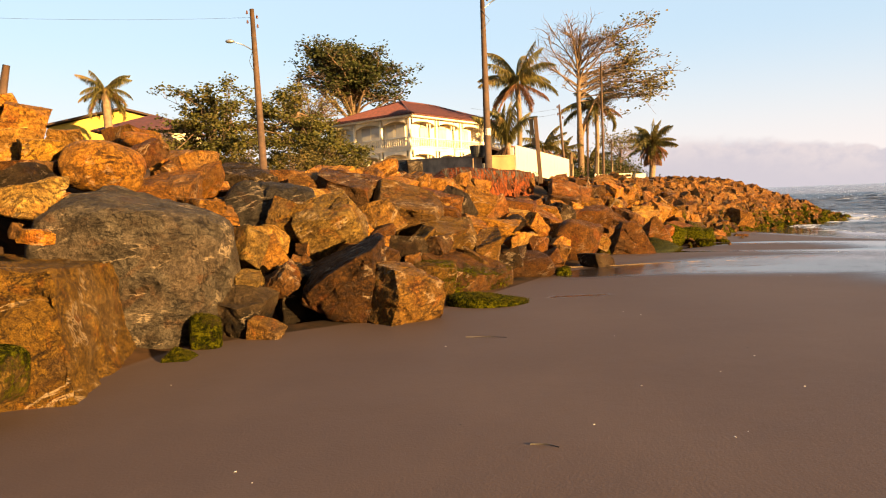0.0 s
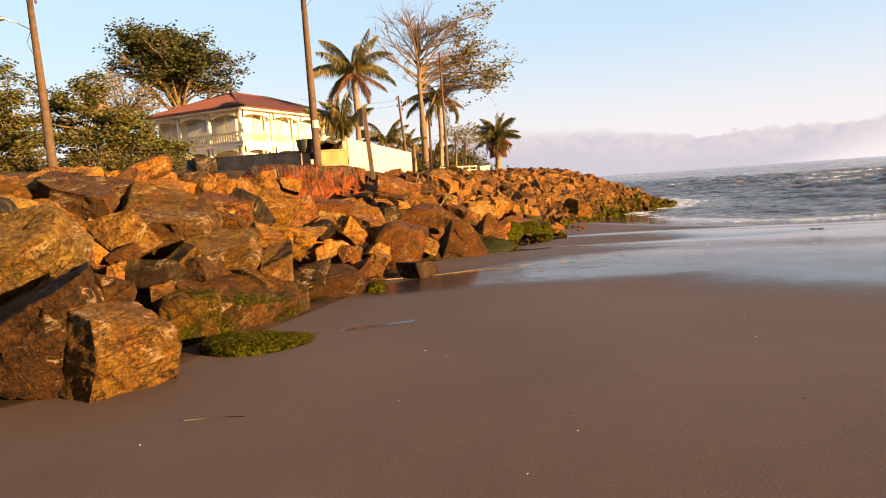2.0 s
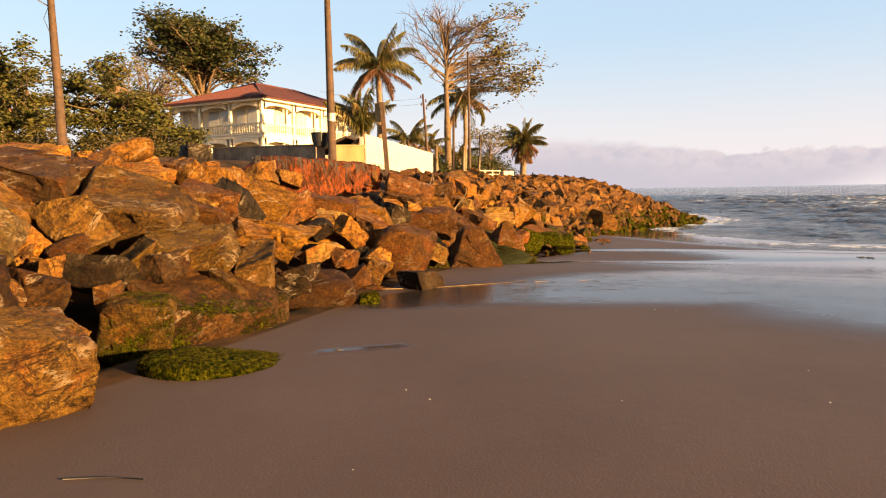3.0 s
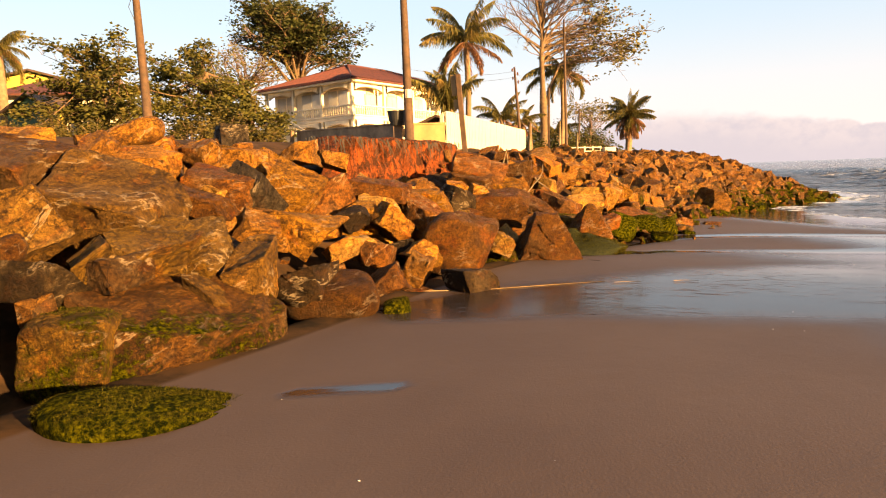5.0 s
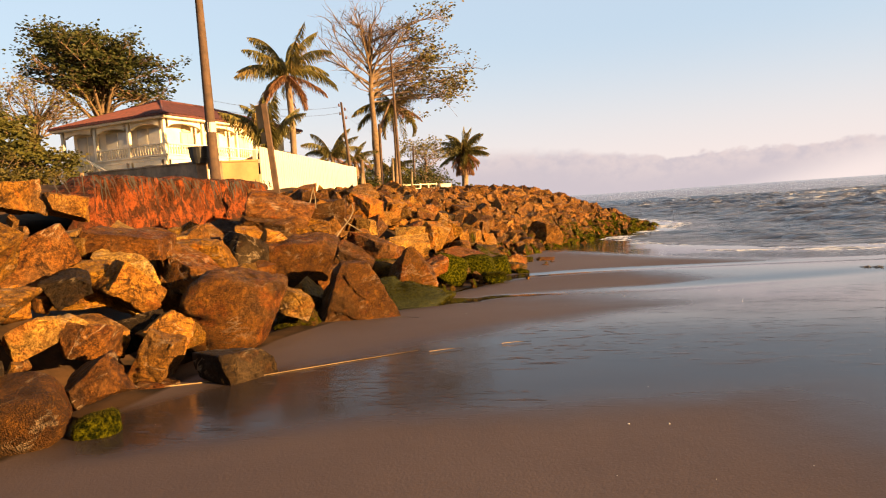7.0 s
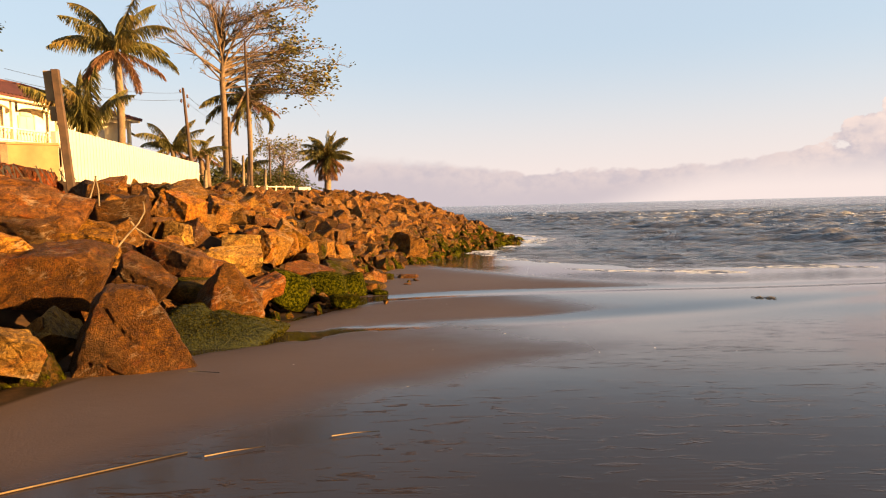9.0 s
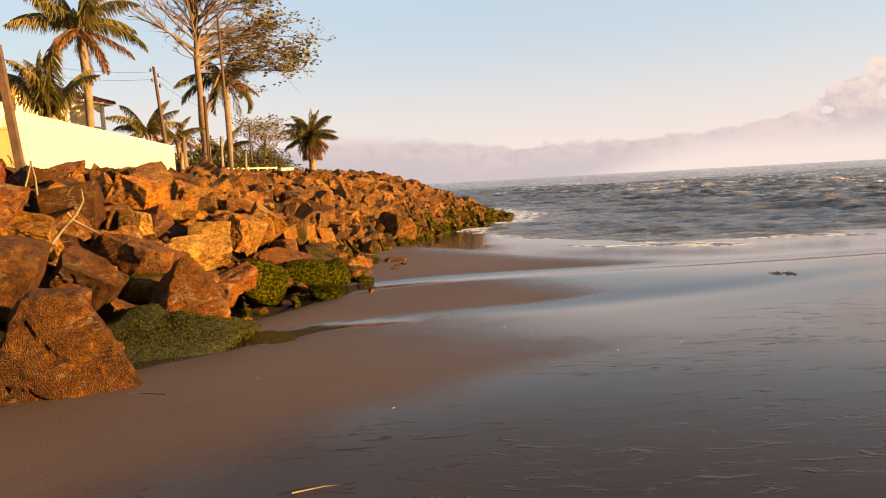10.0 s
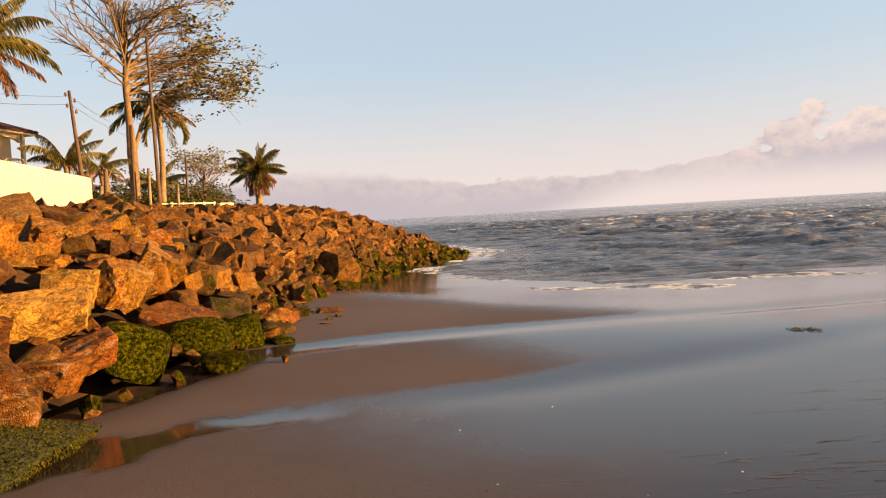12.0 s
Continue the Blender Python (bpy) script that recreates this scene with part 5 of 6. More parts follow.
def house():
    gx = Vector((0.65, 0.76, 0)).normalized()
    gy = Vector((-gx.y, gx.x, 0))
    m = Matrix(((gx.x, gy.x, 0, -0.53), (gx.y, gy.y, 0, 48.5), (0, 0, 1, 0), (0, 0, 0, 1)))
    root = thing("house", "two-storey cream house with arched verandas and red roof", "house", "", m)
    lx, ly = 12.4, 8.3
    g, slab, floor, soffit = 2.5, 5.08, 5.42, 7.42
    part("wall", boxed(0.75, lx, 0.75, ly, g, soffit), CREAM, root)
    part("floor_slab", boxed(-0.12, lx + 0.1, -0.12, ly + 0.1, slab, floor, bevel=0.02), CREAM, root, "cream balcony slab")
    part("slab_moulding", boxed(-0.18, lx + 0.1, -0.18, ly + 0.1, floor - 0.1, floor - 0.03), CREAM, root)
    part("soffit", boxed(-0.5, lx + 0.5, -0.5, ly + 0.5, soffit, soffit + 0.12), CREAM, root, "cream boarded eaves")
    xs, ys = [0, 3.1, 6.2, 9.3, 12.4], [0, 2.75, 5.5, 8.3]
    for lo, hi, tag in ((floor, soffit, "column"), (g, slab, "lower_column")):
        for x in xs:
            part(tag, boxed(x - 0.10, x + 0.10, -0.10, 0.10, lo, hi, bevel=0.015), CREAM, root)
        for y in ys[1:]:
            part(tag, boxed(-0.10, 0.10, y - 0.10, y + 0.10, lo, hi, bevel=0.015), CREAM, root)
    for top, spring, rise in ((soffit, soffit - 0.44, 0.24), (slab, slab - 0.50, 0.26)):
        for a, b in zip(xs, xs[1:]):
            part("arch", arch_panel(b - a - 0.2, top, spring, rise, 0.2), CREAM, root, "", pose(a + 0.1, 0, 0))
        for a, b in zip(ys, ys[1:]):
            part("arch", arch_panel(b - a - 0.2, top, spring, rise, 0.2), CREAM, root, "", pose(0, a + 0.1, 0, 0, 0, 90))
    # windows behind the verandas: arched lights on the long side, wide glazing on the short side
    for i, x in enumerate((2.5, 4.7, 7.7, 10.4)):
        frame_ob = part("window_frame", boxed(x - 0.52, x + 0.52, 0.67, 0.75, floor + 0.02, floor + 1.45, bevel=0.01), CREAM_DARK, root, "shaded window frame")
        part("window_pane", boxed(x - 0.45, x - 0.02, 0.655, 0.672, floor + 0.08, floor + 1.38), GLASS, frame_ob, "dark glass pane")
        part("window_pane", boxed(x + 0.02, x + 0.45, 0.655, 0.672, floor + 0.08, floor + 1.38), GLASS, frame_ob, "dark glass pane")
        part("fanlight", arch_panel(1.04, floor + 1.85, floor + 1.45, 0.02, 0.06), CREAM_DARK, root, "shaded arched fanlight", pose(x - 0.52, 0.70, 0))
    for y, w in ((1.9, 1.9), (4.4, 2.1), (7.0, 1.9)):
        frame_ob = part("window_frame", boxed(0.67, 0.75, y - w / 2, y + w / 2, floor + 0.05, floor + 1.75, bevel=0.01), CREAM, root, "cream sliding window frame")
        for k in (0, 1):
            c = y - w / 4 + k * w / 2
            part("window_pane", boxed(0.652, 0.671, c - w / 4 + 0.06, c + w / 4 - 0.06, floor + 0.12, floor + 1.68), GLASS, frame_ob, "sky-reflecting glass pane")
    for y in (1.6, 4.3, 7.0):
        part("lower_window", boxed(0.71, 0.75, y - 0.7, y + 0.7, g + 0.6, g + 1.9), GLASS, root, "dark ground-floor window")
    for x in (2.6, 5.6, 8.6):
        part("lower_window", boxed(x - 0.6, x + 0.6, 0.71, 0.75, g + 0.6, g + 1.9), GLASS, root, "dark ground-floor window")
    # balustrade
    me = baluster_mesh()
    for k in range(57):
        x = 0.25 + k * 0.21
        if min(abs(x - q) for q in xs) > 0.15:
            child("baluster", me, root, "", pose(x, 0, floor + 0.04))
    for k in range(37):
        y = 0.25 + k * 0.21
        if min(abs(y - q) for q in ys) > 0.15 and y < 5.5:
            child("baluster", me, root, "", pose(0, y, floor + 0.04))
    part("hand_rail", boxed(0.1, lx, -0.08, 0.08, floor + 0.54, floor + 0.63, bevel=0.012), CREAM, root)
    part("hand_rail", boxed(-0.08, 0.08, 0.1, 5.5, floor + 0.54, floor + 0.63, bevel=0.012), CREAM, root)
    # outside stair that comes down in front of the short side
    steps = 14
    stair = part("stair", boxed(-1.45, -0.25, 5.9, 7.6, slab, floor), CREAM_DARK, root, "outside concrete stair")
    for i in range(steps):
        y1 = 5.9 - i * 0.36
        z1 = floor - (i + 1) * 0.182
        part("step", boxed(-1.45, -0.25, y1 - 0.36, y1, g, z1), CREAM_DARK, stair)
    bal = baluster_mesh()
    for i in range(20):
        y1 = 5.85 - i * 0.25
        z1 = floor - (5.9 - y1) * 0.182 / 0.36
        child("baluster", bal, root, "", pose(-1.48, y1, z1 + 0.02))
    bm = boxed(-1.56, -1.40, 0.85, 6.0, floor + 0.52, floor + 0.62)
    for v in bm.verts:
        v.co.z -= (5.9 - v.co.y) * 0.182 / 0.36
    part("stair_rail", bm, CREAM, root)
    part("newel", boxed(-1.6, -1.36, 0.6, 0.84, g, g + 0.95, bevel=0.02), CREAM, root)
    # hipped roof with rows of tiles
    ex0, ex1, ey0, ey1, e, ridge = -0.6, lx + 0.6, -0.6, ly + 0.6, soffit + 0.12, 9.35
    cy, inset = (ey0 + ey1) / 2, 4.7
    roof = part("roof", roof_shell(ex0, ex1, ey0, ey1, e, ridge, inset), TILE_RED, root, "red tiled hipped roof")
    for tile_bm in tile_rows(ex0, ex1, ey0, ey1, e, ridge, inset):
        part("tile_course", tile_bm, TILE_RED, roof)
    for a, b in (((ex0, ey0), (ex0 + inset, cy)), ((ex0, ey1), (ex0 + inset, cy)), ((ex1, ey0), (ex1 - inset, cy)), ((ex1, ey1), (ex1 - inset, cy))):
        v, f = [], []
        tube(v, f, [Vector((a[0], a[1], e + 0.05)), Vector((b[0], b[1], ridge + 0.05))], [0.09, 0.09], 6)
        child("hip_tile", mesh_from("hip_tile", v, f, TILE_RED, True), roof)
    v, f = [], []
    tube(v, f, [Vector((ex0 + inset, cy, ridge + 0.05)), Vector((ex1 - inset, cy, ridge + 0.05))], [0.09, 0.09], 6)
    child("ridge_tile", mesh_from("ridge_tile", v, f, TILE_RED, True), roof)


def roof_shell(x0, x1, y0, y1, e, r, inset):
    cy = (y0 + y1) / 2
    bm = bmesh.new()
    low = [bm.verts.new(p) for p in ((x0, y0, e), (x1, y0, e), (x1, y1, e), (x0, y1, e))]
    up = [bm.verts.new(p) for p in ((x0, y0, e + 0.1), (x1, y0, e + 0.1), (x1, y1, e + 0.1), (x0, y1, e + 0.1))]
    a, b = bm.verts.new((x0 + inset, cy, r)), bm.verts.new((x1 - inset, cy, r))
    for i in range(4):
        bm.faces.new((low[i], low[(i + 1) % 4], up[(i + 1) % 4], up[i]))
    bm.faces.new(low[::-1])
    bm.faces.new((up[0], up[1], b, a))
    bm.faces.new((up[1], up[2], b))
    bm.faces.new((up[2], up[3], a, b))
    bm.faces.new((up[3], up[0], a))
    return bm


def tile_rows(x0, x1, y0, y1, e, r, inset):
    """Half-round tile lines running up the two seen slopes."""
    cy = (y0 + y1) / 2
    for face in ("long", "short"):
        verts, faces = [], []
        span = (x1 - x0) if face == "long" else (y1 - y0)
        n = int(span / 0.24)
        for i in range(n):
            s = (i + 0.5) * span / n
            if face == "long":
                reach = min(1.0, min(s, span - s) / inset)
                a, b = Vector((x0 + s, y0, e + 0.11)), Vector((x0 + s, y0 + (cy - y0) * reach, e + 0.11 + (r - e - 0.1) * reach))
            else:
                reach = min(1.0, min(s, span - s) / (cy - y0))
                a, b = Vector((x0, y0 + s, e + 0.11)), Vector((x0 + inset * reach, y0 + s, e + 0.11 + (r - e - 0.1) * reach))
            tube(verts, faces, [a, b], [0.06, 0.055], 5)
        bm = bmesh.new()
        bv = [bm.verts.new(v) for v in verts]
        for f in faces:
            bm.faces.new([bv[k] for k in f])
        yield bm


house()


# ---- other houses ----
def gable_house():
    root = thing("yellow_house", "yellow gabled house with a brown roof edge", "house", "", pose(-23.0, 52.5, 0, 0, 0, 6))
    w, top = 4.4, 9.15
    bm = bmesh.new()
    pts = [(-w, 0, 2.4), (w, 0, 2.4), (w, 0, 8.2), (0.9, 0, top), (-w, 0, 8.0)]
    front, back = [bm.verts.new(p) for p in pts], [bm.verts.new((x, 6, z)) for x, y, z in pts]
    bm.faces.new(front)
    bm.faces.new(back[::-1])
    for i in range(5):
        bm.faces.new((front[i], back[i], back[(i + 1) % 5], front[(i + 1) % 5]))
    part("wall", bm, YELLOW, root)
    for xa, za, xb, zb in ((-w - 0.4, 8.0, 0.9, top + 0.08), (0.9, top + 0.08, w + 0.4, 8.12)):
        bm = boxed(xa, xb, -0.35, 6.2, 0, 0.14)
        for v in bm.verts:
            t = (v.co.x - xa) / (xb - xa)
            v.co.z += za + (zb - za) * t
        part("roof", bm, DARK_TILE, root, "brown tiled roof slope")


def hip_cottage():
    root = thing("cottage", "low cottage with a red hipped tile roof", "house", "", pose(-18.5, 47.5, 0, 0, 0, 4))
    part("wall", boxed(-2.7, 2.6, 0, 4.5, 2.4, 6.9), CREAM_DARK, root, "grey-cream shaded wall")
    part("yellow_pier", boxed(0.35, 0.75, -0.06, 0.0, 2.4, 6.9), YELLOW, root)
    win = part("window_frame", boxed(-2.3, -1.2, -0.06, 0.0, 5.6, 6.6), CREAM, root)
    part("window_pane", boxed(-2.15, -1.35, -0.075, -0.058, 5.72, 6.5), GLASS, win)
    part("roof", roof_shell(-3.4, 3.0, -0.8, 5.2, 6.9, 8.3, 2.9), TILE_RED, root, "red tiled hipped roof")
    part("porch_post", boxed(1.5, 1.7, -0.6, -0.4, 2.4, 7.0), WOOD_POLE, root)


def shed():
    root = thing("garden_shed", "dark green boarded shed among the shrubs", "shed", "", pose(-17.2, 42.5, 0, 0, 0, -18))
    for i in range(10):
        part("board", boxed(-1.5 + i * 0.3, -1.215 + i * 0.3, 0, 0.05, 2.4, 5.6), GREEN_PAINT, root)
    for sx in (-1, 1):
        bm = boxed(0, 1.9, -0.3, 2.6, 0, 0.09)
        for v in bm.verts:
            v.co.z += 6.35 - 0.52 * v.co.x
            v.co.x *= sx
        bmesh.ops.recalc_face_normals(bm, faces=bm.faces)
        part("roof", bm, DARK_TILE, root, "dark shed roof slope")
    bm = bmesh.new()
    a = [bm.verts.new(p) for p in ((-1.5, 0.02, 5.55), (1.5, 0.02, 5.55), (0, 0.02, 6.33))]
    bm.faces.new(a)
    part("gable", bm, GREEN_PAINT, root)


def low_house():
    root = thing("low_house", "low house with a dark brown roof behind the fence", "house", "", pose(8.2, 46.6, 0, 0, 0, 66))
    part("wall", boxed(-3, 6.2, 0.2, 4.4, 2.2, 3.75), CREAM_DARK, root)
    bm = boxed(-3.8, 7.0, -0.5, 2.4, 0, 0.12)
    for v in bm.verts:
        v.co.z += 3.72 + 0.34 * (v.co.y + 0.5)
    part("roof", bm, DARK_TILE, root, "dark brown tile slope")
    bm = boxed(-3.8, 7.0, 2.4, 5.2, 0, 0.12)
    for v in bm.verts:
        v.co.z += 4.70 - 0.34 * (v.co.y - 2.4)
    part("roof", bm, DARK_TILE, root, "dark brown tile slope")
    for k in range(5):
        part("porch_post", boxed(-2.8 + k * 2.1, -2.66 + k * 2.1, -0.35, -0.21, 2.2, 3.72), CREAM, root)


gable_house()
hip_cottage()
shed()
low_house()


# ---- trees ----
def leaf_quads(verts, faces, p, rng, count, spread, size, flat=0.6):
    for _ in range(count):
        c = Vector(p) + Vector((rng.gauss(0, spread), rng.gauss(0, spread), rng.gauss(0, spread * flat)))
        a = rng.uniform(0, 2 * math.pi)
        d = Vector((math.cos(a), math.sin(a), rng.uniform(-0.5, 0.4))).normalized()
        up = Vector((rng.gauss(0, 1), rng.gauss(0, 1), rng.gauss(0.4, 0.8))).normalized()
        s = d.cross(up).normalized() * size * rng.uniform(0.2, 0.3)
        d = d * size * rng.uniform(0.7, 1.2)
        n = len(verts)
        verts += [c, c + d * 0.55 + s, c + d - Vector((0, 0, 0.05 * size)), c + d * 0.55 - s]
        faces.append((n, n + 1, n + 2, n + 3))


def bent(a, b, rng, bow, steps=4):
    a, b = Vector(a), Vector(b)
    k = (b - a).length * bow
    off = Vector((rng.gauss(0, k), rng.gauss(0, k), abs(rng.gauss(0, k))))
    return [a.lerp(b, i / steps) + off * math.sin(math.pi * i / steps) for i in range(steps + 1)]


def tree(label, base, stem_top, trunk_r, ends, seed, leaves, leaf_size, leaf_mat, twigs=6, twig_len=0.8, wind=(0, 0, 0), leafy=lambda p: 1.0, spread=0.22, bark=None, fork=None, flat=0.6, lift=0.4):
    """A trunk, limbs that run to the given ends, twigs off their outer halves, and small leaves at the twig tips."""
    rng = random.Random(seed)
    root = thing("tree", label, "tree", "trees along the shore", pose(*base))
    off = Vector(base)
    v, f, lv, lf = [], [], [], []
    top = Vector(stem_top)
    stem = bent(base, top, rng, 0.03, 6)
    stem[0].z -= 0.4
    tube(v, f, [p - off for p in stem], [trunk_r * (1.25 - 0.6 * i / 6) for i in range(7)], 9)
    start = fork or 0.55
    for e in ends:
        e = Vector(e)
        k = rng.uniform(start, 1.0)
        j = min(5, int(k * 6))
        s = stem[j].lerp(stem[j + 1], k * 6 - j)
        limb = bent(s, e, rng, 0.08, 5)
        r0 = trunk_r * rng.uniform(0.28, 0.42)
        tube(v, f, [p - off for p in limb], [r0 * (1 - 0.85 * i / 5) for i in range(6)], 5)
        d = (limb[-1] - limb[-3]).normalized()
        for t in range(twigs):
            q = rng.uniform(0.45, 1.0)
            i = min(4, int(q * 5))
            o = limb[i].lerp(limb[i + 1], q * 5 - i)
            way_ = (d + Vector((rng.gauss(0, 0.6), rng.gauss(0, 0.6), rng.gauss(0.15, lift))) + Vector(wind)).normalized()
            tip = o + way_ * twig_len * rng.uniform(0.5, 1.2)
            tw = bent(o, tip, rng, 0.1, 3)
            tube(v, f, [p - off for p in tw], [r0 * 0.22, r0 * 0.17, r0 * 0.12, r0 * 0.06], 4)
            for s2 in range(2):
                o2 = tw[1 + s2]
                t2 = o2 + (way_ + Vector((rng.gauss(0, 0.7), rng.gauss(0, 0.7), rng.gauss(0.1, lift)))).normalized() * twig_len * 0.55
                tube(v, f, [o2 - off, t2 - off], [r0 * 0.12, r0 * 0.05], 3)
                n = int(leaves * 0.5 * leafy(t2))
                leaf_quads(lv, lf, t2 - off, rng, n, spread, leaf_size, flat)
            leaf_quads(lv, lf, tip - off, rng, int(leaves * leafy(tip)), spread, leaf_size, flat)
    child("trunk", mesh_from("trunk", v, f, bark or BARK, True), root)
    child("crown", mesh_from("crown", lv, lf, leaf_mat), root)
    return root


def dome(cx, cy, cz, rx, ry, rz, n, seed, low=-0.3):
    """Limb ends scattered through a dome-shaped crown."""
    rng = random.Random(seed)
    out = []
    while len(out) < n:
        p = Vector((rng.gauss(0, 1), rng.gauss(0, 1), rng.gauss(0, 1))).normalized()
        if p.z < low:
            continue
        k = rng.uniform(0.62, 1.0)
        w = 1 + 0.16 * noise.noise(p * 2.3 + Vector((seed, 0, 0)))
        out.append((cx + p.x * rx * k * w, cy + p.y * ry * k * w, cz + p.z * rz * k * w))
    return out


def tiers(cx, cy, rows, seed):
    """Limb ends in flat tiers: rows of height, reach, sideways shift and number."""
    rng = random.Random(seed)
    out = []
    for z, r, shift, n in rows:
        for i in range(n):
            a, k = rng.uniform(0, 2 * math.pi), rng.uniform(0.35, 1.05)
            out.append((cx + shift + math.cos(a) * r * k, cy + math.sin(a) * r * k * 0.8, z + rng.gauss(0, 0.12) + 0.12 * k))
    return out


tree("layered green sea almond tree behind the pole", (-10.9, 36, 2.9), (-10.9, 36, 6.6), 0.13,
     tiers(-11.2, 36, ((3.7, 2.9, -0.2, 16), (4.6, 3.1, 0.0, 20), (5.5, 3.0, 0.2, 19), (6.4, 2.3, 0.1, 14), (7.1, 1.5, -0.5, 8), (7.7, 0.5, 1.0, 2)), 1),
     1, 12, 0.20, LEAF, 6, 0.55, (0, 0, 0), lambda p: 1.0, 0.17, None, 0.25, 0.45, 0.14)
tree("layered green sea almond tree beside the house", (-6.6, 38, 2.9), (-6.8, 38, 6.6), 0.13,
     tiers(-7.2, 38, ((3.8, 2.6, 0.3, 15), (4.7, 3.0, 0.2, 19), (5.6, 2.9, -0.2, 18), (6.5, 2.4, -0.5, 14), (7.4, 1.6, -0.9, 9)), 2),
     2, 12, 0.20, LEAF, 6, 0.55, (0, 0, 0), lambda p: 1.0, 0.17, None, 0.25, 0.45, 0.14)
tree("low brown-green bushy tree before the house", (-4.7, 37, 2.9), (-4.8, 37, 4.2), 0.1, tiers(-5.0, 37, ((3.4, 1.9, 0.0, 14), (4.1, 1.9, 0.0, 14), (4.8, 1.3, -0.3, 8)), 5),
     5, 9, 0.22, LEAF, 6, 0.5, (0, 0, 0), lambda p: 1.0, 0.18, None, 0.3, 0.45, 0.2)
tree("great dark umbrella-shaped tree behind the house", (-5.0, 58.5, 2.9), (-5.2, 58.3, 12.2), 0.36,
     tiers(-6.1, 58.3, ((14.2, 2.6, -1.0, 18), (13.3, 4.3, -0.3, 30), (12.2, 5.4, 0.4, 34), (11.1, 4.6, 1.6, 20), (10.1, 2.0, 4.0, 7)), 4),
     4, 11, 0.31, LEAF_BIG, 7, 0.9, (0, 0, 0), lambda p: 0.25 if p.x < -7.0 and p.z < 12.6 or p.z < 10.4 else 1.0, 0.34, None, 0.5, 0.5, 0.2)
tree("brown bare-branched tree leaning out beside the great tree", (-8.6, 56.0, 2.9), (-8.8, 56, 8.6), 0.2, dome(-8.7, 56, 9.0, 3.0, 2.6, 2.6, 34, 24, -0.25), 9, 2.2, 0.24, LEAF_DRY, 9, 1.0)


def shore_tree():
    """A straight stem with a bare fan of twigs on top and flat, wind-combed leafy tiers on its seaward side."""
    rng = random.Random(6)
    base = Vector((11.8, 48.4, 2.7))
    root = thing("tree", "tall wind-bent almost leafless tree by the shore", "tree", "trees along the shore", pose(*base))
    v, f, lv, lf = [], [], [], []
    stem = [Vector(p) for p in ((0, 0, -0.5), (0.05, 0, 1.4), (0.02, 0, 2.7), (0.0, 0, 4.2), (-0.05, 0, 6.0), (0.05, 0, 7.4), (0.05, 0, 8.9), (0.2, 0, 10.2))]
    tube(v, f, stem, [0.27, 0.23, 0.25, 0.17, 0.15, 0.12, 0.10, 0.06], 9)
    side = [Vector(p) for p in ((0.05, 0, 2.5), (0.35, 0.05, 3.5), (0.75, 0.1, 4.6), (1.2, 0.1, 5.5), (2.0, 0.2, 6.2))]
    tube(v, f, side, [0.12, 0.10, 0.08, 0.06, 0.035], 7)

    def limb(s, e, r, twigs, size, comb, leaves):
        path = bent(s, e, rng, 0.11, 6)
        tube(v, f, path, [r * (1 - 0.8 * i / 6) for i in range(7)], 5)
        d = (path[-1] - path[2]).normalized()
        for _ in range(twigs):
            q = rng.uniform(0.2, 1.0)
            i = min(5, int(q * 6))
            o = path[i].lerp(path[i + 1], q * 6 - i)
            go = (d * 0.8 + Vector((rng.gauss(0, 0.7), rng.gauss(0, 0.7), rng.gauss(0.2, 0.5))) + comb).normalized()
            tw = bent(o, o + go * size * rng.uniform(0.5, 1.2), rng, 0.1, 3)
            tube(v, f, tw, [0.022, 0.017, 0.012, 0.006], 4)
            for k in (1, 2, 3):
                t2 = tw[k] + (go + Vector((rng.gauss(0, 0.6), rng.gauss(0, 0.6), rng.gauss(0.1, 0.35)))).normalized() * size * 0.5
                tube(v, f, [tw[k], t2], [0.012, 0.005], 3)
                n = leaves * float(smooth(0.35, 0.75, np.array(q))) * rng.choice([0, 0.4, 1.0, 1.6])
                leaf_quads(lv, lf, t2, rng, int(n), 0.17, 0.25)

    # bare fan of the top: limbs leave the stem one above the other and sweep up
    for k in range(34):
        u = (k + rng.random()) / 34
        x = -4.0 + 9.0 * u
        z = 10.6 - 1.9 * (2 * abs(u - 0.42)) ** 2.0 + rng.uniform(-1.5, 0.3)
        s = Vector((0.0, 0, max(4.6, 8.6 - 0.62 * abs(x) + rng.gauss(0, 0.3))))
        limb(s, Vector((x * rng.uniform(0.8, 1.0), rng.gauss(0, 1.3), z)), 0.06, 12, 0.85, Vector((0, 0, 0.15)), 0.0 if x < 1.5 else 0.9)
    # seaward tiers
    for z, reach, rise, num in ((8.9, 4.4, 1.3, 3), (8.0, 4.6, 1.1, 3), (7.2, 5.3, 1.0, 4), (6.4, 5.6, 0.7, 5), (5.8, 6.1, 0.3, 5), (5.2, 5.6, 0.2, 4), (5.0, 3.4, -0.3, 2)):
        for _ in range(num):
            zz = z + rng.gauss(0, 0.25)
            s = Vector((0.0, 0, min(zz, 9.5))) if z > 5.6 or rng.random() < 0.5 else side[3].copy()
            e = Vector((reach * rng.uniform(0.62, 1.02), rng.gauss(0, 1.5), zz + rise * rng.uniform(0.6, 1.3)))
            limb(s, e, 0.055, 15, 0.95, Vector((0.1, 0, 0.0)), 5.5)
    # short stubs on the land side
    for z, reach in ((7.6, 1.0), (6.4, 0.8), (6.0, 1.0), (7.0, 0.7)):
        limb(Vector((0, 0, z)), Vector((-reach, rng.gauss(0, 0.4), z + 0.35)), 0.035, 4, 0.4, Vector((0, 0, 0.2)), 1.2)
    child("trunk", mesh_from("trunk", v, f, BARK, True), root)
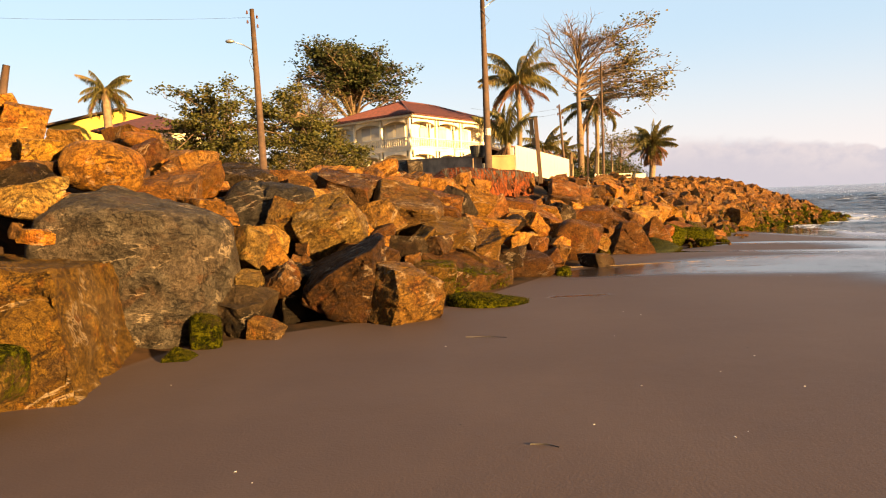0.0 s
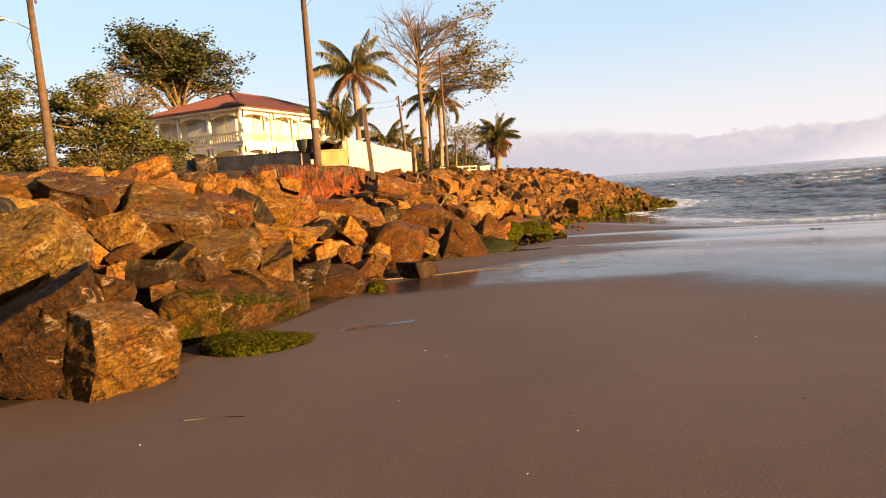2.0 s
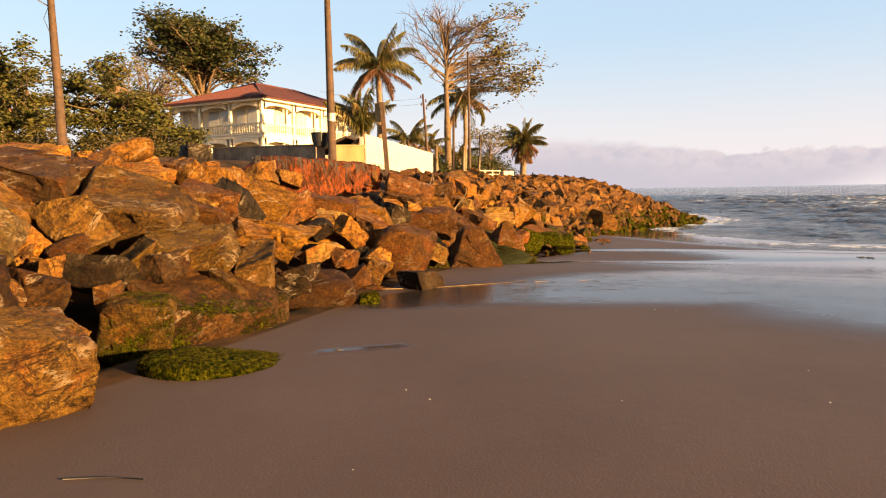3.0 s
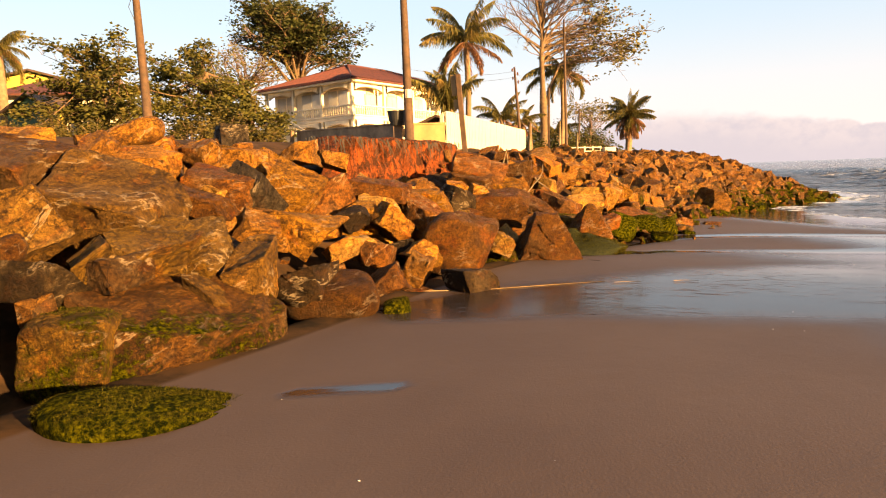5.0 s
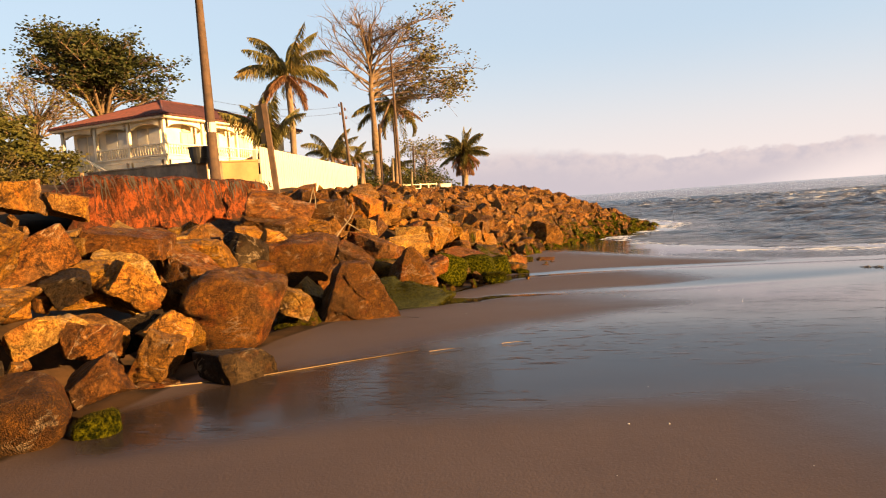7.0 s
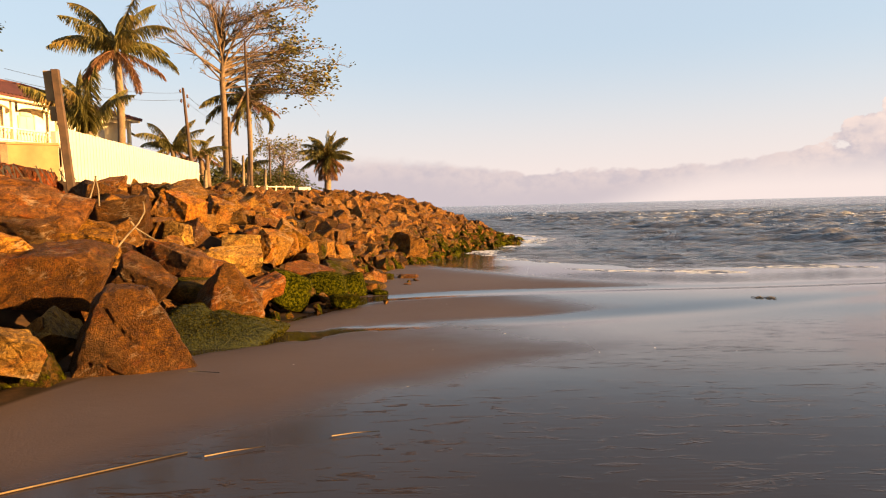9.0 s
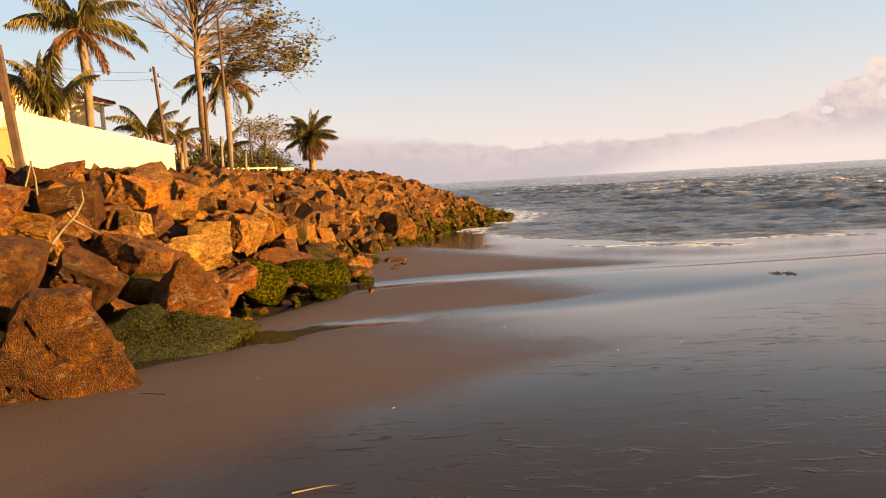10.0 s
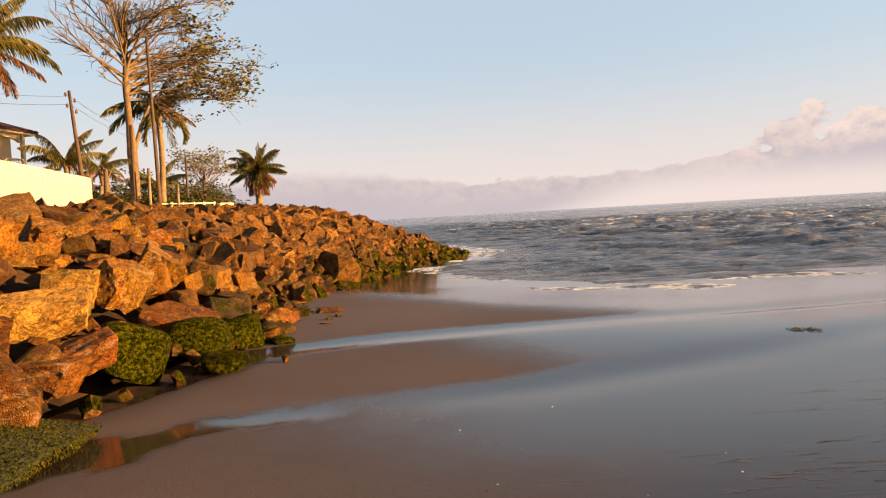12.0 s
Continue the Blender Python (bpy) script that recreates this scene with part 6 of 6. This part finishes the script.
    child("crown", mesh_from("crown", lv, lf, LEAF_DRY), root)


shore_tree()
tree("small thin-leaved tree among the far shrubs", (17.2, 56, 2.4), (17.3, 56, 5.0), 0.09, dome(17.3, 56, 5.0, 2.2, 1.8, 1.5, 26, 7, 0.0), 7, 4, 0.2, LEAF_DRY, 6, 0.7)
tree("bare broken tree stump with stubby limbs", (9.9, 43.6, 2.4), (9.9, 43.6, 4.2), 0.13, [(9.6, 43.6, 4.4), (10.3, 43.6, 4.5)], 8, 0, 0.2, LEAF_DRY, 1, 0.2)


# ---- palms ----
def frond_mesh(seed, length, rise, droop, mat, leaflet=0.55, ragged=0.0):
    """A palm leaf along +x: a bowed midrib with hanging leaflets on both sides."""
    rng = random.Random(seed)
    v, f = [], []
    n = 36
    pts = []
    p, ang = Vector((0, 0, 0)), radians(rise)
    for i in range(n + 1):
        pts.append(p.copy())
        p = p + Vector((math.cos(ang), 0, math.sin(ang))) * (length / n)
        ang -= radians(droop) / n * (0.5 + 1.2 * i / n)
    tube(v, f, pts[::3], [0.035 * (1 - 0.85 * i / 12) * length / 2.5 for i in range(len(pts[::3]))], 4)
    for i in range(3, n + 1):
        t = i / n
        size = leaflet * math.sin(math.pi * min(1, 0.12 + t * 0.9)) ** 0.6 * length / 2.6
        for s in (-1, 1):
            for k in range(2):
                if rng.random() < ragged:
                    continue
                o = pts[i] if k == 0 else pts[i].lerp(pts[i - 1], 0.5)
                d = Vector((0.55 + rng.gauss(0, 0.12), s * (0.55 + rng.gauss(0, 0.14)), -0.45 - 0.9 * rng.random())).normalized()
                w = Vector((0.021, 0, 0.010)) * length / 2.6
                a = o + d * size * 0.6
                b = o + d * size + Vector((0, 0, -0.28 * size))
                m = len(v)
                v += [o - w, o + w, a + w * 0.8, b, a - w * 0.8]
                f.append((m, m + 1, m + 2, m + 3, m + 4))
    return mesh_from("frond", v, f, mat)


def palm(label, base, top, trunk_r, length, seed, live=16, dead=6, skirt=0, spread=(70, -20)):
    rng = random.Random(seed)
    root = thing("palm_tree", label, "palm tree", "palms along the shore", pose(*base))
    off = Vector(base)
    h = Vector(top) - off
    if h.length > 0.3:
        pts, rad = [], []
        n = 26
        for i in range(n + 1):
            t = i / n
            pts.append(h * t + Vector((0.12 * math.sin(t * 3.1), 0, 0)) - Vector((0, 0, 0.3 if i == 0 else 0)))
            rad.append(trunk_r * (1.35 - 0.5 * min(1, t * 3) ** 0.5) * (1.0 + 0.06 * (i % 2)))
        child("trunk", tube_mesh("trunk", pts, rad, PALM_BARK, 9), root)
    crown = h + Vector((0, 0, 0.05))
    shapes = {}
    for i in range(live):
        t = (i + 0.5) / live
        rise = spread[0] + (spread[1] - spread[0]) * t + rng.uniform(-9, 9)
        key = ("g", int(rise // 20), i % 2)
        if key not in shapes:
            shapes[key] = frond_mesh(seed * 31 + i, length, key[1] * 20 + 10, 48 + 16 * (i % 3), FROND)
        child("frond", shapes[key], root, "", Matrix.Translation(crown) @ pose(0, 0, 0, rng.uniform(-14, 14), 0, i * 137.5 + rng.uniform(-15, 15)) @ Matrix.Diagonal((*[rng.uniform(0.85, 1.1)] * 3, 1)))
    for i in range(dead):
        key = ("d", i % 3)
        if key not in shapes:
            shapes[key] = frond_mesh(seed * 57 + i, length * 0.8, -12 - 14 * (i % 3), 45, FROND_DRY, 0.5, 0.15)
        child("dead_frond", shapes[key], root, "dry pinkish-brown hanging frond", Matrix.Translation(crown - Vector((0, 0, 0.15))) @ pose(0, 0, 0, rng.uniform(-12, 12), 0, i * 360 / max(dead, 1) + rng.uniform(-20, 20)))
    for i in range(skirt):
        key = ("s", i % 2)
        if key not in shapes:
            shapes[key] = frond_mesh(seed * 71 + i, length * 0.85, -58, 26, FROND_DRY, 0.45, 0.2)
        child("dead_frond", shapes[key], root, "dry hanging frond against the trunk", Matrix.Translation(crown - Vector((0, 0, 0.25))) @ pose(0, 0, 0, 0, 0, i * 360 / skirt))
    return root


palm("tall coconut palm with dry lower fronds behind the fence", (5.75, 39.75, 2.5), (5.83, 39.75, 8.15), 0.17, 2.85, 1, 15, 9, 0, (88, -8))
palm("young short-trunked palm beside the black tub", (4.5, 36.0, 2.7), (4.55, 36.0, 4.3), 0.2, 2.5, 2, 13, 3, 0, (96, 46))
palm("short green palm behind the white fence", (8.6, 46, 2.6), (8.6, 46, 4.7), 0.14, 2.0, 3, 13, 2, 0, (75, -5))
palm("short brownish palm behind the white fence", (10.1, 47, 2.6), (10.1, 47, 4.5), 0.14, 1.6, 4, 11, 5)
palm("drooping palm behind the leafless tree", (13.4, 50.1, 2.5), (13.5, 50.1, 8.2), 0.17, 2.9, 5, 14, 4, 0, (55, -45))
palm("stout palm with a skirt of dry fronds on the far shore", (28.4, 79, 1.6), (28.7, 79, 7.2), 0.42, 3.3, 6, 34, 12, 22, (88, -28))
palm("small drooping palm before the yellow house", (-20.6, 46.0, 2.8), (-20.5, 46.0, 9.5), 0.3, 2.3, 7, 20, 3, 0, (62, -45))
palm("low palm among the far shrubs", (14.0, 54, 2.4), (14.0, 54, 4.2), 0.14, 2.0, 8, 12, 3)


# ---- shrubs and hedges ----
def shrub(x, y, z, rx, ry, rz, seed, n, size, label, mat=None):
    rng = random.Random(seed)
    v, f, sv, sf = [], [], [], []
    for _ in range(n):
        p = Vector((rng.gauss(0, 1), rng.gauss(0, 1), abs(rng.gauss(0, 1)))).normalized() * rng.uniform(0.55, 1.0)
        w = 1 + 0.3 * noise.noise(p * 2 + Vector((seed, 1, 0)))
        q = Vector((p.x * rx * w, p.y * ry * w, p.z * rz * w))
        leaf_quads(v, f, q, rng, 9, 0.13, size, 0.8)
        if rng.random() < 0.3:
            tube(sv, sf, [Vector((q.x * 0.2, q.y * 0.2, -0.2)), q * 0.6 + Vector((0, 0, 0.1)), q], [0.03, 0.018, 0.008], 4)
    root = thing("shrub", label, "shrub", "shrubs along the gardens", pose(x, y, z))
    child("foliage", mesh_from("foliage", v, f, mat or SHRUB), root)
    if sv:
        child("stems", mesh_from("stems", sv, sf, BARK), root)
    return root


SEAT = [(-13.6, 33.6, 1.3, 1.2), (-11.9, 33.4, 1.3, 1.2), (-10.2, 33.6, 1.3, 1.15), (-8.6, 33.8, 1.2, 1.2), (-6.4, 33.6, 1.3, 1.3), (-4.8, 33.9, 1.2, 1.15), (-3.6, 34.6, 0.9, 0.9), (-15.4, 34.2, 1.4, 1.4), (-5.4, 35.2, 1.3, 1.9), (-12.6, 35.2, 1.4, 1.9), (-9.3, 35.4, 1.3, 1.8)]
for i, (x, y, r, h) in enumerate(SEAT):
    shrub(x, y, ground_z(x, y) - 0.1, r, r * 0.8, h, 40 + i, 130, 0.15, "dense brown-green shrub at the garden edge")
FARSEAT = [(9.6, 45.2, 1.1, 1.6), (11.0, 46.6, 1.2, 1.5), (13.4, 50.5, 1.3, 1.5), (14.2, 51.8, 1.6, 2.2), (16.6, 53.5, 1.7, 2.4), (17.6, 60, 2.0, 3.0), (20.2, 66, 2.2, 3.2), (22.0, 72, 2.4, 3.4), (12.6, 53, 1.8, 1.9), (15.0, 54, 1.8, 1.7), (18.5, 58, 2.2, 1.9), (10.6, 50, 1.5, 1.9), (19.5, 64, 2.4, 2.6), (15.5, 58, 2.0, 3.2), (12.8, 56, 2.2, 3.4), (6.9, 47, 1.2, 1.4)]
for i, (x, y, r, h) in enumerate(FARSEAT):
    shrub(x, y, max(ground_z(x, y) - 0.1, 1.7), r, r * 0.8, h * 1.15, 70 + i, 230, 0.2, "dark green shrub on the far garden edge", LEAF_BIG)


def far_woods():
    rng = random.Random(77)
    v, f = [], []
    for _ in range(420):
        k = rng.random() ** 1.6
        y = 75 + 420 * k
        d, x = 0, 30 + (y - 70) * 0.48
        x -= rng.uniform(16, 70)
        h = rng.uniform(1.5, 5)
        leaf_quads(v, f, Vector((x, y, 1.5 + h * rng.random())), rng, 26, 1.3, 1.1 + k, 0.9)
    tagged(new("far_woods", mesh_from("far_woods", v, f, LEAF_BIG)), "distant dark scrub along the coast", "woods", kind="stuff")


far_woods()

# ---- wood, reeds and shells ----
def stick(pts, r, mat, label, name="driftwood"):
    ob = new(name, tube_mesh(name, [Vector(p) - Vector(pts[0]) for p in pts], [r * (1 - 0.35 * i / len(pts)) for i in range(len(pts))], mat, 7))
    ob.matrix_basis = Matrix.Translation(pts[0])
    return tagged(ob, label, "driftwood" if name == "driftwood" else "reed", "drift line")


stick([(4.32, 17.60, 0.99), (4.43, 17.60, 1.13), (4.56, 17.60, 1.27), (4.63, 17.60, 1.40), (4.62, 17.60, 1.52)], 0.011, GREY_WOOD, "bleached curved branch lying on the boulders")
stick([(4.48, 17.62, 1.29), (4.53, 17.62, 1.21), (4.75, 17.62, 1.05)], 0.011, GREY_WOOD, "thin bleached branch lying on the boulders")
stick([(4.09, 19.00, 1.51), (4.14, 19.00, 1.67), (4.20, 19.00, 1.88)], 0.011, GREY_WOOD, "bleached forked branch on the boulders")
stick([(4.22, 19.05, 1.49), (4.22, 19.05, 1.69), (4.19, 19.05, 1.88)], 0.011, GREY_WOOD, "bleached forked branch on the boulders")
stick([(-3.40, 7.60, 0.10), (-3.30, 7.62, 0.45), (-3.14, 7.64, 0.66)], 0.022, WOOD_POLE, "dark broken timber stub wedged between boulders")
stick([(-5.95, 9.36, 2.75), (-5.92, 9.37, 3.0), (-5.86, 9.38, 3.30)], 0.055, WOOD_POLE, "dark timber stake on top of the stone pile")
stick([(3.68, 19.6, 0.75), (3.70, 19.6, 0.98), (3.72, 19.6, 1.2)], 0.02, WOOD_POLE, "thin upright stick between boulders")
stick([(15.6, 45.5, 1.6), (15.3, 45.5, 1.9), (14.9, 45.5, 2.25)], 0.035, GREY_WOOD, "grey branch standing on the far stones")
stick([(2.10, 13.19, 0.006), (2.80, 13.09, 0.006), (3.56, 13.18, 0.006), (4.40, 13.26, 0.006)], 0.006, REED, "long dry yellow reed on wet sand", "reed")
stick([(4.47, 13.12, 0.012), (4.62, 13.11, 0.015), (4.80, 13.09, 0.012)], 0.004, REED, "short dry yellow reed on wet sand", "reed")
stick([(5.19, 13.04, 0.012), (5.33, 13.01, 0.015), (5.47, 12.96, 0.012)], 0.0035, REED, "short dry yellow reed on wet sand", "reed")
stick([(-0.38, 7.2, 0.008), (-0.15, 7.16, 0.01), (0.02, 7.1, 0.006)], 0.004, WEED, "thin dark twig on the sand", "reed")
stick([(4.71, 15.33, 0.0), (4.82, 15.22, 0.004), (4.93, 15.12, 0.0)], 0.004, WEED, "thin dark twig on the sand", "reed")
stick([(-0.28, 4.24, 0.006), (-0.19, 4.21, 0.012), (-0.13, 4.17, 0.006)], 0.004, WEED, "thin dark twig on the sand", "reed")


def weed_clump():
    rng = random.Random(8)
    v, f = [], []
    for _ in range(26):
        x, y = rng.uniform(-0.25, 0.25), rng.uniform(-0.10, 0.10)
        a = rng.uniform(0, 6.28)
        tube(v, f, [Vector((x, y, 0.0)), Vector((x + 0.08 * math.cos(a), y + 0.08 * math.sin(a), 0.03)), Vector((x + 0.16 * math.cos(a), y + 0.16 * math.sin(a), 0.0))], [0.008, 0.008, 0.004], 4)
    ob = new("seaweed", mesh_from("seaweed", v, f, WEED))
    ob.matrix_basis = pose(13.8, 16.15, ground_z(13.8, 16.15), 0, 0, -40) @ Matrix.Diagonal((0.6, 0.6, 0.6, 1))
    tagged(ob, "small dark clump of washed-up seaweed", "seaweed")


weed_clump()


def shells():
    """Shell bits scattered on the sand, each a small ribbed half dome."""
    rng = random.Random(15)
    bm = bmesh.new()
    bmesh.ops.create_uvsphere(bm, u_segments=8, v_segments=5, radius=0.5)
    for v in bm.verts:
        v.co.x *= 1.25 + 0.2 * math.sin(6 * math.atan2(v.co.y, v.co.x))
        v.co.z = max(v.co.z, -0.1) * 0.5
    me = bpy.data.meshes.new("shell")
    bm.to_mesh(me)
    bm.free()
    me.materials.append(SHELL)
    dark = me.copy()
    dark.materials[0] = WEED
    places = [(-0.64, 4.64), (1.79, 5.02), (0.87, 4.18), (1.91, 5.91), (-2.86, 5.96), (-2.59, 5.78), (-1.88, 4.11), (0.16, 4.51), (0.72, 5.25), (4.23, 7.17), (2.0, 6.19), (4.68, 7.85),
              (-0.6, 6.86), (1.69, 7.97), (1.57, 8.23), (3.4, 5.79), (5.18, 10.42), (4.97, 10.53), (6.1, 13.85), (5.61, 15.24), (7.77, 14.72), (9.3, 15.84), (7.87, 14.76), (8.37, 15.81), (8.96, 14.01)]
    for _ in range(90):
        places.append((rng.uniform(-2, 11), rng.uniform(1.5, 19)))
    for i, (x, y) in enumerate(places):
        if along(FOOT, np.array([x]), np.array([y]))[0][0] > -0.4:
            continue
        ob = new("shell", me if i % 5 else dark)
        s = 0.013 if i < 25 else rng.uniform(0.004, 0.009)
        ob.matrix_basis = pose(x, y, ground_z(x, y), 0, 0, rng.uniform(0, 360)) @ Matrix.Diagonal((s, s, s, 1))
        tagged(ob, "tiny white shell fragment on the sand" if i % 5 else "tiny dark pebble on the sand", "shell", "shell fragments on the beach")


shells()

# ---- stones between the large ones ----
FILL_STYLES = ("block", "wedge", "block", "slab", "block", "dome")
FILL_SHAPES = [stone_mesh("boulder", 900 + i, 3, (1.0, 0.75 + 0.05 * (i % 7), 0.55 + 0.06 * (i % 5)), ROCK_GRAINY if i % 4 == 3 else ROCK, FILL_STYLES[i % 6]) for i in range(24)]


def fill_stones():
    rng = random.Random(11)
    names = ["tan", "ochre", "orange", "brown", "pale", "brown", "dark", "red", "tan", "ochre"]
    shapes = [rock_points(900 + i, 3, (1.0, 0.78, 0.68), FILL_STYLES[i % 6]) for i in range(24)]
    heap_v, heap_f, n = [], [], 0
    count, tries = 0, 0
    while count < 560 and tries < 14000:
        tries += 1
        i = rng.choices(range(1, 12), weights=[2.4, 2.4, 2.6, 3, 2.2, 3.6, 3.6, 4.4, 7.5, 7, 5])[0]
        (ax, ay), (bx, by) = FOOT[i], FOOT[i + 1]
        k, d = rng.random(), rng.uniform(0.05, 2.6 if i < 2 else 3.6 if i < 4 else 4.6 if i < 6 else 6.0)
        length = math.hypot(bx - ax, by - ay)
        x = ax + (bx - ax) * k - (by - ay) / length * d
        y = ay + (by - ay) * k + (bx - ax) / length * d
        big = rng.choice([0.36, 0.45, 0.55, 0.7, 0.9]) if tries < 6000 else rng.choice([0.26, 0.34, 0.42])
        size = big * (1.0 if i < 8 else 0.85)
        z = float(rock_height(np.array([x]), np.array([y]))[0]) - size * 0.30
        if d < 1.1:
            z -= 0.12
        bank, run = along(BANK, np.array([x]), np.array([y]))
        if -0.9 < bank[0] < 2.0 and 0.4 < run[0] < 6.6 or -4.6 < bank[0] < 0 and -5.0 < run[0] < 6.4 and x > 0.2 and z + size * 0.42 > 1.5:
            continue
        if i < 7 and d < 0.5:
            continue
        if any(math.hypot(px - x, py - y) < 0.80 * pr + 0.36 * size for px, py, pz, pr in PLACED):
            continue
        turn = pose(x, y, z, rng.uniform(-25, 25), rng.uniform(-30, 30), rng.uniform(0, 360)) @ Matrix.Diagonal((size * 1.1, size, size * 1.1, 1))
        PLACED.append((x, y, z, size * 0.5))
        count += 1
        pick = rng.randrange(len(FILL_SHAPES))
        tone, moss = rng.choice(names), 0.0
        if d < 1.1 and x > 5 and rng.random() < 0.5:
            moss, tone = 0.5, "moss"
        f = rng.uniform(0.55, 1.3)
        if i <= 8 and count < 420 and SINGLES[0] < 300:
            SINGLES[0] += 1
            ob = new("boulder", FILL_SHAPES[pick])
            ob.matrix_basis = turn
            r, g, b = TONES[tone]
            ob.color = (r * f, g * f * 0.92, b * f * 0.5, moss)
            tagged(ob, WORDS[tone], "boulder", "boulders of the sea defence")
        else:
            p, fs = shapes[pick]
            m = np.array(turn.to_3x3())
            q = p @ m.T + np.array(turn.translation)
            heap_v.append(q)
            heap_f.extend([tuple(k_ + n for k_ in fc) for fc in fs])
            n += len(q)
    me = mesh_from("boulder_heap", np.vstack(heap_v), heap_f, ROCK_FAR, True)
    me.set_sharp_from_angle(angle=radians(26))
    tagged(new("boulder_heap", me), "heaped brown boulders of the far sea defence", "boulders", kind="stuff")


BANK = [(0.5, 19.4), (3.6, 24.6)]
SINGLES = [len(PLACED)]


def loose_rubble():
    """Small stones that fill the gaps of the bank, and the far end of it."""
    rng = random.Random(23)
    shapes = [rock_points(1500 + i, 2, (1.0, 1.0, 1.0), "block") for i in range(14)]
    verts, faces, n = [], [], 0

    def put(x, y, z, size):
        nonlocal n
        p, fs = shapes[rng.randrange(14)]
        m = np.array(Euler((rng.uniform(0, 6), rng.uniform(0, 6), rng.uniform(0, 6))).to_matrix())
        q = (p * np.array([size, size * rng.uniform(0.6, 0.95), size * rng.uniform(0.55, 0.9)])) @ m.T + np.array([x, y, z])
        verts.append(q)
        faces.extend([tuple(k + n for k in fc) for fc in fs])
        n += len(q)

    def spot(i, d):
        (ax, ay), (bx, by) = FOOT[i], FOOT[i + 1]
        k, length = rng.random(), math.hypot(bx - ax, by - ay)
        x = ax + (bx - ax) * k - (by - ay) / length * d
        y = ay + (by - ay) * k + (bx - ax) / length * d
        return x, y, float(rock_height(np.array([x]), np.array([y]))[0])

    for _ in range(2600):
        i = rng.choices([10, 11, 9, 12], weights=[6, 6, 2.5, 1.0])[0]
        d = rng.uniform(-0.1, 7.5)
        x, y, z = spot(i, d)
        size = rng.choice([0.26, 0.34, 0.42, 0.5, 0.62, 0.8]) * (1.0 if d > 1.5 else 0.7)
        put(x, y, z - size * 0.18, size)
    for _ in range(900):
        i = rng.randrange(1, 10)
        d = rng.uniform(0.6 if i < 6 else 0.1, 6.5) if rng.random() < 0.88 or i < 7 else rng.uniform(-0.12, 0.4)
        x, y, z = spot(i, d)
        size = rng.choice([0.10, 0.14, 0.2, 0.27])
        bank, run = along(BANK, np.array([x]), np.array([y]))
        if -0.7 < bank[0] < 2 and 0.6 < run[0] < 6.4:
            continue
        put(x, y, z - 0.22 * smooth(0.1, 0.8, np.array(d)) - (0.2 if d < 0.4 else 0), size)
    for _ in range(620):
        i = rng.choices([7, 8, 9, 10, 11], weights=[0.4, 1, 3, 4, 4])[0]
        x, y, z = spot(i, rng.gauss(0.25, 0.45))
        put(x, y, z - 0.15, rng.uniform(0.08, 0.24))
    me = mesh_from("rubble", np.vstack(verts), faces, ROCK_FAR, True)
    me.set_sharp_from_angle(angle=radians(30))
    tagged(new("rubble", me), "loose broken stones filling the bank and its far end", "rubble", kind="stuff")


fill_stones()
loose_rubble()
